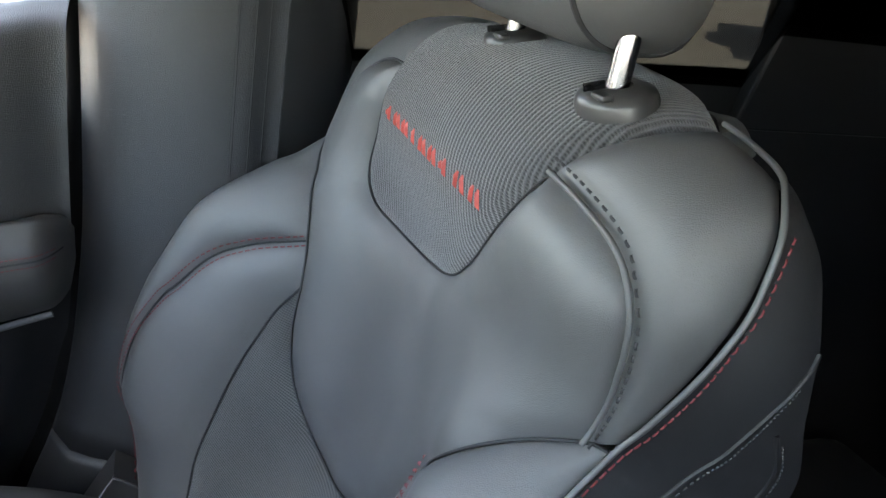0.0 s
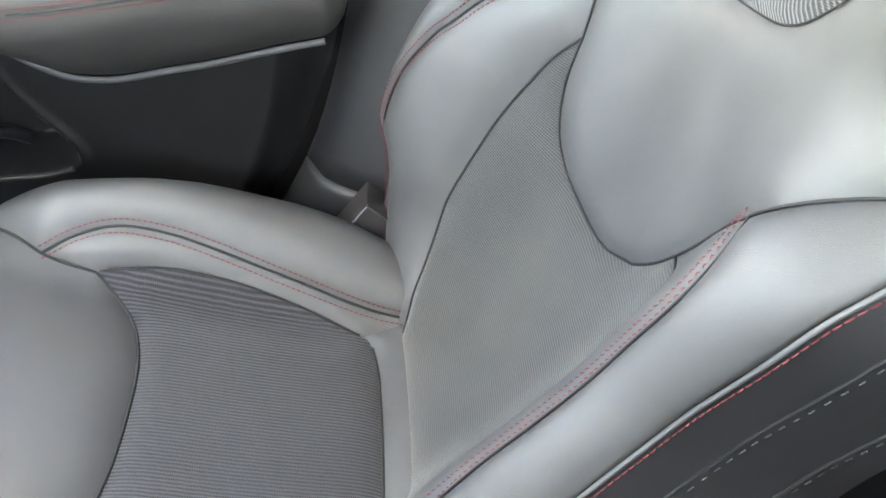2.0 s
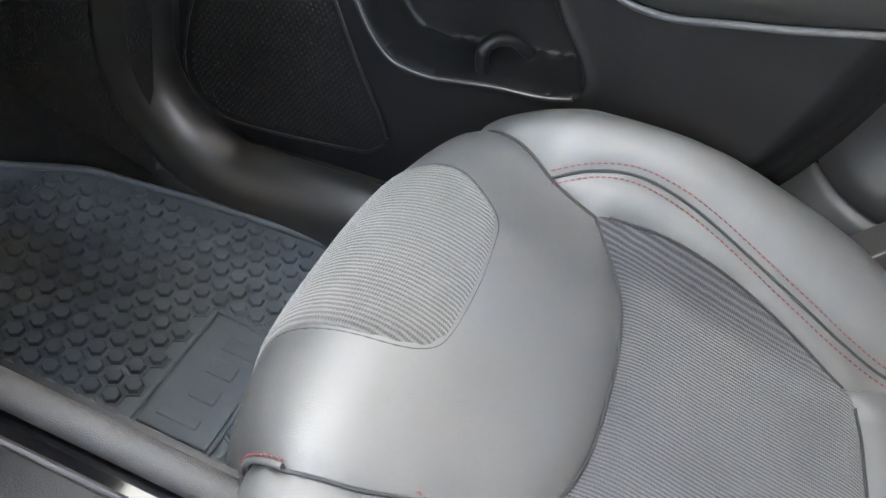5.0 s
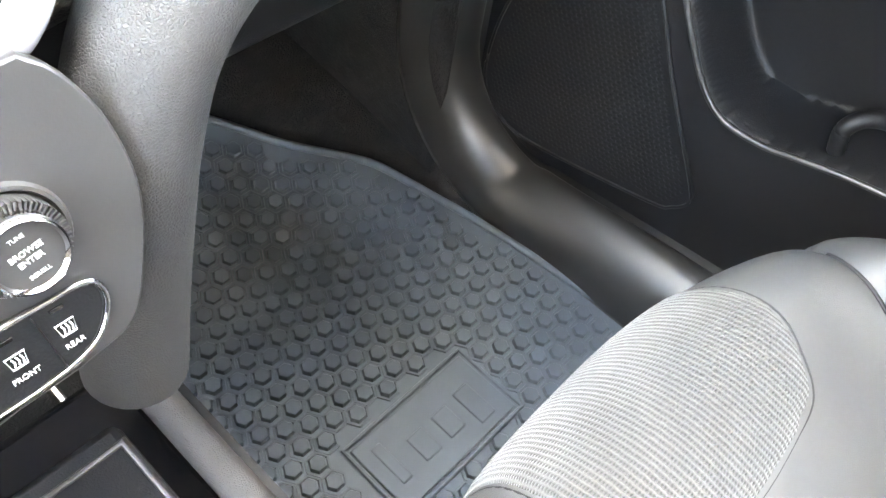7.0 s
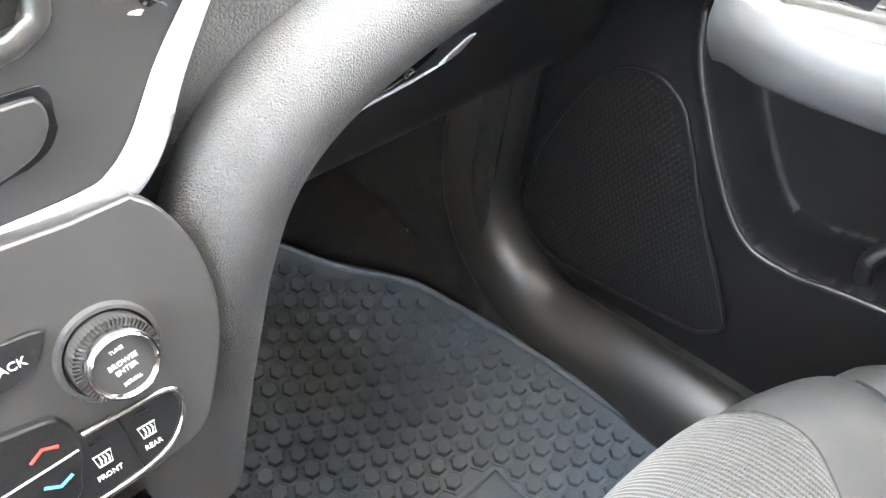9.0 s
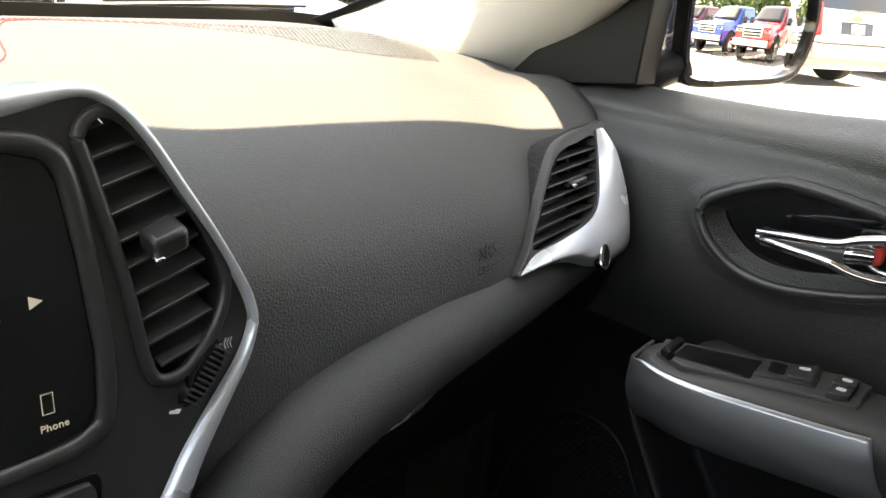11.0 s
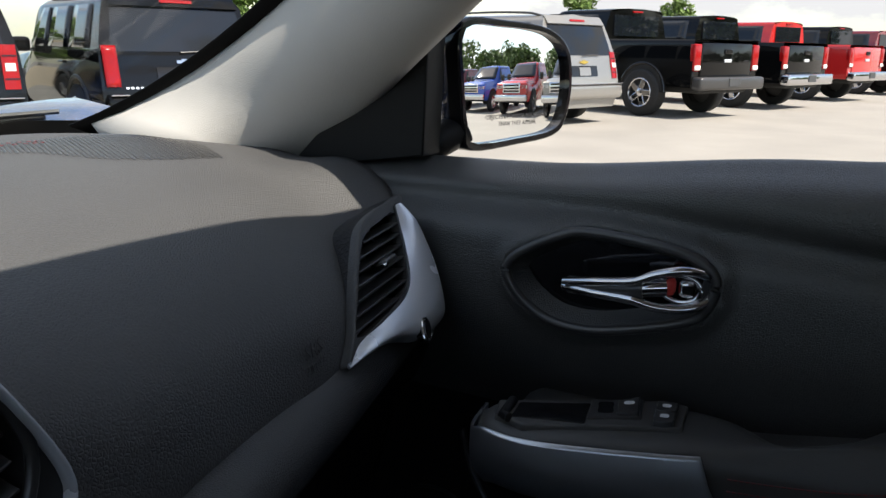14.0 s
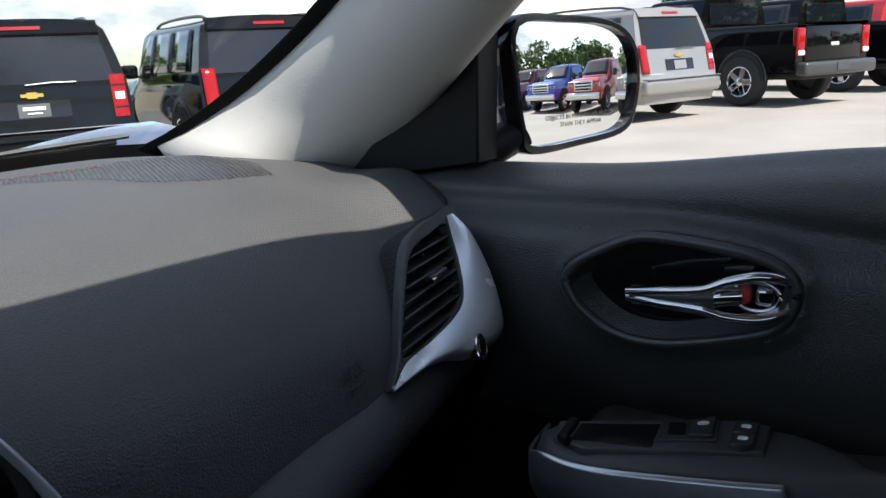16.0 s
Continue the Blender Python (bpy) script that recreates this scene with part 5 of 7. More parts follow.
# dash end cap with the side vent
END = frame_at((0.60, 0.808, 1.11), (1, 0.05, 0), (0, 0.5, 1))
VENT_HOLE = [(0.060, 0.063), (0.026, 0.061), (0.0025, 0.058), (-0.016, 0.050), (-0.034, 0.034), (-0.055, 0.011), (-0.080, -0.018), (-0.034, -0.017), (0.0105, -0.009), (0.032, 0.002), (0.045, 0.024)]
vent_hole = [(p.x, p.y) for p in smooth_line([(a, b, 0) for a, b in VENT_HOLE], 3, True)]
vent_rim = [(p.x, p.y) for p in smooth_line([(a, b, 0) for a, b in ((0.088, 0.076), (0.060, 0.0750), (0.028, 0.0725), (-0.006, 0.064), (-0.030, 0.044), (-0.058, 0.014), (-0.084, -0.016), (-0.105, -0.034), (-0.060, -0.030), (-0.010, -0.026), (0.030, -0.014), (0.056, 0.006), (0.070, 0.040))], 3, True)]
side_vent = part("side_vent", plate(vent_rim, END @ Matrix.Translation((0, 0, 0.0045)), 0.009, 0.0025, vent_hole), SOFT_DASH, dash, "dark side air vent")
# duct walls in near-black carpet colour, standing in for shade inside the vent
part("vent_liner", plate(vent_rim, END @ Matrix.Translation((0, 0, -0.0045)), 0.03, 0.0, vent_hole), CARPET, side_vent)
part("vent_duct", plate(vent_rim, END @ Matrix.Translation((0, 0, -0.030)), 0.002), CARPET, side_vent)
VENT_INNER = [(-0.1084, -0.0333), (-0.0828, -0.0219), (-0.0404, -0.0185), (0.0068, -0.0119), (0.0323, 0.0004), (0.0472, 0.0267), (0.0564, 0.0554), (0.0613, 0.0696)]
VENT_RIDGE = [(-0.1087, -0.0337), (-0.0656, -0.0307), (-0.0179, -0.0342), (0.0296, -0.0335), (0.0640, -0.0217), (0.0760, 0.0032), (0.0765, 0.0354), (0.0722, 0.0571), (0.0676, 0.0693)]
VENT_OUTER = [(-0.1086, -0.0346), (-0.0648, -0.0349), (-0.0276, -0.0397), (0.0033, -0.0503), (0.0320, -0.0548), (0.0628, -0.0535), (0.0764, -0.0485), (0.0800, -0.0263), (0.0826, 0.0018), (0.0816, 0.0344), (0.0764, 0.0569), (0.0693, 0.0701)]


def even(pts, n):
    """A smooth line through points, as n + 1 places at even steps."""
    line = smooth_line([(a, b, 0) for a, b in pts], 10)
    far_ = [0.0]
    for p, q in zip(line, line[1:]):
        far_.append(far_[-1] + (q - p).length)
    out, k = [], 0
    for i in range(n + 1):
        d = far_[-1] * i / n
        while k < len(line) - 2 and far_[k + 1] < d:
            k += 1
        out.append(line[k].lerp(line[k + 1], min(1.0, (d - far_[k]) / max(far_[k + 1] - far_[k], 1e-9))))
    return out


band_lines = [even(l, 48) for l in (VENT_INNER, VENT_RIDGE, VENT_OUTER)]


def vent_band(u, v):
    i = min(int(v * 48 + 0.5), 48)
    a, b, c = (l[i] for l in band_lines)
    f = min(1.0, v * 8, (1 - v) * 8 + 0.4)
    if u <= 0.6:
        k = u / 0.6
        p, h = a.lerp(b, k), 0.008 + 0.008 * f * math.sin(k * math.pi / 2)
    else:
        k = (u - 0.6) / 0.4
        p, h = b.lerp(c, k), 0.008 + 0.008 * f - (0.004 * k + 0.014 * k ** 4) * f
    return END @ Vector((p.x, p.y, h))


part("vent_trim", sheet(vent_band, 20, 48, 0.004), SILVER, dash, "satin silver vent trim")
SLAT_TURN = END.to_3x3() @ Euler((radians(14), 0, radians(3))).to_matrix()
for i in range(7):
    cy = 0.053 - i * 0.0105
    inside_x = [x for x in np.arange(-0.09, 0.07, 0.001) if signed(x, cy, vent_hole) > 0.0]
    if inside_x:
        part("slat", rbox(END @ Vector(((inside_x[0] + inside_x[-1]) / 2, cy, -0.0035)), (inside_x[-1] - inside_x[0] + 0.004, 0.0018, 0.016), 0.0006, SLAT_TURN), SATIN_PLASTIC, side_vent)
for cx in (0.025, -0.012):
    part("vane", rbox(END @ Vector((cx, 0.022, -0.020)), (0.002, 0.06, 0.012), 0.0005, SLAT_TURN), GLOSS_BLACK, side_vent)
part("vent_tab", rbox(END @ Vector((0.010, 0.027, 0.004)), (0.026, 0.006, 0.012), 0.002, SLAT_TURN), SATIN_PLASTIC, side_vent)
part("tab_tip", rbox(END @ Vector((-0.004, 0.024, 0.009)), (0.005, 0.004, 0.006), 0.001, SLAT_TURN), CHROME, side_vent)
part("vent_wheel", lathe([(0.0, 0.005), (0.010, 0.005), (0.012, 0.002), (0.012, -0.005)], END @ Matrix.Translation((0.008, -0.0450, 0.0135)) @ Matrix.Rotation(radians(-35), 4, "Z") @ Matrix.Diagonal((0.5, 0.85, 1, 1)), 20), GLOSS_BLACK, dash, "small black vent wheel")
part("wheel_surround", tube([END @ Matrix.Translation((0.008, -0.0450, 0.0165)) @ Matrix.Rotation(radians(-35), 4, "Z") @ Vector((0.0070 * math.cos(i * math.pi / 8), 0.0115 * math.sin(i * math.pi / 8), 0)) for i in range(16)], 0.0012, 6, True), CHROME, dash)
# the lower dash end beside the door
part("dash_lower_end", sheet(lambda u, v: (lerp(0.655, 0.738, u), 0.856 + 0.016 * u + 0.10 * v ** 1.5, lerp(1.06, 0.80, v)), 8, 12, 0.01), SOFT_DASH, dash)

# ---------------------------------------------------------------- the centre stack
stack = group("centre_stack", (0.03, 0.80, 0.9), "black centre stack with touch screen, vents and climate knob", "centre console")
UP = frame_at((0.0, 0.778, 1.10), (1, 0, 0), (0, 0.12, 1))     # upper face, local x right, y up


def upper(x, z, h=0.0):
    return UP @ Vector((x, z - 1.10, h))


RIM = [(0.0, 1.232), (0.05, 1.238), (0.09, 1.242), (0.125, 1.2455), (0.148, 1.2475), (0.162, 1.245), (0.174, 1.2365), (0.186, 1.222), (0.200, 1.199), (0.216, 1.172), (0.230, 1.145), (0.2365, 1.128), (0.237, 1.115), (0.230, 1.096), (0.216, 1.074), (0.201, 1.050), (0.185, 1.020), (0.169, 1.003), (0.148, 0.996), (0.09, 0.995), (0.0, 0.992)]
rim_line = smooth_line([(x, z, 0) for x, z in RIM], 5)
face = [(p.x, p.y - 1.10) for p in rim_line] + [(-0.17, 0.985 - 1.10), (-0.20, 1.246 - 1.10)]
CV = [(0.153, 1.226), (0.158, 1.234), (0.168, 1.236), (0.180, 1.227), (0.197, 1.202), (0.212, 1.175), (0.221, 1.154), (0.222, 1.139), (0.217, 1.124), (0.208, 1.111), (0.197, 1.101), (0.184, 1.099), (0.176, 1.108), (0.170, 1.145), (0.162, 1.186), (0.155, 1.216)]
vent_line = [(p.x, p.y - 1.10) for p in smooth_line([(a, b, 0) for a, b in CV], 3, True)]
part("upper_face", plate(face, UP, 0.034, 0.003, vent_line), SATIN_PLASTIC, stack, "satin black upper bezel")


def rim_band(u, v):
    i = v * (len(rim_line) - 1)
    k = min(int(i + 0.5), len(rim_line) - 1)
    p = rim_line[k]
    d = (rim_line[min(k + 1, len(rim_line) - 1)] - rim_line[max(k - 1, 0)]).normalized()
    n = Vector((-d.y, d.x, 0))
    f = k / (len(rim_line) - 1)
    w = 0.0055 + 0.0095 * step01(f, 0.26, 0.05) + 0.013 * step01(f, 0.58, 0.85)
    a = u * math.pi
    c = p - n * (w * 0.5 - 0.002)
    return upper(c.x + n.x * w * 0.5 * math.cos(a), c.y + n.y * w * 0.5 * math.cos(a), 0.001 + 0.006 * math.sin(a))


part("silver_rim", sheet(rim_band, 10, len(rim_line) - 1), SILVER, stack, "satin silver rim")
SCR = [(-0.10, 1.226), (0.09, 1.222), (0.121, 1.222), (0.135, 1.218), (0.141, 1.209), (0.146, 1.174), (0.150, 1.125), (0.148, 1.098), (0.143, 1.088), (0.12, 1.083), (-0.10, 1.078)]
screen = part("touch_screen", plate([(x, z - 1.10) for x, z in SCR], UP @ Matrix.Translation((0, 0, 0.0015)), 0.004, 0.001), SCREEN, stack, "dim touch screen with white labels")
part("screen_bezel", tube(smooth_line([upper(x, z, -0.0005) for x, z in ((0.0, 1.2285), (0.09, 1.227), (0.122, 1.227), (0.139, 1.222), (0.146, 1.210), (0.151, 1.174), (0.155, 1.125), (0.153, 1.094), (0.146, 1.084), (0.12, 1.078), (0.0, 1.075))], 4), 0.0052, 10), SATIN_PLASTIC, stack, "rounded satin screen surround")
for words, x, z, size in (("Phone", 0.106, 1.152, 0.0048), ("Controls", 0.1005, 1.1755, 0.0046), ("LO", 0.1135, 1.207, 0.0050), ("Phone", 0.1285, 1.095, 0.0052)):
    part("screen_words", lettering(words, size, UP @ Matrix.Translation((x, z - 1.10, 0.0022)), 0.0002), SCREEN_TEXT, screen)
for px, pz in ((0.1045, 1.1625), (0.1265, 1.107)):
    part("phone_icon", tube([upper(px + a, pz + b, 0.0022) for a, b in ((-0.0026, -0.005), (0.0026, -0.005), (0.0026, 0.005), (-0.0026, 0.005))], 0.0003, 4, True), SCREEN_TEXT, screen)
for a in (0.0, 0.0015, 0.003):
    part("controls_icon", tube([upper(0.097 + a + p, 1.1865 + a * 0.5 + q, 0.0022) for p, q in ((-0.0032, -0.0036), (0.0032, -0.0036), (0.0032, 0.0036), (-0.0032, 0.0036))], 0.0003, 4, True), SCREEN_TEXT, screen)
part("arrow_mark", plate([(0, -0.003), (0.006, 0), (0, 0.003)], UP @ Matrix.Translation((0.124, 0.056, 0.0025)), 0.0004), SCREEN_TEXT, screen)
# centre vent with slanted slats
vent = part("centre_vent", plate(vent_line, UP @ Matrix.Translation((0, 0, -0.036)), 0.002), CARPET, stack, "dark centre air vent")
part("vent_lip", tube([UP @ Vector((x, y, 0.0005)) for x, y in vent_line], 0.0034, 8, True), SATIN_PLASTIC, vent)
TURN = UP.to_3x3() @ Euler((radians(24), 0, radians(15))).to_matrix()
for i in range(9):
    f = i / 8
    cx, cy = lerp(0.171, 0.199, f), lerp(0.122, 0.014, f)
    w = 0.032 + 0.018 * math.sin(math.pi * min(1, f * 0.9 + 0.1)) if i < 8 else 0.034
    part("slat", rbox(UP @ Vector((cx, cy, -0.010)), (w, 0.0022, 0.020), 0.0008, TURN), SATIN_PLASTIC, vent)
for dx in (-0.010, 0.008):
    part("vane", rbox(UP @ Vector((0.183 + dx, 0.065, -0.026)), (0.0018, 0.12, 0.012), 0.0004, UP.to_3x3() @ Euler((0, 0, radians(14))).to_matrix()), GLOSS_BLACK, vent)
tab = part("vent_tab", rbox(UP @ Vector((0.188, 0.074, 0.004)), (0.019, 0.014, 0.016), 0.003, TURN), SATIN_PLASTIC, vent)
part("tab_tip", rbox(UP @ Vector((0.181, 0.066, 0.010)), (0.005, 0.004, 0.006), 0.001, TURN), CHROME, tab)
part("vent_thumbwheel", lathe([(0.0, 0.006), (0.013, 0.006), (0.015, 0.003), (0.015, -0.006)], UP @ Matrix.Translation((0.204, -0.003, 0.001)) @ Matrix.Rotation(radians(-40), 4, "Z") @ Matrix.Diagonal((0.42, 1.3, 1, 1)), 28), GLOSS_BLACK, stack, "ribbed vent thumbwheel")
for k in range(-5, 6):
    part("thumbwheel_rib", rbox(UP @ Matrix.Translation((0.204, -0.003, 0.001)) @ Matrix.Rotation(radians(-40), 4, "Z") @ Vector((0, k * 0.0031, 0.0072)), (0.0095, 0.0012, 0.0026), 0.0004, UP.to_3x3() @ Euler((0, 0, radians(-40))).to_matrix()), SATIN_PLASTIC, stack)
part("vent_mark", rbox(upper(0.188, 1.080, 0.0015), (0.005, 0.0004, 0.005), 0.0, UP.to_3x3() @ Euler((0, radians(45), 0)).to_matrix()), WHITE_PRINT, stack)
for dx in (-0.003, 0.0, 0.003):
    part("vent_mark", tube([upper(0.2215 + dx * 0.6, 1.1055, 0.0015), upper(0.2205 + dx * 0.6, 1.1085, 0.0015), upper(0.2220 + dx * 0.6, 1.1115, 0.0015)], 0.00035, 5), WHITE_PRINT, stack)
# button bar under the screen
bar = [(-0.10, -0.0715), (0.103, -0.0700), (0.120, -0.0680), (0.1345, -0.0625), (0.1415, -0.0545), (0.1432, -0.0470), (0.1415, -0.0418), (0.136, -0.0395), (0.10, -0.0400), (-0.10, -0.0420)]
bar_line = [(p.x, p.y) for p in smooth_line([(a, b, 0) for a, b in bar[1:9]], 5)]
part("button_bar", plate([bar[0]] + bar_line + [bar[9]], UP @ Matrix.Translation((0, 0, 0.0045)), 0.006, 0.0022), SATIN_PLASTIC, stack, "grey-black oval button bar")
part("button_recess", plate([(-0.10, -0.0745)] + [(x + 0.0040 * (1 if x > 0.125 else 0), y + (0.0032 if y > -0.052 else -0.0030)) for x, y in bar_line] + [(-0.10, -0.0388)], UP @ Matrix.Translation((0, 0, 0.0012)), 0.003, 0.0008), GLOSS_BLACK, stack, "dark gap round the button bar")

LOW = frame_at((0.133, 0.727, 0.958), (1, 0, 0), (0, 0.40, 1))   # lower face, tilted back
low_edge = [(-0.22, 0.06), (0.0, 0.062), (0.030, 0.060), (0.045, 0.036), (0.049, 0.008), (0.046, -0.014), (0.037, -0.036), (0.022, -0.060), (0.0, -0.066), (-0.035, -0.068), (-0.22, -0.072)]
part("lower_face", plate([(p.x, p.y) for p in smooth_line([(a, b, 0) for a, b in low_edge], 4, True)], LOW, 0.06, 0.004), SATIN_PLASTIC, stack, "satin black lower control panel")
KN = LOW @ Matrix.Translation((-0.0055, 0.001, 0)) @ Matrix.Diagonal((0.78, 0.78, 0.84, 1))
knob = part("tuning_knob", lathe([(0.0, 0.020), (0.0175, 0.020), (0.0180, 0.0185), (0.0180, 0.012), (0.0235, 0.0105), (0.0245, 0.004), (0.0245, 0.0)], KN, 48), SATIN_PLASTIC, stack, "ribbed black tuning knob with chrome ring")
part("knob_ring", lathe([(0.0168, 0.0205), (0.0182, 0.0225), (0.0198, 0.0212), (0.0205, 0.016), (0.0195, 0.013)], KN, 48), CHROME, knob, "chrome ring")
part("knob_collar", lathe([(0.0255, 0.0), (0.0265, 0.0035), (0.0285, 0.003), (0.030, 0.0)], KN, 48), SATIN_PLASTIC, knob)
ribs = [rbox(KN @ Vector((0.0222 * math.cos(a), 0.0222 * math.sin(a), 0.0085)), (0.0030, 0.0008, 0.008), 0.0, LOW.to_3x3() @ Euler((0, 0, a)).to_matrix()) for a in (i * math.pi / 30 for i in range(60))]
part("knob_ribs", merge(ribs), SATIN_PLASTIC, knob, kind="stuff")
TW = KN @ Euler((0, 0, radians(6))).to_matrix().to_4x4()
for words, y, size in (("BROWSE", 0.0024, 0.0043), ("ENTER", -0.0024, 0.0043), ("TUNE", 0.0105, 0.0031), ("SCROLL", -0.0105, 0.0031)):
    part("knob_words", lettering(words, size, TW @ Matrix.Translation((0, y, 0.0203)), 0.0002), WHITE_PRINT, knob)
back = part("back_button", plate([(p.x, p.y) for p in smooth_line([(a, b, 0) for a, b in [(-0.085, 0.004), (-0.048, 0.008), (-0.034, 0.012), (-0.027, 0.021), (-0.031, 0.027), (-0.085, 0.028)]], 4, True)], LOW @ Matrix.Translation((0, 0.0, 0.003)), 0.004, 0.002), HARD_PLASTIC, stack)
part("button_words", lettering("BACK", 0.0056, LOW @ Matrix.Translation((-0.043, 0.017, 0.0032)), 0.0002), WHITE_PRINT, back)
pod = part("climate_buttons", plate([(p.x, p.y) for p in smooth_line([(a, b, 0) for a, b in ((-0.055, -0.0605), (-0.02, -0.060), (0.0, -0.056), (0.010, -0.046), (0.013, -0.037), (0.010, -0.030), (-0.004, -0.0285), (-0.055, -0.0275))], 3, True)], LOW @ Matrix.Translation((0, 0, 0.004)), 0.006, 0.002), HARD_PLASTIC, stack, "black defrost buttons in a chrome surround")
part("pod_ring", tube(smooth_line([LOW @ Vector(p) for p in ((-0.055, -0.0615, 0.004), (-0.02, -0.061, 0.004), (0.001, -0.0565, 0.004), (0.011, -0.0465, 0.004), (0.0145, -0.037, 0.004), (0.011, -0.029, 0.004), (-0.004, -0.0272, 0.004), (-0.03, -0.0268, 0.004))], 5), 0.0014, 8), CHROME, pod)
for words, x, y in (("REAR", -0.005, -0.0505), ("FRONT", -0.0265, -0.0515)):
    part("button_words", lettering(words, 0.0036, LOW @ Matrix.Translation((x, y, 0.0042)), 0.0002), WHITE_PRINT, pod)
    ic = LOW @ Matrix.Translation((x, y + 0.0085, 0.0043))
    part("heater_icon", merge([tube([ic @ Vector(p) for p in ((-0.004, 0.003, 0), (0.004, 0.003, 0), (0.003, -0.003, 0), (-0.003, -0.003, 0))], 0.0004, 4, True)] + [tube([ic @ Vector((dx, -0.002, 0.0003)), ic @ Vector((dx + 0.0006, 0.0, 0.0003)), ic @ Vector((dx, 0.002, 0.0003))], 0.0004, 4) for dx in (-0.0018, 0, 0.0018)]), WHITE_PRINT, pod)
    part("indicator", rbox(LOW @ Vector((x, y + 0.0185, 0.0042)), (0.006, 0.0018, 0.001), 0.0003, LOW.to_3x3()), GLOSS_BLACK, pod)
part("button_gap", rbox(LOW @ Vector((-0.0135, -0.044, 0.0040)), (0.0008, 0.030, 0.001), 0.0, LOW.to_3x3() @ Euler((0, 0, radians(4))).to_matrix()), GLOSS_BLACK, pod)
temp = part("temperature_buttons", plate([(p.x, p.y) for p in smooth_line([(a, b, 0) for a, b in [(-0.085, -0.060), (-0.045, -0.056), (-0.036, -0.044), (-0.031, -0.028), (-0.034, -0.017), (-0.043, -0.011), (-0.085, -0.010)]], 4, True)], LOW @ Matrix.Translation((0, 0, 0.0045)), 0.006, 0.003), HARD_PLASTIC, stack, "temperature buttons with red and blue arrows")
for y, mat_, sg in ((-0.024, RED_PRINT, 1), (-0.042, BLUE_PRINT, -1)):
    part("arrow_mark", tube([LOW @ Vector((-0.052, y - sg * 0.002, 0.0048)), LOW @ Vector((-0.046, y + sg * 0.0015, 0.0048)), LOW @ Vector((-0.040, y - sg * 0.001, 0.0048))], 0.0008, 5), mat_, temp)
part("button_gap", tube([LOW @ Vector((-0.085, -0.034, 0.0047)), LOW @ Vector((-0.034, -0.032, 0.0047))], 0.0006, 5), SILVER, temp)

# console beside the footwell
console = group("centre_console", (0.05, 0.5, 0.42), "black centre console with a grained raised edge", "centre console")
part("console_side", sheet(lambda u, v: (0.196 - 0.006 * math.cos(3 * v), lerp(-0.2, 0.95, u), lerp(0.39, 0.66, v)), 20, 8, 0.02), HARD_PLASTIC, console)
part("console_edge", tube([(0.183, y, 0.655 + 0.04 * step01(y, 0.2, -0.2)) for y in np.linspace(-0.2, 0.86, 12)], 0.014, 14), SOFT_DASH, console, "rounded grained console edge")
part("console_top", rbox((0.0, 0.30, 0.62), (0.36, 1.10, 0.05), 0.012), GLOSS_BLACK, console)
part("console_tray", rbox((0.06, 0.70, 0.650), (0.18, 0.20, 0.02), 0.008), HARD_PLASTIC, console)
part("tray_ring", tube([(0.0, 0.58, 0.66), (0.13, 0.58, 0.66), (0.145, 0.60, 0.66), (0.145, 0.78, 0.66), (0.0, 0.78, 0.66)], 0.004, 8, True), SATIN_PLASTIC, console)

# ---------------------------------------------------------------- pillars, belt, rear
def pillar_at(u, v):
    """The windscreen pillar from its foot to the roof; u runs from the windscreen's edge to the window's."""
    a = Vector((0.764, 1.32, 1.196)).lerp(Vector((0.665, 0.593, 1.612)), v)
    b = Vector((0.806, 1.04, 1.185)).lerp(Vector((0.610, 0.504, 1.575)), v) + Vector((0.0, 0.0, 0.012 * math.sin(math.pi * v)))
    a = a + Vector((0.012, -0.045, 0.0)) * math.sin(math.pi * min(1.0, 1.6 * v)) ** 0.7
    flare = max(0.0, 1 - v / 0.20) ** 2 * math.sin(math.pi * min(1.0, 0.12 + u))
    return a.lerp(b, u) + Vector((-0.030, -0.022, 0.0)) * math.sin(math.pi * u) ** 0.7 + Vector((-0.055, -0.01, 0.0)) * flare


pillar = part("a_pillar_trim", sheet(pillar_at, 18, 22, -0.02), TRIM_GREY)
tagged(pillar, "light warm grey windscreen pillar trim", "pillar trim", kind="structure")
sail = part("sail_panel", plate([(-1.03, 1.18), (-0.853, 1.21), (-0.850, 1.355), (-0.862, 1.350), (-0.93, 1.280)], Matrix(((0, 0, -1, 0.752), (-1, 0, 0, 0), (0, 1, 0, 0), (0, 0, 0, 1))), 0.04, 0.004), SAIL_BLACK)
tagged(sail, "black triangular mirror sail panel", "door trim", kind="structure")
for nm, z0, z1, words in (("b_pillar_trim", 0.748, 1.60, "dark grey grained door pillar trim"), ("b_pillar_foot", 0.45, 0.744, "dark grey lower door pillar cover")):
    b_pillar = part(nm, sheet(lambda u, v: (0.80 - 0.062 * math.sin(math.pi * u) ** 0.8 + 0.05 * step01(lerp(z0, z1, v), 0.75, 0.45) + 0.09 * max(0.0, 1 - 9 * u) ** 2, lerp(door_rear(lerp(z0, z1, v)) - 0.012, -0.19, u), lerp(z0, z1, v) - 0.012 * u), 18, 24, -0.02), PILLAR_VINYL)
    tagged(b_pillar, words, "pillar trim", kind="structure")
belt = group("seat_belt", (0.715, -0.10, 0.85), "dark grey woven seat belt hanging on the pillar", "seat belt")


def belt_at(u, v):
    return (0.712 + 0.004 * v - 0.003 * math.sin(6 * u), lerp(-0.070, -0.122, u) - 0.004 * v + 0.018 * (1 - v), lerp(0.85, 1.55, v))


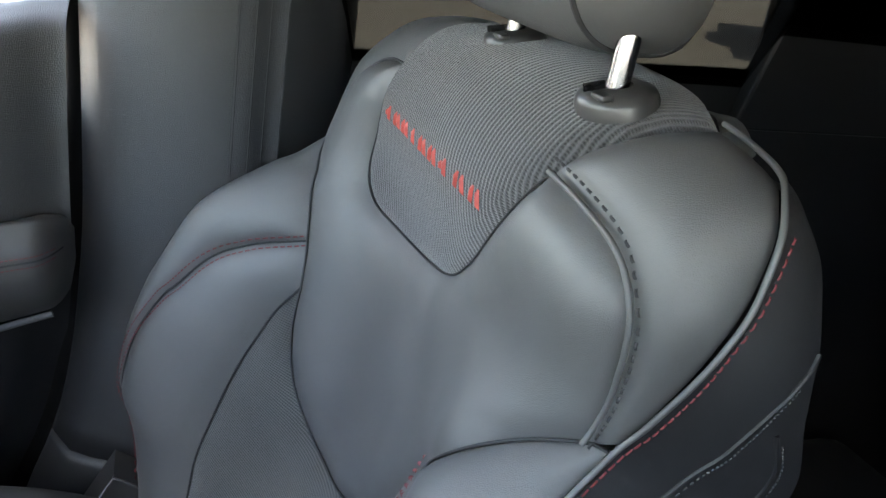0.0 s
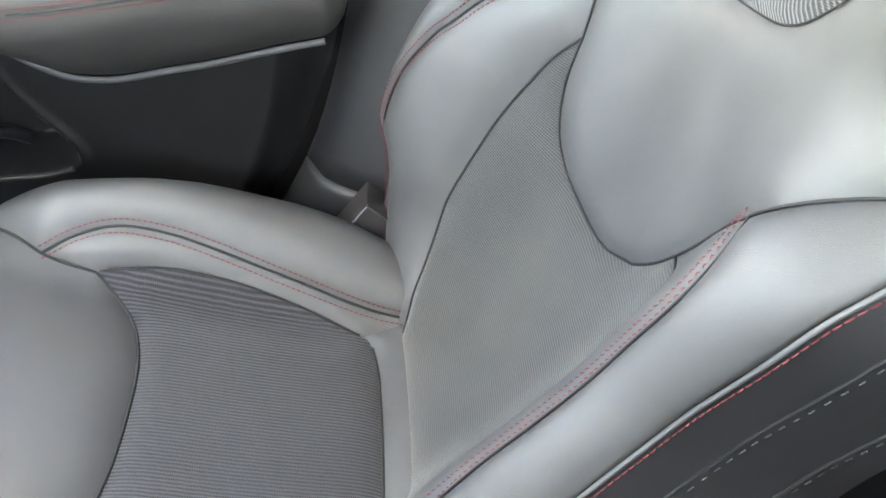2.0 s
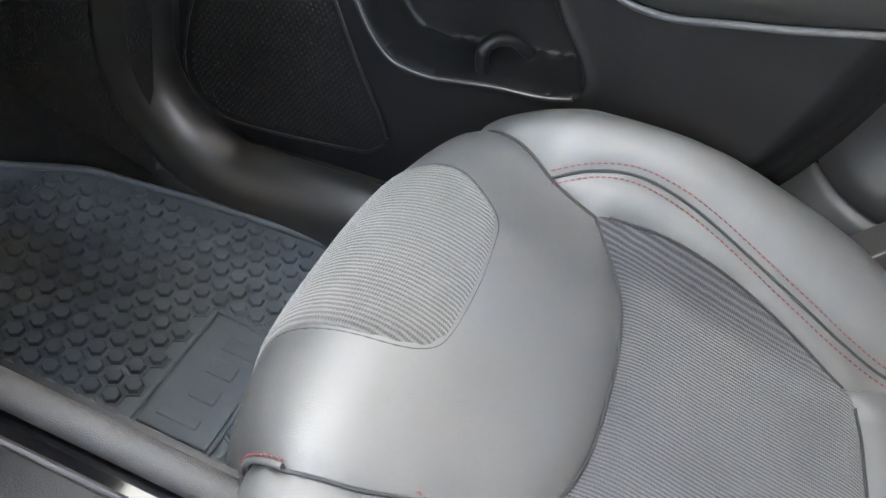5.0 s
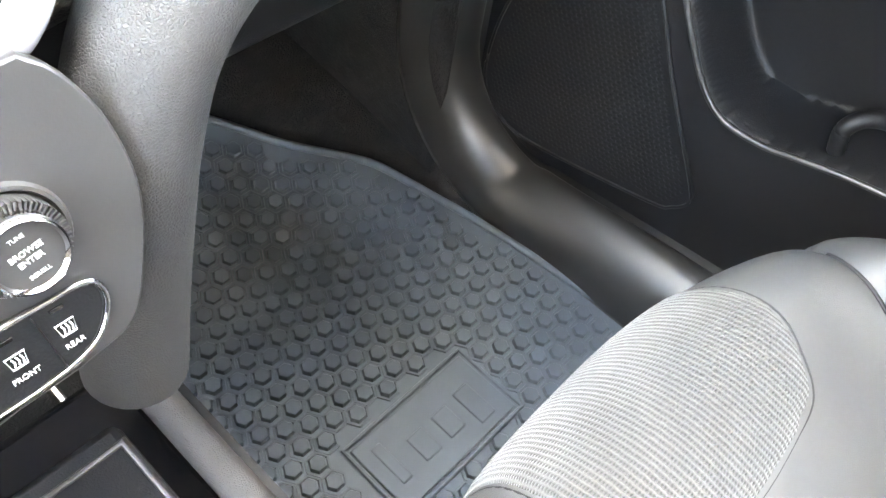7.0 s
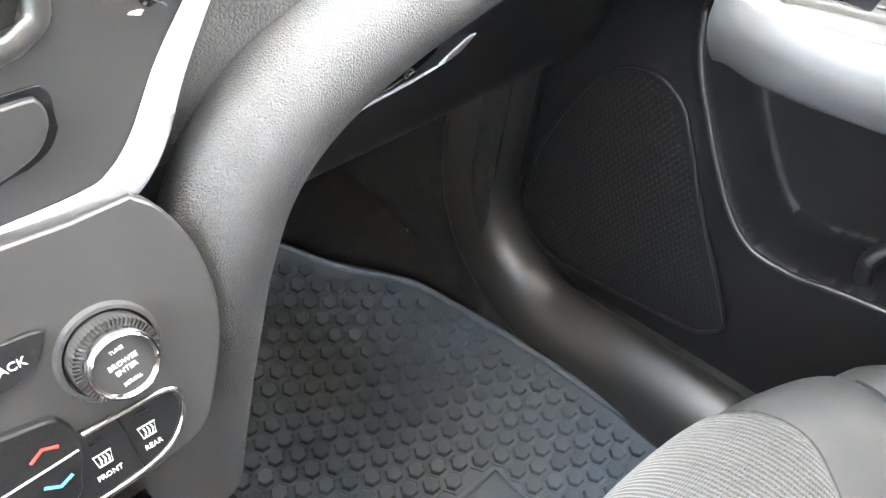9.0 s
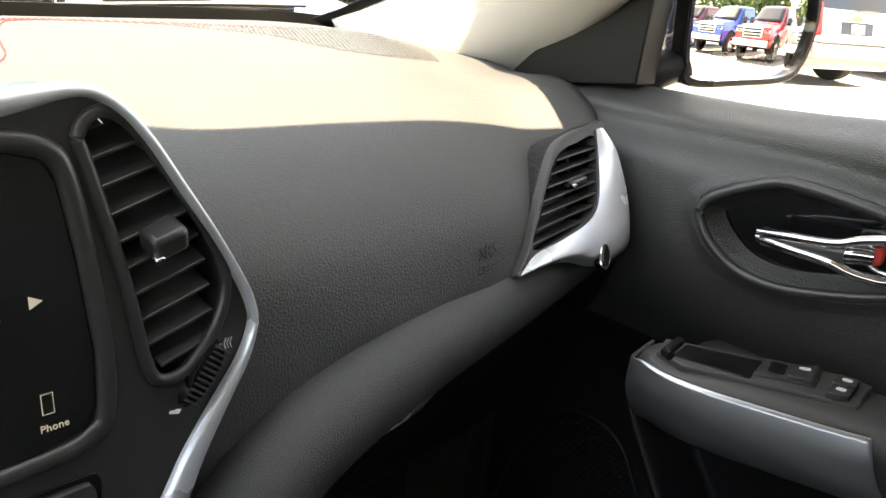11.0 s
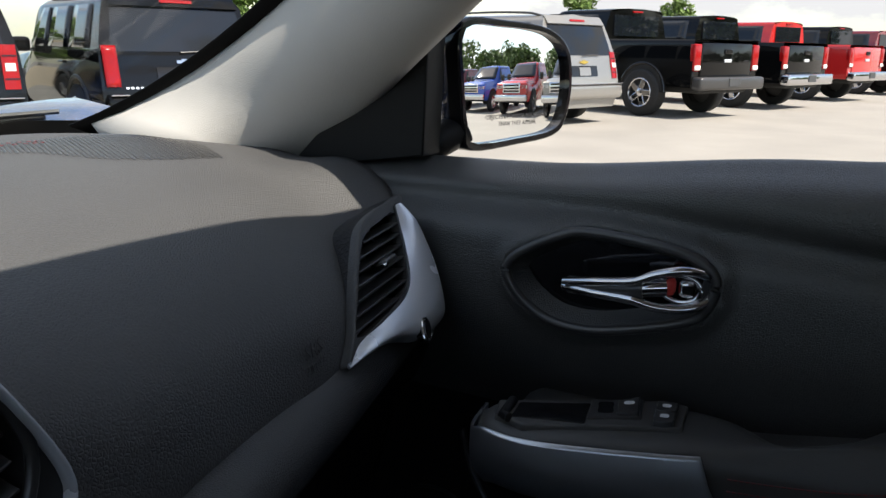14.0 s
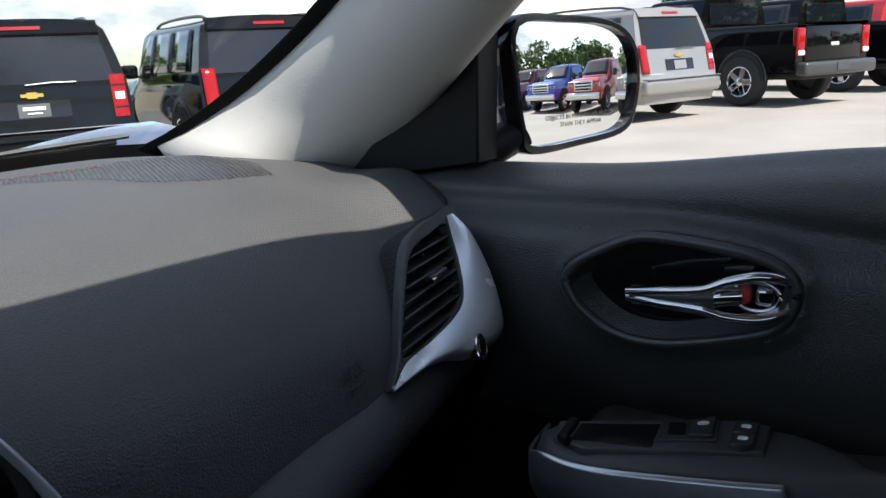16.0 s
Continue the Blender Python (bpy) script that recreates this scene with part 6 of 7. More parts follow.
part("webbing", sheet(belt_at, 6, 20, 0.0015), WEB, belt)
for u in (0.03, 0.36, 0.64, 0.97):
    part("woven_rib", tube([Vector(belt_at(u, v / 20)) + Vector((-0.0012, 0, 0)) for v in range(21)], 0.0006, 6), WEB, belt)
anchor = part("belt_anchor_cover", plate([(-0.110, 0.690), (-0.062, 0.772), (0.020, 0.715), (0.020, 0.640), (-0.030, 0.615)], Matrix(((0, 0, -1, 0.676), (-1, 0, 0, 0), (0, 1, 0, 0), (0, 0, 0, 1))), 0.05, 0.004), SATIN_PLASTIC, seat, "black plastic belt anchor cover")
part("cover_edge", tube([(0.674, 0.108, 0.692), (0.673, 0.062, 0.771), (0.674, 0.02, 0.745)], 0.0022, 8), SATIN_PLASTIC, anchor)
rear_door = part("rear_door_trim", sheet(lambda u, v: (0.79 - 0.03 * math.sin(3 * v), lerp(-0.19, -1.60, u), lerp(0.45, 1.265 + 0.04 * u, v)), 10, 10, 0.02), HARD_PLASTIC)
tagged(rear_door, "black rear door trim", "door trim", kind="structure")
c_pillar = part("c_pillar_trim", plate([(0.74, 1.20), (0.80, 1.42), (0.90, 1.62), (1.60, 1.62), (1.60, 1.20)], Matrix(((0, 0, -1, 0.76), (-1, 0, 0, 0), (0, 1, 0, 0), (0, 0, 0, 1))), 0.03, 0.01), HARD_PLASTIC)
tagged(c_pillar, "dark rear pillar trim", "pillar trim", kind="structure")
sail_foot = part("sail_foot", rbox((0.790, 1.01, 1.165), (0.090, 0.17, 0.055), 0.01), SAIL_BLACK)
tagged(sail_foot, "black trim at the foot of the windscreen pillar", "door trim", kind="structure")
for sx, nm in ((1, "window_1"), (-1, "window_2")):
    pane = part(nm, sheet(lambda u, v: (sx * lerp(0.80, 0.68, v), lerp(-0.10 if sx > 0 else -0.52, -1.60, u), lerp(1.20, 1.60, v)), 6, 4, 0.004), PRIVACY)
    tagged(pane, "dark privacy glass in the rear door", "window", kind="structure")
rear_seat = group("rear_seat", (0.2, -0.95, 0.5), "black leather rear bench seat", "seat")
part("bench_cushion", rbox((0.10, -0.80, 0.62), (1.20, 0.55, 0.20), 0.05, None, 4), SHADED_VINYL, rear_seat)
part("bench_backrest", rbox((0.10, -1.18, 0.95), (1.20, 0.18, 0.62), 0.05, Euler((radians(-20), 0, 0)).to_matrix(), 4), SHADED_VINYL, rear_seat)
ws = part("windscreen", sheet(lambda u, v: (lerp(-0.77, 0.77, u) * lerp(1.0, 0.88, v), lerp(1.42, 0.60, v) + 0.10 * (1 - (2 * u - 1) ** 2), lerp(1.20, 1.625, v)), 16, 12), WINDOW)
ws.visible_shadow = False
tagged(ws, "clear windscreen glass", "window", kind="structure")

frit = part("windscreen_frit", sheet(lambda u, v: (lerp(-0.80, 0.80, u), 1.40 + 0.10 * (1 - (2 * u - 1) ** 2) - 0.10 * step01(abs(2 * u - 1), 0.86, 1.0), lerp(1.175, 1.2015 + 0.012 * abs(2 * u - 1) ** 2, v)), 64, 2, 0.003), FRIT)
tagged(frit, "black band along the windscreen's foot", "window edge", kind="structure")


def dash_z(x, y):
    """Height of the dash top at a place."""
    u, n = (x + 0.75) / 1.485, len(smooth_dash) - 1
    line = [dash_pad(u, k / n) for k in range(n + 1)]
    for p, q in zip(line, line[1:]):
        if p[1] >= y >= q[1]:
            return lerp(p[2], q[2], (p[1] - y) / max(p[1] - q[1], 1e-6))
    return 1.2


LOOP = smooth_line([(a, b, 0) for a, b in ((0.080, 0.962), (0.145, 0.970), (0.163, 0.977), (0.177, 0.987), (0.192, 1.006), (0.206, 1.038), (0.218, 1.078), (0.240, 1.145), (0.266, 1.208), (0.284, 1.232), (0.310, 1.243), (0.340, 1.243), (0.43, 1.217), (0.555, 1.182))], 24)
for side in (-0.0075, 0.0075):
    rows, walked = [], 0.0
    for p, q in zip(LOOP, LOOP[1:]):
        d = (q - p)
        walked += d.length
        if walked < 0.0056:
            continue
        walked = 0.0
        d.normalize()
        x, y = p.x - d.y * side, p.y + d.x * side
        rows.append(rbox((x, y, dash_z(x, y) + 0.0067), (0.0038, 0.0010, 0.0010), 0.0, Euler((0, 0, math.atan2(d.y, d.x))).to_matrix()))
    part("stitch_row", merge(rows), RED_THREAD, dash, "row of red stitches on the dash top", kind="stuff")
part("dash_seam", tube([(p.x, p.y, dash_z(p.x, p.y) + 0.0060) for p in LOOP[::4]], 0.0011, 6), BLACK_THREAD, dash)
STRIP = [(0.40, 1.225), (0.49, 1.21), (0.60, 1.20), (0.69, 1.19), (0.655, 1.06), (0.615, 1.0), (0.56, 1.02), (0.517, 1.055), (0.497, 1.12), (0.455, 1.17)]
verts, faces = [], []
for i, y in enumerate(np.arange(0.99, 1.23, 0.0046)):
    for x in np.arange(0.39 + (0.0027 if i % 2 else 0.0), 0.70, 0.0054):
        if signed(x, y, STRIP) > 0.002:
            k, z = len(verts), dash_z(x, y) + 0.0070
            verts += [(x + 0.0019 * math.cos(a), y + 0.0019 * math.sin(a), z) for a in (q * math.pi / 3 for q in range(6))] + [(x, y, z - 0.0004)]
            faces += [(k + q, k + (q + 1) % 6, k + 6) for q in range(6)]
me = bpy.data.meshes.new("speaker_holes")
me.from_pydata(verts, [], faces)
part("speaker_holes", me, GLOSS_BLACK, dash, "perforated speaker strip", kind="stuff")
BAG = frame_at((0.465, 0.7935, 1.098), (1, 0.10, 0), (0, 0.18, 1))
for words, dy, size in (("SRS", 0.007, 0.017), ("AIRBAG", -0.006, 0.0085)):
    part("embossed_words", lettering(words, size, BAG @ Matrix.Translation((0, dy, -0.0002)), 0.0004), DASH_TOP, dash, "embossed airbag words")
edge = part("windscreen_edge", sheet(lambda u, v: pillar_at(0, v) + Vector((-0.030, 0.024, 0.016)) * (u - 0.10), 2, 22, 0.002), FRIT)
tagged(edge, "black band along the windscreen's side", "window edge", kind="structure")
skin = part("a_pillar_outer", sheet(lambda u, v: pillar_at(0, v).lerp(pillar_at(1, v) + Vector((0.05, -0.02, 0.02)), u) + Vector((0.012, 0.022, 0.014)) + Vector((0.03, 0.02, 0.02)) * math.sin(math.pi * u), 10, 16, 0.01), BLUE_PAINT)
tagged(skin, "glossy blue outer skin of the windscreen pillar", "car body", kind="structure")
for sx, nm in ((1, "roof_rail_right"), (-1, "roof_rail_left")):
    rail = part(nm, sheet(lambda u, v: (sx * lerp(0.63, 0.78, u), lerp(0.68, -1.62, v), lerp(1.63, 1.56, u ** 1.5)), 6, 16, 0.02), BLUE_PAINT)
    tagged(rail, "blue roof edge over the doors", "car body", kind="structure")

# ---------------------------------------------------------------- outside: a lot that falls away gently ahead of the car
LOT = Matrix.Rotation(radians(-0.95), 4, "X")
BLACK_PAINT = surface("black_car_paint", (0.003, 0.0032, 0.0035), 0.05, coat=0.0, specular=0.30, spots=0.05, spots_size=0.4)
SILVER_PAINT = surface("silver_car_paint", (0.27, 0.258, 0.24), 0.32, metal=0.5, coat=0.8, spots=0.03, spots_size=0.4)
RED_PAINT = surface("red_car_paint", (0.42, 0.012, 0.012), 0.25, coat=1.0, spots=0.03, spots_size=0.4)
BRIGHT_BLUE = surface("bright_blue_car_paint", (0.012, 0.07, 0.42), 0.25, coat=1.0, spots=0.03, spots_size=0.4)
MAROON = surface("maroon_car_paint", (0.16, 0.012, 0.02), 0.25, coat=1.0, spots=0.03, spots_size=0.4)
TINTED = surface("tinted_car_glass", (0.006, 0.008, 0.011), 0.02, coat=0.0, specular=0.5, spots=0.1, spots_size=0.5)
LAMP_RED = surface("red_lamp_lens", (0.26, 0.004, 0.005), 0.12, coat=0.2, specular=0.3, spots=0.12, spots_size=0.03)
LAMP_CLEAR = surface("clear_lamp_lens", (0.70, 0.66, 0.62), 0.08, coat=1.0, spots=0.1, spots_size=0.03)
TYRE = surface("tyre_rubber", (0.018, 0.018, 0.018), 0.8, grain=0.4, grain_size=0.01, spots=0.2, spots_size=0.05)
GOLD = surface("gold_badge", (0.65, 0.42, 0.08), 0.25, metal=0.8, spots=0.03, spots_size=0.02)
PLATE_GREY = surface("grey_plate", (0.05, 0.052, 0.055), 0.5, spots=0.08, spots_size=0.05)
GRASS = surface("mown_grass", (0.10, 0.15, 0.035), 0.95, grain=1.0, grain_size=0.04, spots=0.3, spots_size=0.8)
BARK = surface("tree_bark", (0.10, 0.075, 0.055), 0.9, grain=0.8, grain_size=0.03, spots=0.3, spots_size=0.2)
LEAF = surface("summer_leaves", (0.10, 0.16, 0.035), 0.7, spots=0.55, spots_size=0.7)
LEAF_DARK = surface("dark_woodland_leaves", (0.075, 0.12, 0.03), 0.7, spots=0.6, spots_size=1.5)
WALL_TAN = surface("tan_block_wall", (0.42, 0.36, 0.28), 0.9, grain=0.4, grain_size=0.05, spots=0.12, spots_size=0.8)

ground = part("ground", sheet(lambda u, v: LOT @ Vector((lerp(-450, 450, u), lerp(-450, 450, v), 0)), 60, 60, 0.1), CONCRETE, smooth=False)
tagged(ground, "pale sunlit concrete car lot with faint stains", "ground", kind="structure")


def far(x, y, z):
    return LOT @ Vector((x, y, z))


SUV_W = [(0.30, 0.88), (0.55, 0.985), (0.90, 1.0), (1.16, 0.985), (1.28, 0.965), (1.68, 0.865), (1.79, 0.80), (1.865, 0.60), (1.885, 0.0)]


def width_at(z, table=SUV_W):
    return spline(table, z)[0]


def wheel(parent, m, r=0.40, w=0.26, spokes=5, rim_mat=None):
    """Tyre, dished rim and spokes, axle along the local x, outer face towards +x."""
    turn = m @ Matrix.Rotation(radians(90), 4, "Y")
    ty = part("tyre", lathe([(r * 0.60, -w / 2), (r * 0.90, -w / 2), (r * 0.985, -w * 0.40), (r, -w * 0.2), (r, w * 0.2), (r * 0.985, w * 0.40), (r * 0.90, w / 2), (r * 0.64, w / 2), (r * 0.60, w * 0.42)], turn, 36), TYRE, parent)
    part("rim", lathe([(r * 0.64, w * 0.44), (r * 0.60, w * 0.46), (r * 0.56, w * 0.36), (r * 0.55, 0.0), (0.0, -0.02)], turn, 36), SATIN_PLASTIC, ty)
    part("rim_lip", tube([turn @ Vector((r * 0.60 * math.cos(q * math.pi / 14), r * 0.60 * math.sin(q * math.pi / 14), w * 0.45)) for q in range(28)], r * 0.035, 6, True), rim_mat or CHROME, ty)
    for i in range(spokes):
        a = 2 * math.pi * i / spokes + 0.3
        part("spoke", rbox(turn @ Vector((r * 0.33 * math.cos(a), r * 0.33 * math.sin(a), w * 0.36)), (r * 0.50, r * 0.26, 0.04), 0.012, turn.to_3x3() @ Euler((0, 0, a)).to_matrix()), rim_mat or CHROME, ty)
    part("hub_cap", lathe([(0.0, 0.02), (r * 0.17, 0.015), (r * 0.20, 0.0), (r * 0.20, -0.03)], turn @ Matrix.Translation((0, 0, w * 0.38)), 20), rim_mat or CHROME, ty)


def suv(name, at, heading, paint, label, badge=GOLD, rear_plate=PLATE_GREY, ym=0.0, bars=True):
    """A large square-backed estate car; at: middle of its rear bumper on the lot, heading clockwise from straight ahead."""
    base = far(at[0], at[1], 0)
    M = Matrix.Translation(base) @ LOT.to_3x3().to_4x4() @ Matrix.Rotation(radians(-heading), 4, "Z")
    car = group(name, base, label, "car", "cars parked in the row ahead")
    L = 5.1

    def shear(z):
        return 0.04 + 0.10 * step01(z, 0.6, 1.15) + 0.24 * max(0.0, (z - 1.15) / 0.70) ** 1.1 - 0.02 * math.exp(-((z - 0.95) / 0.2) ** 2)
    ring = smooth_line([(w, z, 0) for z, w in SUV_W], 4)

    def top_at(y):
        return spline([(0, 1.885), (2.6, 1.885), (3.05, 1.84), (3.75, 1.22), (4.2, 1.17), (4.9, 1.10), (5.1, 0.95)], y)[0]

    def body(u, v):
        a = u * 2 - 1
        k = (1 - abs(a)) * (len(ring) - 1)
        p = ring[min(int(k + 0.5), len(ring) - 1)]
        y = L * v
        t = top_at(y)
        z = p.y if t > 1.87 else 0.30 + (p.y - 0.30) * (t - 0.30) / 1.585
        x = math.copysign(p.x if abs(a) > 1e-6 else 0, a) if abs(a) > 1e-6 else 0.0
        nose = 1 - 0.10 * step01(v, 0.88, 1.0)
        return M @ Vector((x * nose, y * (L - shear(z)) / L + shear(z), z))
    part("body", sheet(body, 2 * (len(ring) - 1), 44), paint, car)
    part("tailgate", sheet(lambda u, v: M @ Vector(((u * 2 - 1) * width_at(0.30 + 1.585 * v), shear(0.30 + 1.585 * v) - 0.035 * (1 - (2 * u - 1) ** 2) * 1.0, 0.30 + 1.585 * v)), 16, 30), paint, car)

    def tail(u, v, h=0.0):
        return M @ Vector((u, shear(v) - 0.035 * (1 - (u / max(0.2, width_at(v))) ** 2) - h, v))
    part("rear_window", sheet(lambda u, v: tail((u * 2 - 1) * lerp(0.86, 0.77, v), lerp(1.20, 1.70, v), 0.008), 12, 8, 0.006), TINTED, car, "dark tinted rear window")
    part("spoiler", sheet(lambda u, v: tail((u * 2 - 1) * 0.78, lerp(1.72, 1.86, v), lerp(0.05, 0.0, v)), 10, 4, 0.03), paint, car)
    part("brake_light", sheet(lambda u, v: tail((u * 2 - 1) * 0.20, lerp(1.765, 1.80, v), 0.045), 6, 2, 0.01), LAMP_RED, car, "red high brake light")
    for s in (-1, 1):
        part("tail_lamp", sheet(lambda u, v: tail(s * lerp(0.80, 0.955, u), lerp(0.80, 1.26, v), 0.014 + 0.01 * math.sin(math.pi * u)), 4, 8, 0.02), LAMP_RED, car, "tall red tail lamp")
        part("lamp_insert", sheet(lambda u, v: tail(s * lerp(0.83, 0.93, u), lerp(0.99, 1.07, v), 0.030), 3, 3, 0.008), LAMP_CLEAR, car)
        for v0 in (0.90, 1.14):
            part("lamp_bar", sheet(lambda u, v: tail(s * lerp(0.81, 0.95, u), lerp(v0, v0 + 0.014, v), 0.029), 3, 1, 0.006), GLOSS_BLACK, car)
        part("roof_rail", tube([M @ Vector((s * 0.70, y, 1.845 + 0.07 * math.sin(math.pi * min(1, max(0, (y - 0.5) / 2.4))) ** 0.35)) for y in np.linspace(0.5, 2.9, 12)], 0.02, 8), SATIN_PLASTIC, car)
        for y0, y1 in ((0.50, 1.29), (1.33, 2.24), (2.29, 3.18)):
            part("side_window", sheet(lambda u, v: M @ Vector((s * (width_at(lerp(1.23, 1.73, v)) + 0.006), lerp(y0 + 0.10 * v, y1 - (0.42 * v if y1 > 3 else 0.02 * v), u), lerp(1.23, 1.73, v))), 4, 4, 0.008), TINTED, car, "dark tinted side window")
        mir = part("door_mirror", rbox(M @ Vector((s * 1.12, 3.15, 1.25)), (0.24, 0.12, 0.20), 0.05, M.to_3x3()), paint, car)
        part("mirror_stalk", rbox(M @ Vector((s * 1.0, 3.15, 1.18)), (0.10, 0.06, 0.05), 0.01, M.to_3x3()), SATIN_PLASTIC, mir)
        for yw in (1.05, 4.15):
            wheel(car, M @ Matrix.Translation((s * 0.90, yw, 0.40)) @ (Matrix.Rotation(radians(180), 4, "Z") if s < 0 else Matrix()), 0.40, 0.27)
            part("wheel_arch", tube([M @ Vector((s * 0.99, yw + 0.47 * math.cos(a), 0.42 + 0.47 * math.sin(a))) for a in np.linspace(0, math.pi, 14)], 0.03, 8), SATIN_PLASTIC, car)
        part("door_handle", rbox(M @ Vector((s * 1.01, 1.6, 1.05)), (0.03, 0.20, 0.03), 0.008, M.to_3x3()), paint, car)
    bump = part("rear_bumper", rbox(M @ Vector((0, 0.02, 0.58)), (1.96, 0.22, 0.26), 0.06, M.to_3x3(), 3), paint, car)
    part("bumper_line", rbox(M @ Vector((0, 0.0, 0.715)), (1.90, 0.22, 0.012), 0.003, M.to_3x3()), CHROME, bump)
    part("plate_recess", sheet(lambda u, v: tail((u * 2 - 1) * 0.36, lerp(0.84, 1.02, v), 0.010), 4, 3, 0.006), GLOSS_BLACK, car)
    pl = part("number_plate", sheet(lambda u, v: tail((u * 2 - 1) * 0.155, lerp(0.855, 0.995, v), 0.018), 2, 2, 0.006), rear_plate, car, "grey dealer plate")
    if bars:
        part("plate_bar", sheet(lambda u, v: tail(lerp(-0.11, 0.11, u), lerp(0.93, 0.965, v), 0.027), 2, 1, 0.002), WHITE_PRINT, pl)
        part("plate_bar", sheet(lambda u, v: tail(lerp(-0.07, 0.07, u), lerp(0.89, 0.905, v), 0.027), 2, 1, 0.002), WHITE_PRINT, pl)
    part("badge", merge([sheet(lambda u, v: tail(lerp(-0.11, 0.11, u), lerp(1.065, 1.10, v), 0.020), 2, 1, 0.006), sheet(lambda u, v: tail(lerp(-0.05, 0.05, u), lerp(1.05, 1.115, v), 0.021), 2, 1, 0.006)]), badge, car, "plain cross-shaped badge")
    for i in range(5):
        part("name_bar", sheet(lambda u, v: tail(-0.74 + i * 0.055 + 0.035 * u, lerp(0.775, 0.80, v), 0.012), 1, 1, 0.004), SILVER, car)
    part("wiper", tube([tail(-0.05, 1.19, 0.03), tail(0.2, 1.205, 0.03), tail(0.45, 1.20, 0.03)], 0.010, 6), SATIN_PLASTIC, car)
    return car


def pickup(name, at, heading, paint, label, front=False, group_name="cars parked in the row ahead", bumper=None):
    """A crew-cab pickup; at: the middle of its rear bumper on the lot."""
    base = far(at[0], at[1], 0)
    M = Matrix.Translation(base) @ LOT.to_3x3().to_4x4() @ Matrix.Rotation(radians(-heading), 4, "Z")
    M = M @ Matrix.Diagonal((1.06, 1.12, 1.12, 1)) if not front else M
    car = group(name, base, label, "pickup truck", group_name)
    bumper = bumper or CHROME
    part("bed", sheet(lambda u, v: M @ Vector((math.copysign(1.0, u - 0.5) * spline([(0, 1.0), (0.1, 1.01), (0.5, 1.0), (0.85, 0.985), (1.0, 0.95)], 1 - abs(u * 2 - 1))[0] if abs(u - 0.5) > 0.02 else 0.0, lerp(0.10, 2.15, v), 0.55 + 0.80 * min(1.0, (1 - abs(u * 2 - 1)) * 1.10))), 24, 10), paint, car)
    part("tailgate", rbox(M @ Vector((0, 0.10, 0.97)), (1.56, 0.06, 0.66), 0.03, M.to_3x3(), 3), paint, car, "flat tailgate with a black handle")
    part("tailgate_handle", rbox(M @ Vector((0, 0.06, 1.16)), (0.22, 0.03, 0.09), 0.015, M.to_3x3()), GLOSS_BLACK, car)
    part("badge", rbox(M @ Vector((0, 0.06, 1.0)), (0.22, 0.02, 0.06), 0.01, M.to_3x3()), SILVER, car)
    for s in (-1, 1):
        part("tail_lamp", rbox(M @ Vector((s * 0.90, 0.12, 1.05)), (0.20, 0.12, 0.46), 0.03, M.to_3x3(), 3), LAMP_RED, car, "tall red tail lamp")
        part("lamp_insert", rbox(M @ Vector((s * 0.90, 0.10, 0.88)), (0.17, 0.11, 0.09), 0.02, M.to_3x3()), LAMP_CLEAR, car)
        part("bed_post", rbox(M @ Vector((s * 0.90, 0.14, 0.72)), (0.20, 0.10, 0.24), 0.02, M.to_3x3()), paint, car)
        for yw in (1.15, 4.85):
            wheel(car, M @ Matrix.Translation((s * 0.93, yw, 0.42)) @ (Matrix.Rotation(radians(180), 4, "Z") if s < 0 else Matrix()), 0.42, 0.28)
            part("wheel_arch", tube([M @ Vector((s * 1.0, yw + 0.50 * math.cos(a), 0.44 + 0.50 * math.sin(a))) for a in np.linspace(0, math.pi, 14)], 0.035, 8), GLOSS_BLACK, car)
            part("arch_liner", plate([(0.47 * math.cos(a), 0.47 * math.sin(a)) for a in np.linspace(0, math.pi, 14)], M @ frame_at((s * 1.012, yw, 0.44), (0, s, 0), (0, 0, 1)), 0.02), TYRE, car)
        part("cab_window", sheet(lambda u, v: M @ Vector((s * (lerp(0.965, 0.80, v) + 0.012), lerp(2.40 + 0.05 * v, 3.95 - 0.38 * v, u), lerp(1.36, 1.80, v))), 6, 4, 0.01), TINTED, car, "dark side windows")
        mir = part("door_mirror", rbox(M @ Vector((s * 1.16, 3.85, 1.38)), (0.24, 0.10, 0.26), 0.05, M.to_3x3()), GLOSS_BLACK, car)
        part("mirror_stalk", rbox(M @ Vector((s * 1.02, 3.85, 1.30)), (0.14, 0.05, 0.05), 0.01, M.to_3x3()), SATIN_PLASTIC, mir)

    def cab(u, v):
        a = 1 - abs(u * 2 - 1)
        z0, w0 = spline([(0, 0.50, 0.96), (0.2, 0.85, 1.0), (0.4, 1.30, 0.98), (0.75, 1.80, 0.81), (0.88, 1.90, 0.70), (1.0, 1.925, 0.0)], a)
        y = lerp(2.18, 5.80, v)
        t = spline([(2.18, 1.925), (3.3, 1.925), (3.55, 1.89), (4.25, 1.36), (4.6, 1.30), (5.5, 1.25), (5.8, 1.12)], y)[0]
        z = z0 if t > 1.92 else 0.50 + (z0 - 0.50) * (t - 0.50) / 1.425
        return M @ Vector((math.copysign(w0, u - 0.5) if a < 0.999 else 0, y, z))
    part("cab", sheet(cab, 40, 36), paint, car)
    part("cab_rear", sheet(lambda u, v: M @ Vector(((u * 2 - 1) * spline([(0.5, 0.96), (0.85, 1.0), (1.30, 0.98), (1.80, 0.81), (1.90, 0.70), (1.925, 0.3)], lerp(0.5, 1.925, v))[0], 2.18, lerp(0.5, 1.925, v))), 8, 16), paint, car)
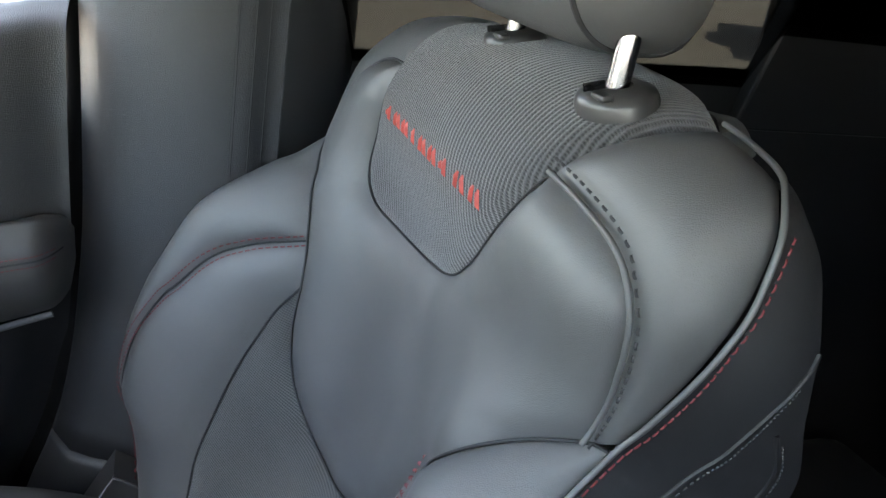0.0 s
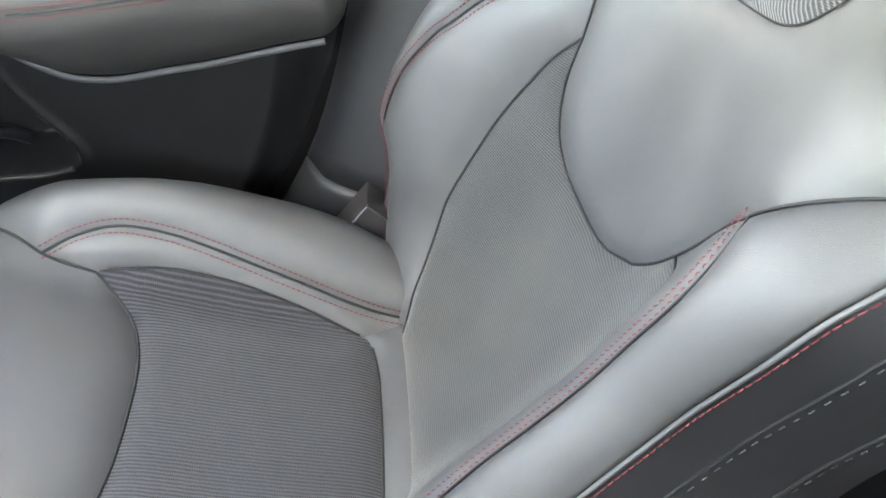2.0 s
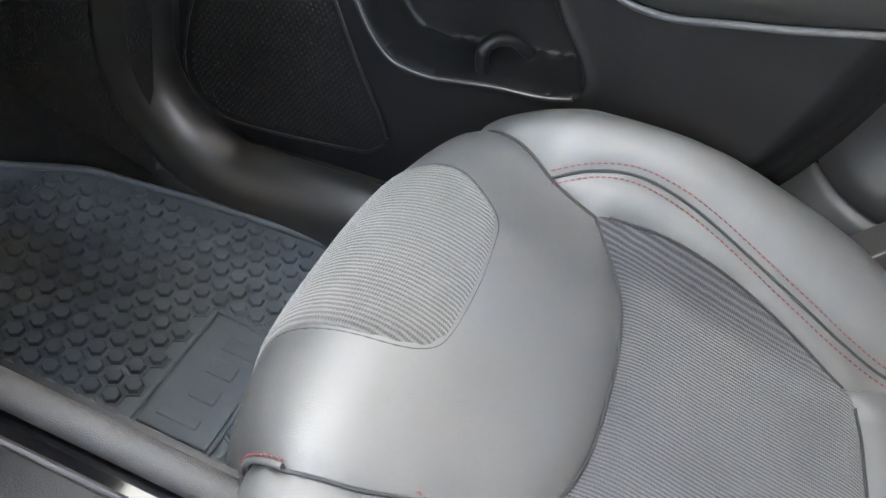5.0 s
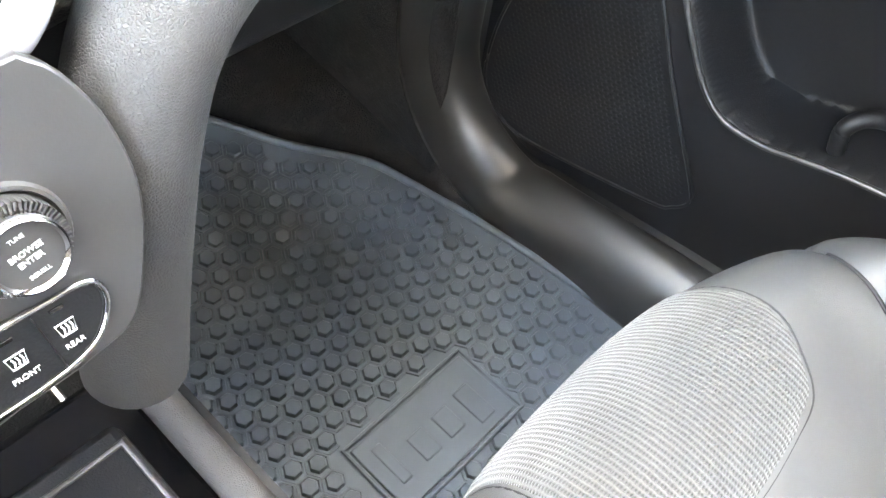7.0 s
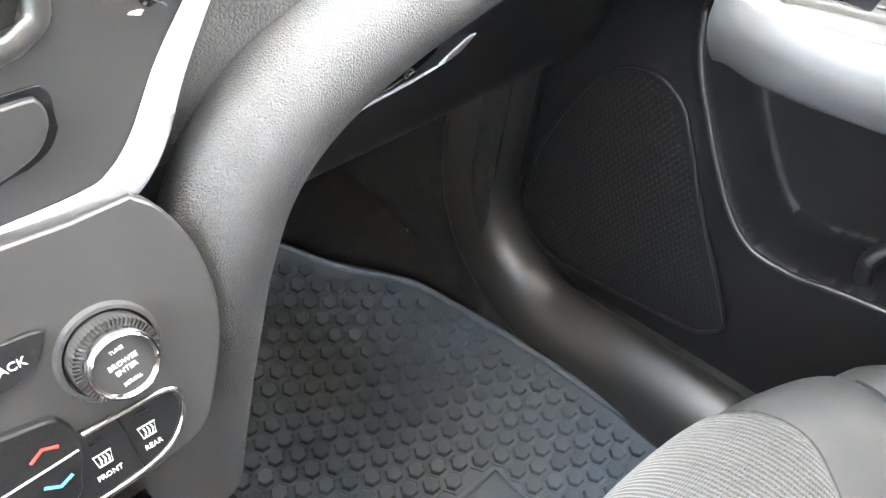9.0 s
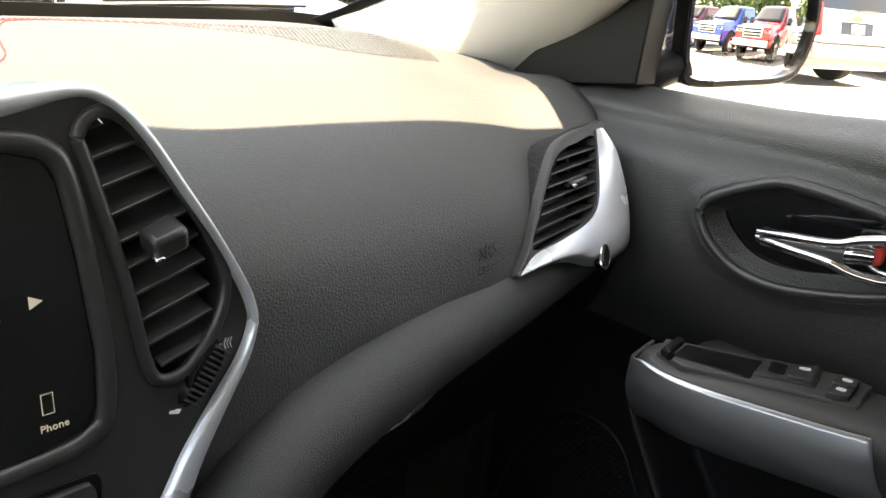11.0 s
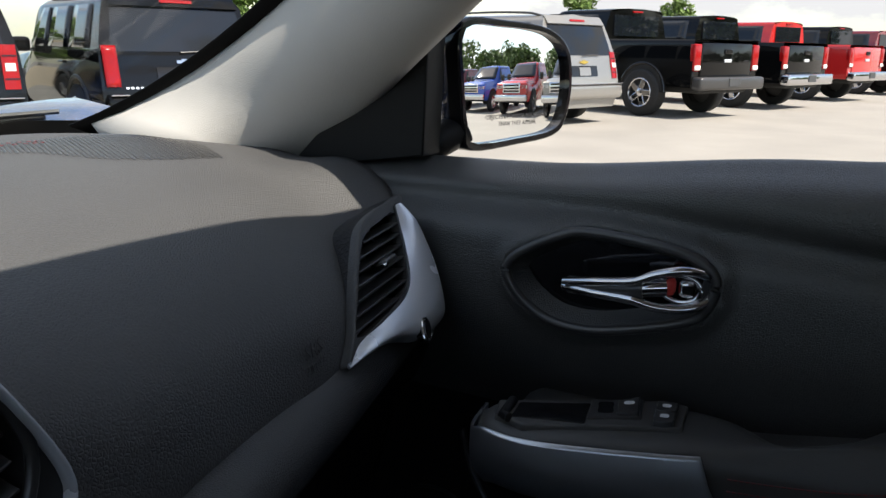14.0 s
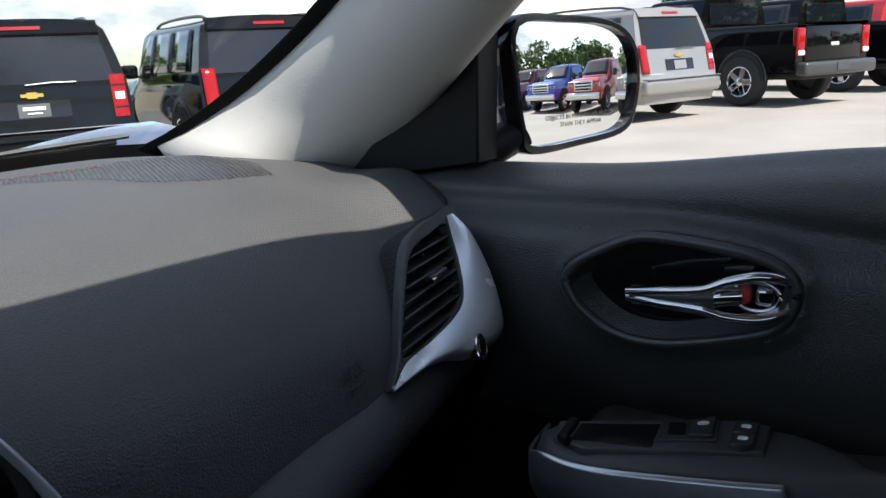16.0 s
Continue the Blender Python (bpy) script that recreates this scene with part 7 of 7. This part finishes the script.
    part("rear_window", rbox(M @ Vector((0, 2.165, 1.60)), (1.36, 0.02, 0.38), 0.005, M.to_3x3()), TINTED, car, "dark cab rear window")
    part("brake_light", rbox(M @ Vector((0, 2.16, 1.865)), (0.30, 0.04, 0.035), 0.008, M.to_3x3()), LAMP_RED, car)
    part("rear_bumper", rbox(M @ Vector((0, 0.0, 0.62)), (1.98, 0.22, 0.22), 0.05, M.to_3x3(), 3), bumper, car, "step bumper")
    part("number_plate", rbox(M @ Vector((0, -0.115, 0.64)), (0.32, 0.015, 0.14), 0.004, M.to_3x3()), PLATE_GREY, car)
    part("underbody", rbox(M @ Vector((0, 2.8, 0.52)), (1.5, 5.4, 0.16), 0.05, M.to_3x3()), TYRE, car)
    if front:
        part("windscreen", sheet(lambda u, v: M @ Vector(((u * 2 - 1) * lerp(0.86, 0.72, v), lerp(4.30, 3.62, v), lerp(1.36, 1.86, v) + 0.012)), 6, 6, 0.01), TINTED, car, "dark windscreen")
        gr = part("grille", rbox(M @ Vector((0, 5.80, 0.98)), (1.10, 0.08, 0.36), 0.04, M.to_3x3(), 3), CHROME, car, "broad chrome grille")
        for i in range(3):
            part("grille_gap", rbox(M @ Vector((0, 5.84, 0.88 + i * 0.10)), (0.94, 0.03, 0.06), 0.01, M.to_3x3()), GLOSS_BLACK, gr)
        for s in (-1, 1):
            part("head_lamp", rbox(M @ Vector((s * 0.76, 5.74, 1.02)), (0.38, 0.12, 0.18), 0.04, M.to_3x3(), 3), LAMP_CLEAR, car, "clear head lamp")
        part("front_bumper", rbox(M @ Vector((0, 5.84, 0.64)), (1.96, 0.20, 0.24), 0.05, M.to_3x3(), 3), CHROME, car)
        part("nose", rbox(M @ Vector((0, 5.70, 0.92)), (1.92, 0.20, 0.50), 0.06, M.to_3x3(), 3), paint, car)
    return car


suv("large_suv", (4.98, 8.6), 27, BLACK_PAINT, "black square-backed large suv with tinted windows")
suv("large_suv", (7.5, 7.4), 25, BLACK_PAINT, "black large suv with roof rails, parked at an angle", badge=CHROME)
suv("large_suv", (2.9, 10.2), 25, BLACK_PAINT, "black large suv at the end of the row")
suv("large_suv", (13.85, 4.25), 22, SILVER_PAINT, "silver large suv with a blank rear plate", rear_plate=SILVER_PAINT, bars=False)
pickup("pickup_truck", (16.85, 2.2), 28, BLACK_PAINT, "black pickup truck with chrome wheels and dark step bumper", bumper=SATIN_PLASTIC)
pickup("pickup_truck", (20.7, 0.87), 25, BLACK_PAINT, "black pickup truck with a chrome rear bumper")
pickup("pickup_truck", (25.2, -0.55), 25, RED_PAINT, "red pickup truck in the row")
pickup("pickup_truck", (30.0, -2.0), 25, BLACK_PAINT, "dark pickup truck far down the row")
pickup("pickup_truck", (35.5, -3.7), 25, MAROON, "dark red pickup truck far down the row")

# what the door mirror shows: a row of pickups facing us, behind
MIRROR_ROW = "cars parked behind, seen in the mirror"
for k, (coat_, words) in enumerate(((SILVER_PAINT, "silver pickup truck with chrome grille"), (RED_PAINT, "bright red pickup truck with chrome grille"), (BRIGHT_BLUE, "bright blue pickup truck with chrome grille"), (MAROON, "maroon pickup truck with chrome grille"))):
    pickup("pickup_truck", (13.2 - 1.4 * k, -12.6 - 2.8 * k), -53, coat_, words, True, MIRROR_ROW)

# ---------------------------------------------------------------- trees, verge


def leaves(centers, count, size, spread, seed):
    rng = random.Random(seed)
    verts, faces = [], []
    for (cx, cy, cz, cr) in centers:
        for _ in range(count):
            a, b, c = rng.gauss(0, 1), rng.gauss(0, 1), rng.gauss(0, 1)
            n = math.sqrt(a * a + b * b + c * c) or 1
            rad = cr * (0.55 + 0.5 * rng.random())
            p = Vector((cx + a / n * rad, cy + b / n * rad, cz + c / n * rad * 0.8))
            u = Vector((rng.gauss(0, 1), rng.gauss(0, 1), rng.gauss(0, 0.6))).normalized()
            w = u.cross(Vector((rng.gauss(0, 1), rng.gauss(0, 1), rng.gauss(0, 1)))).normalized()
            s = size * (0.6 + 0.8 * rng.random())
            k = len(verts)
            verts += [tuple(p + u * s), tuple(p + w * s * 0.6), tuple(p - u * s), tuple(p - w * s * 0.6 + Vector((0, 0, -0.2 * s)))]
            faces += [(k, k + 1, k + 2), (k, k + 2, k + 3)]
    me = bpy.data.meshes.new("leaves")
    me.from_pydata(verts, [], faces)
    return me


def tree(at, tall, seed, leaf=LEAF):
    rng = random.Random(seed)
    base = far(at[0], at[1], 0)
    t = group("tree", base, "broad green summer tree", "tree", "trees past the lot")
    part("trunk", tube([base + Vector((0.1 * i * rng.uniform(-0.5, 0.5), 0, tall * 0.5 * i / 5)) for i in range(6)], lambda f: 0.16 * (1 - 0.6 * f), 8), BARK, t)
    cs = []
    for i in range(16):
        a, r = rng.uniform(0, 6.28), tall * 0.30 * math.sqrt(rng.random())
        z = tall * rng.uniform(0.34, 0.92)
        r *= 1.0 if z < tall * 0.65 else 0.6
        cs.append((base.x + r * math.cos(a), base.y + r * math.sin(a), base.z + z, tall * rng.uniform(0.10, 0.17)))
    for c in cs[:6]:
        part("limb", tube([base + Vector((0, 0, tall * 0.3)), (base + Vector((0, 0, tall * 0.35))).lerp(Vector(c[:3]), 0.6), Vector(c[:3])], lambda f: 0.07 * (1 - 0.7 * f), 6), BARK, t)
    part("crown", leaves(cs, 230, tall * 0.028, 1, seed), leaf, t, smooth=False)
    return t


for i, (x, y, h) in enumerate(((11.0, 42, 5.2), (15.0, 45, 6.0), (18.5, 43, 5.0), (22, 48, 6.2), (27, 50, 5.5), (48, 40, 5.5), (75, 22, 6.5), (80, 14, 6.0))):
    tree((x, y), h, 40 + i)
rng = random.Random(5)
wood = leaves([(*far(rng.uniform(5, 95), -70 - rng.uniform(0, 14), 0)[:2], far(0, -75, 0)[2] + rng.uniform(1.0, 7.5), rng.uniform(1.2, 2.4)) for _ in range(240)], 90, 0.42, 1, 9)
woods = part("woods", wood, LEAF_DARK, smooth=False)
tagged(woods, "far dark green line of woods", "woods", kind="stuff")
verge = part("verge", sheet(lambda u, v: far(lerp(-60, 60, u), lerp(24, 60, v), 0.02), 10, 8, 0.02), GRASS, smooth=False)
tagged(verge, "mown grass verge beyond the lot", "grass", kind="structure")
low_wall = part("low_wall", rbox(far(2, 20, 0.35), (40, 0.3, 0.9), 0.02), WALL_TAN)
tagged(low_wall, "low tan block wall at the lot's edge", "wall", kind="structure")

# ---------------------------------------------------------------- the car's own bonnet, wipers and mirror


def bonnet_z(x, y):
    a = abs(x)
    return 1.150 + 0.048 * step01(a, 0.36, 0.70) + 0.022 * step01(a, 0.58, 0.90) - 0.036 * step01(y, 1.57, 1.34) - 0.17 * max(0.0, y - 1.57)


bonnet = part("bonnet", sheet(lambda u, v: (lerp(-0.93, 0.93, u), lerp(1.48 - 0.16 * step01(abs(u - 0.5), 0.34, 0.42), 2.5, v), bonnet_z(lerp(-0.93, 0.93, u), lerp(1.48 - 0.16 * step01(abs(u - 0.5), 0.34, 0.42), 2.5, v))), 60, 14, 0.01), BLUE_PAINT)
tagged(bonnet, "glossy blue bonnet and wing beyond the windscreen", "car body", kind="structure")
cowl = part("cowl", rbox((0.0, 1.45, 1.06), (1.30, 0.12, 0.03), 0.008), HARD_PLASTIC)
tagged(cowl, "black plastic cowl at the windscreen's foot", "car body", kind="structure")
wiper = group("windscreen_wiper", (0.40, 1.44, 1.20), "black windscreen wiper resting on the glass", "wiper")
part("wiper_arm", tube(smooth_line([(0.36, 1.505, 1.190), (0.58, 1.468, 1.205), (0.74, 1.41, 1.214)], 6), 0.0045, 8), HARD_PLASTIC, wiper)
part("wiper_blade", tube(smooth_line([(0.44, 1.495, 1.200), (0.61, 1.455, 1.212), (0.75, 1.395, 1.221)], 6), 0.0036, 6), HARD_PLASTIC, wiper)

MG = frame_at((0.895, 0.805, 1.284), (0.93, -0.36, 0.0), (0.0, 0.045, 1.0))
door_mirror = group("door_mirror", (0.80, 0.87, 1.20), "blue and black door mirror with warning text", "mirror")
glass_line = [(p.x, p.y) for p in smooth_line([(a, b, 0) for a, b in ((-0.088, 0.058), (-0.02, 0.062), (0.05, 0.056), (0.085, 0.036), (0.094, 0.0), (0.085, -0.040), (0.062, -0.058), (0.0, -0.064), (-0.072, -0.066), (-0.084, -0.045), (-0.09, 0.0))], 4, True)]


def bulge(x, y):
    return -(x * x + y * y) / (2 * 1.3)


bm = bmesh.new()
k = len(glass_line)
grid_pts = [Vector(p) for p in glass_line] + [Vector((x, y)) for x in np.arange(-0.085, 0.09, 0.008) for y in np.arange(-0.06, 0.06, 0.008) if signed(x, y, glass_line) > 0.004]
co, _, fs, *_ = delaunay_2d_cdt(grid_pts, [(i, (i + 1) % k) for i in range(k)], [list(range(k))], 1, 1e-6)
vs = [bm.verts.new(MG @ Vector((c.x, c.y, bulge(c.x, c.y)))) for c in co]
for f in fs:
    bm.faces.new([vs[i] for i in f])
bm.normal_update()
if sum(f.normal.dot(MG.to_3x3() @ Vector((0, 0, 1))) for f in bm.faces) < 0:
    bmesh.ops.reverse_faces(bm, faces=bm.faces)
thicken(bm, 0.003)
mirror_glass = part("mirror_glass", bm, MIRROR, door_mirror, "convex mirror glass")
for words, y in (("OBJECTS IN MIRROR ARE CLOSER", -0.0385), ("THAN THEY APPEAR", -0.0465)):
    part("mirror_words", lettering(words, 0.0072, MG @ Matrix.Translation((0.004, y, bulge(0.02, y) + 0.0003)), 0.0), SATIN_PLASTIC, mirror_glass)
shell_line = [(x * 1.07, y * 1.12) for x, y in glass_line]
part("mirror_surround", plate(shell_line, MG @ Matrix.Translation((0, 0, 0.004)), 0.02, 0.004, glass_line), GLOSS_BLACK, door_mirror, "black mirror surround")


def cap(u, v):
    k = len(shell_line)
    i = u * k
    p = shell_line[int(i + 0.5) % k]
    f = math.cos(v * math.pi / 2) ** 0.6
    return MG @ Vector((p[0] * f, p[1] * f, -0.012 - 0.075 * math.sin(v * math.pi / 2)))


part("mirror_housing", sheet(cap, len(shell_line), 10), BLUE_PAINT, door_mirror, "glossy blue mirror housing")
part("mirror_foot", tube(smooth_line([(0.805, 0.895, 1.208), (0.815, 0.87, 1.218), (0.835, 0.845, 1.235)], 5), lambda f: 0.030 - 0.003 * f, 14, flat=0.7), HARD_PLASTIC, door_mirror, "black mirror foot")

# the mat's hexagons, each a piece of its own near the seat, the rest in one mesh
spots.sort(key=lambda p: p[1])
for i, (x, y) in enumerate(spots[:300]):
    h = new("hexagon", HEX)
    h.parent = mat
    h.matrix_parent_inverse = Matrix.Translation(-mat.location)
    h.location = (x, y, ground_line(y))
    h.rotation_euler = (math.atan(0.40) * step01(y, 0.94, 0.99), 0, 0)
if len(spots) > 300:
    far = bmesh.new()
    for x, y in spots[300:]:
        k = len(far.verts)
        far.from_mesh(HEX)
        far.verts.ensure_lookup_table()
        bmesh.ops.transform(far, matrix=Matrix.Translation((x, y, ground_line(y))) @ Euler((math.atan(0.40) * step01(y, 0.94, 0.99), 0, 0)).to_matrix().to_4x4(), verts=far.verts[k:])
    part("hexagon_field", far, RUBBER, mat, kind="stuff", smooth=False)
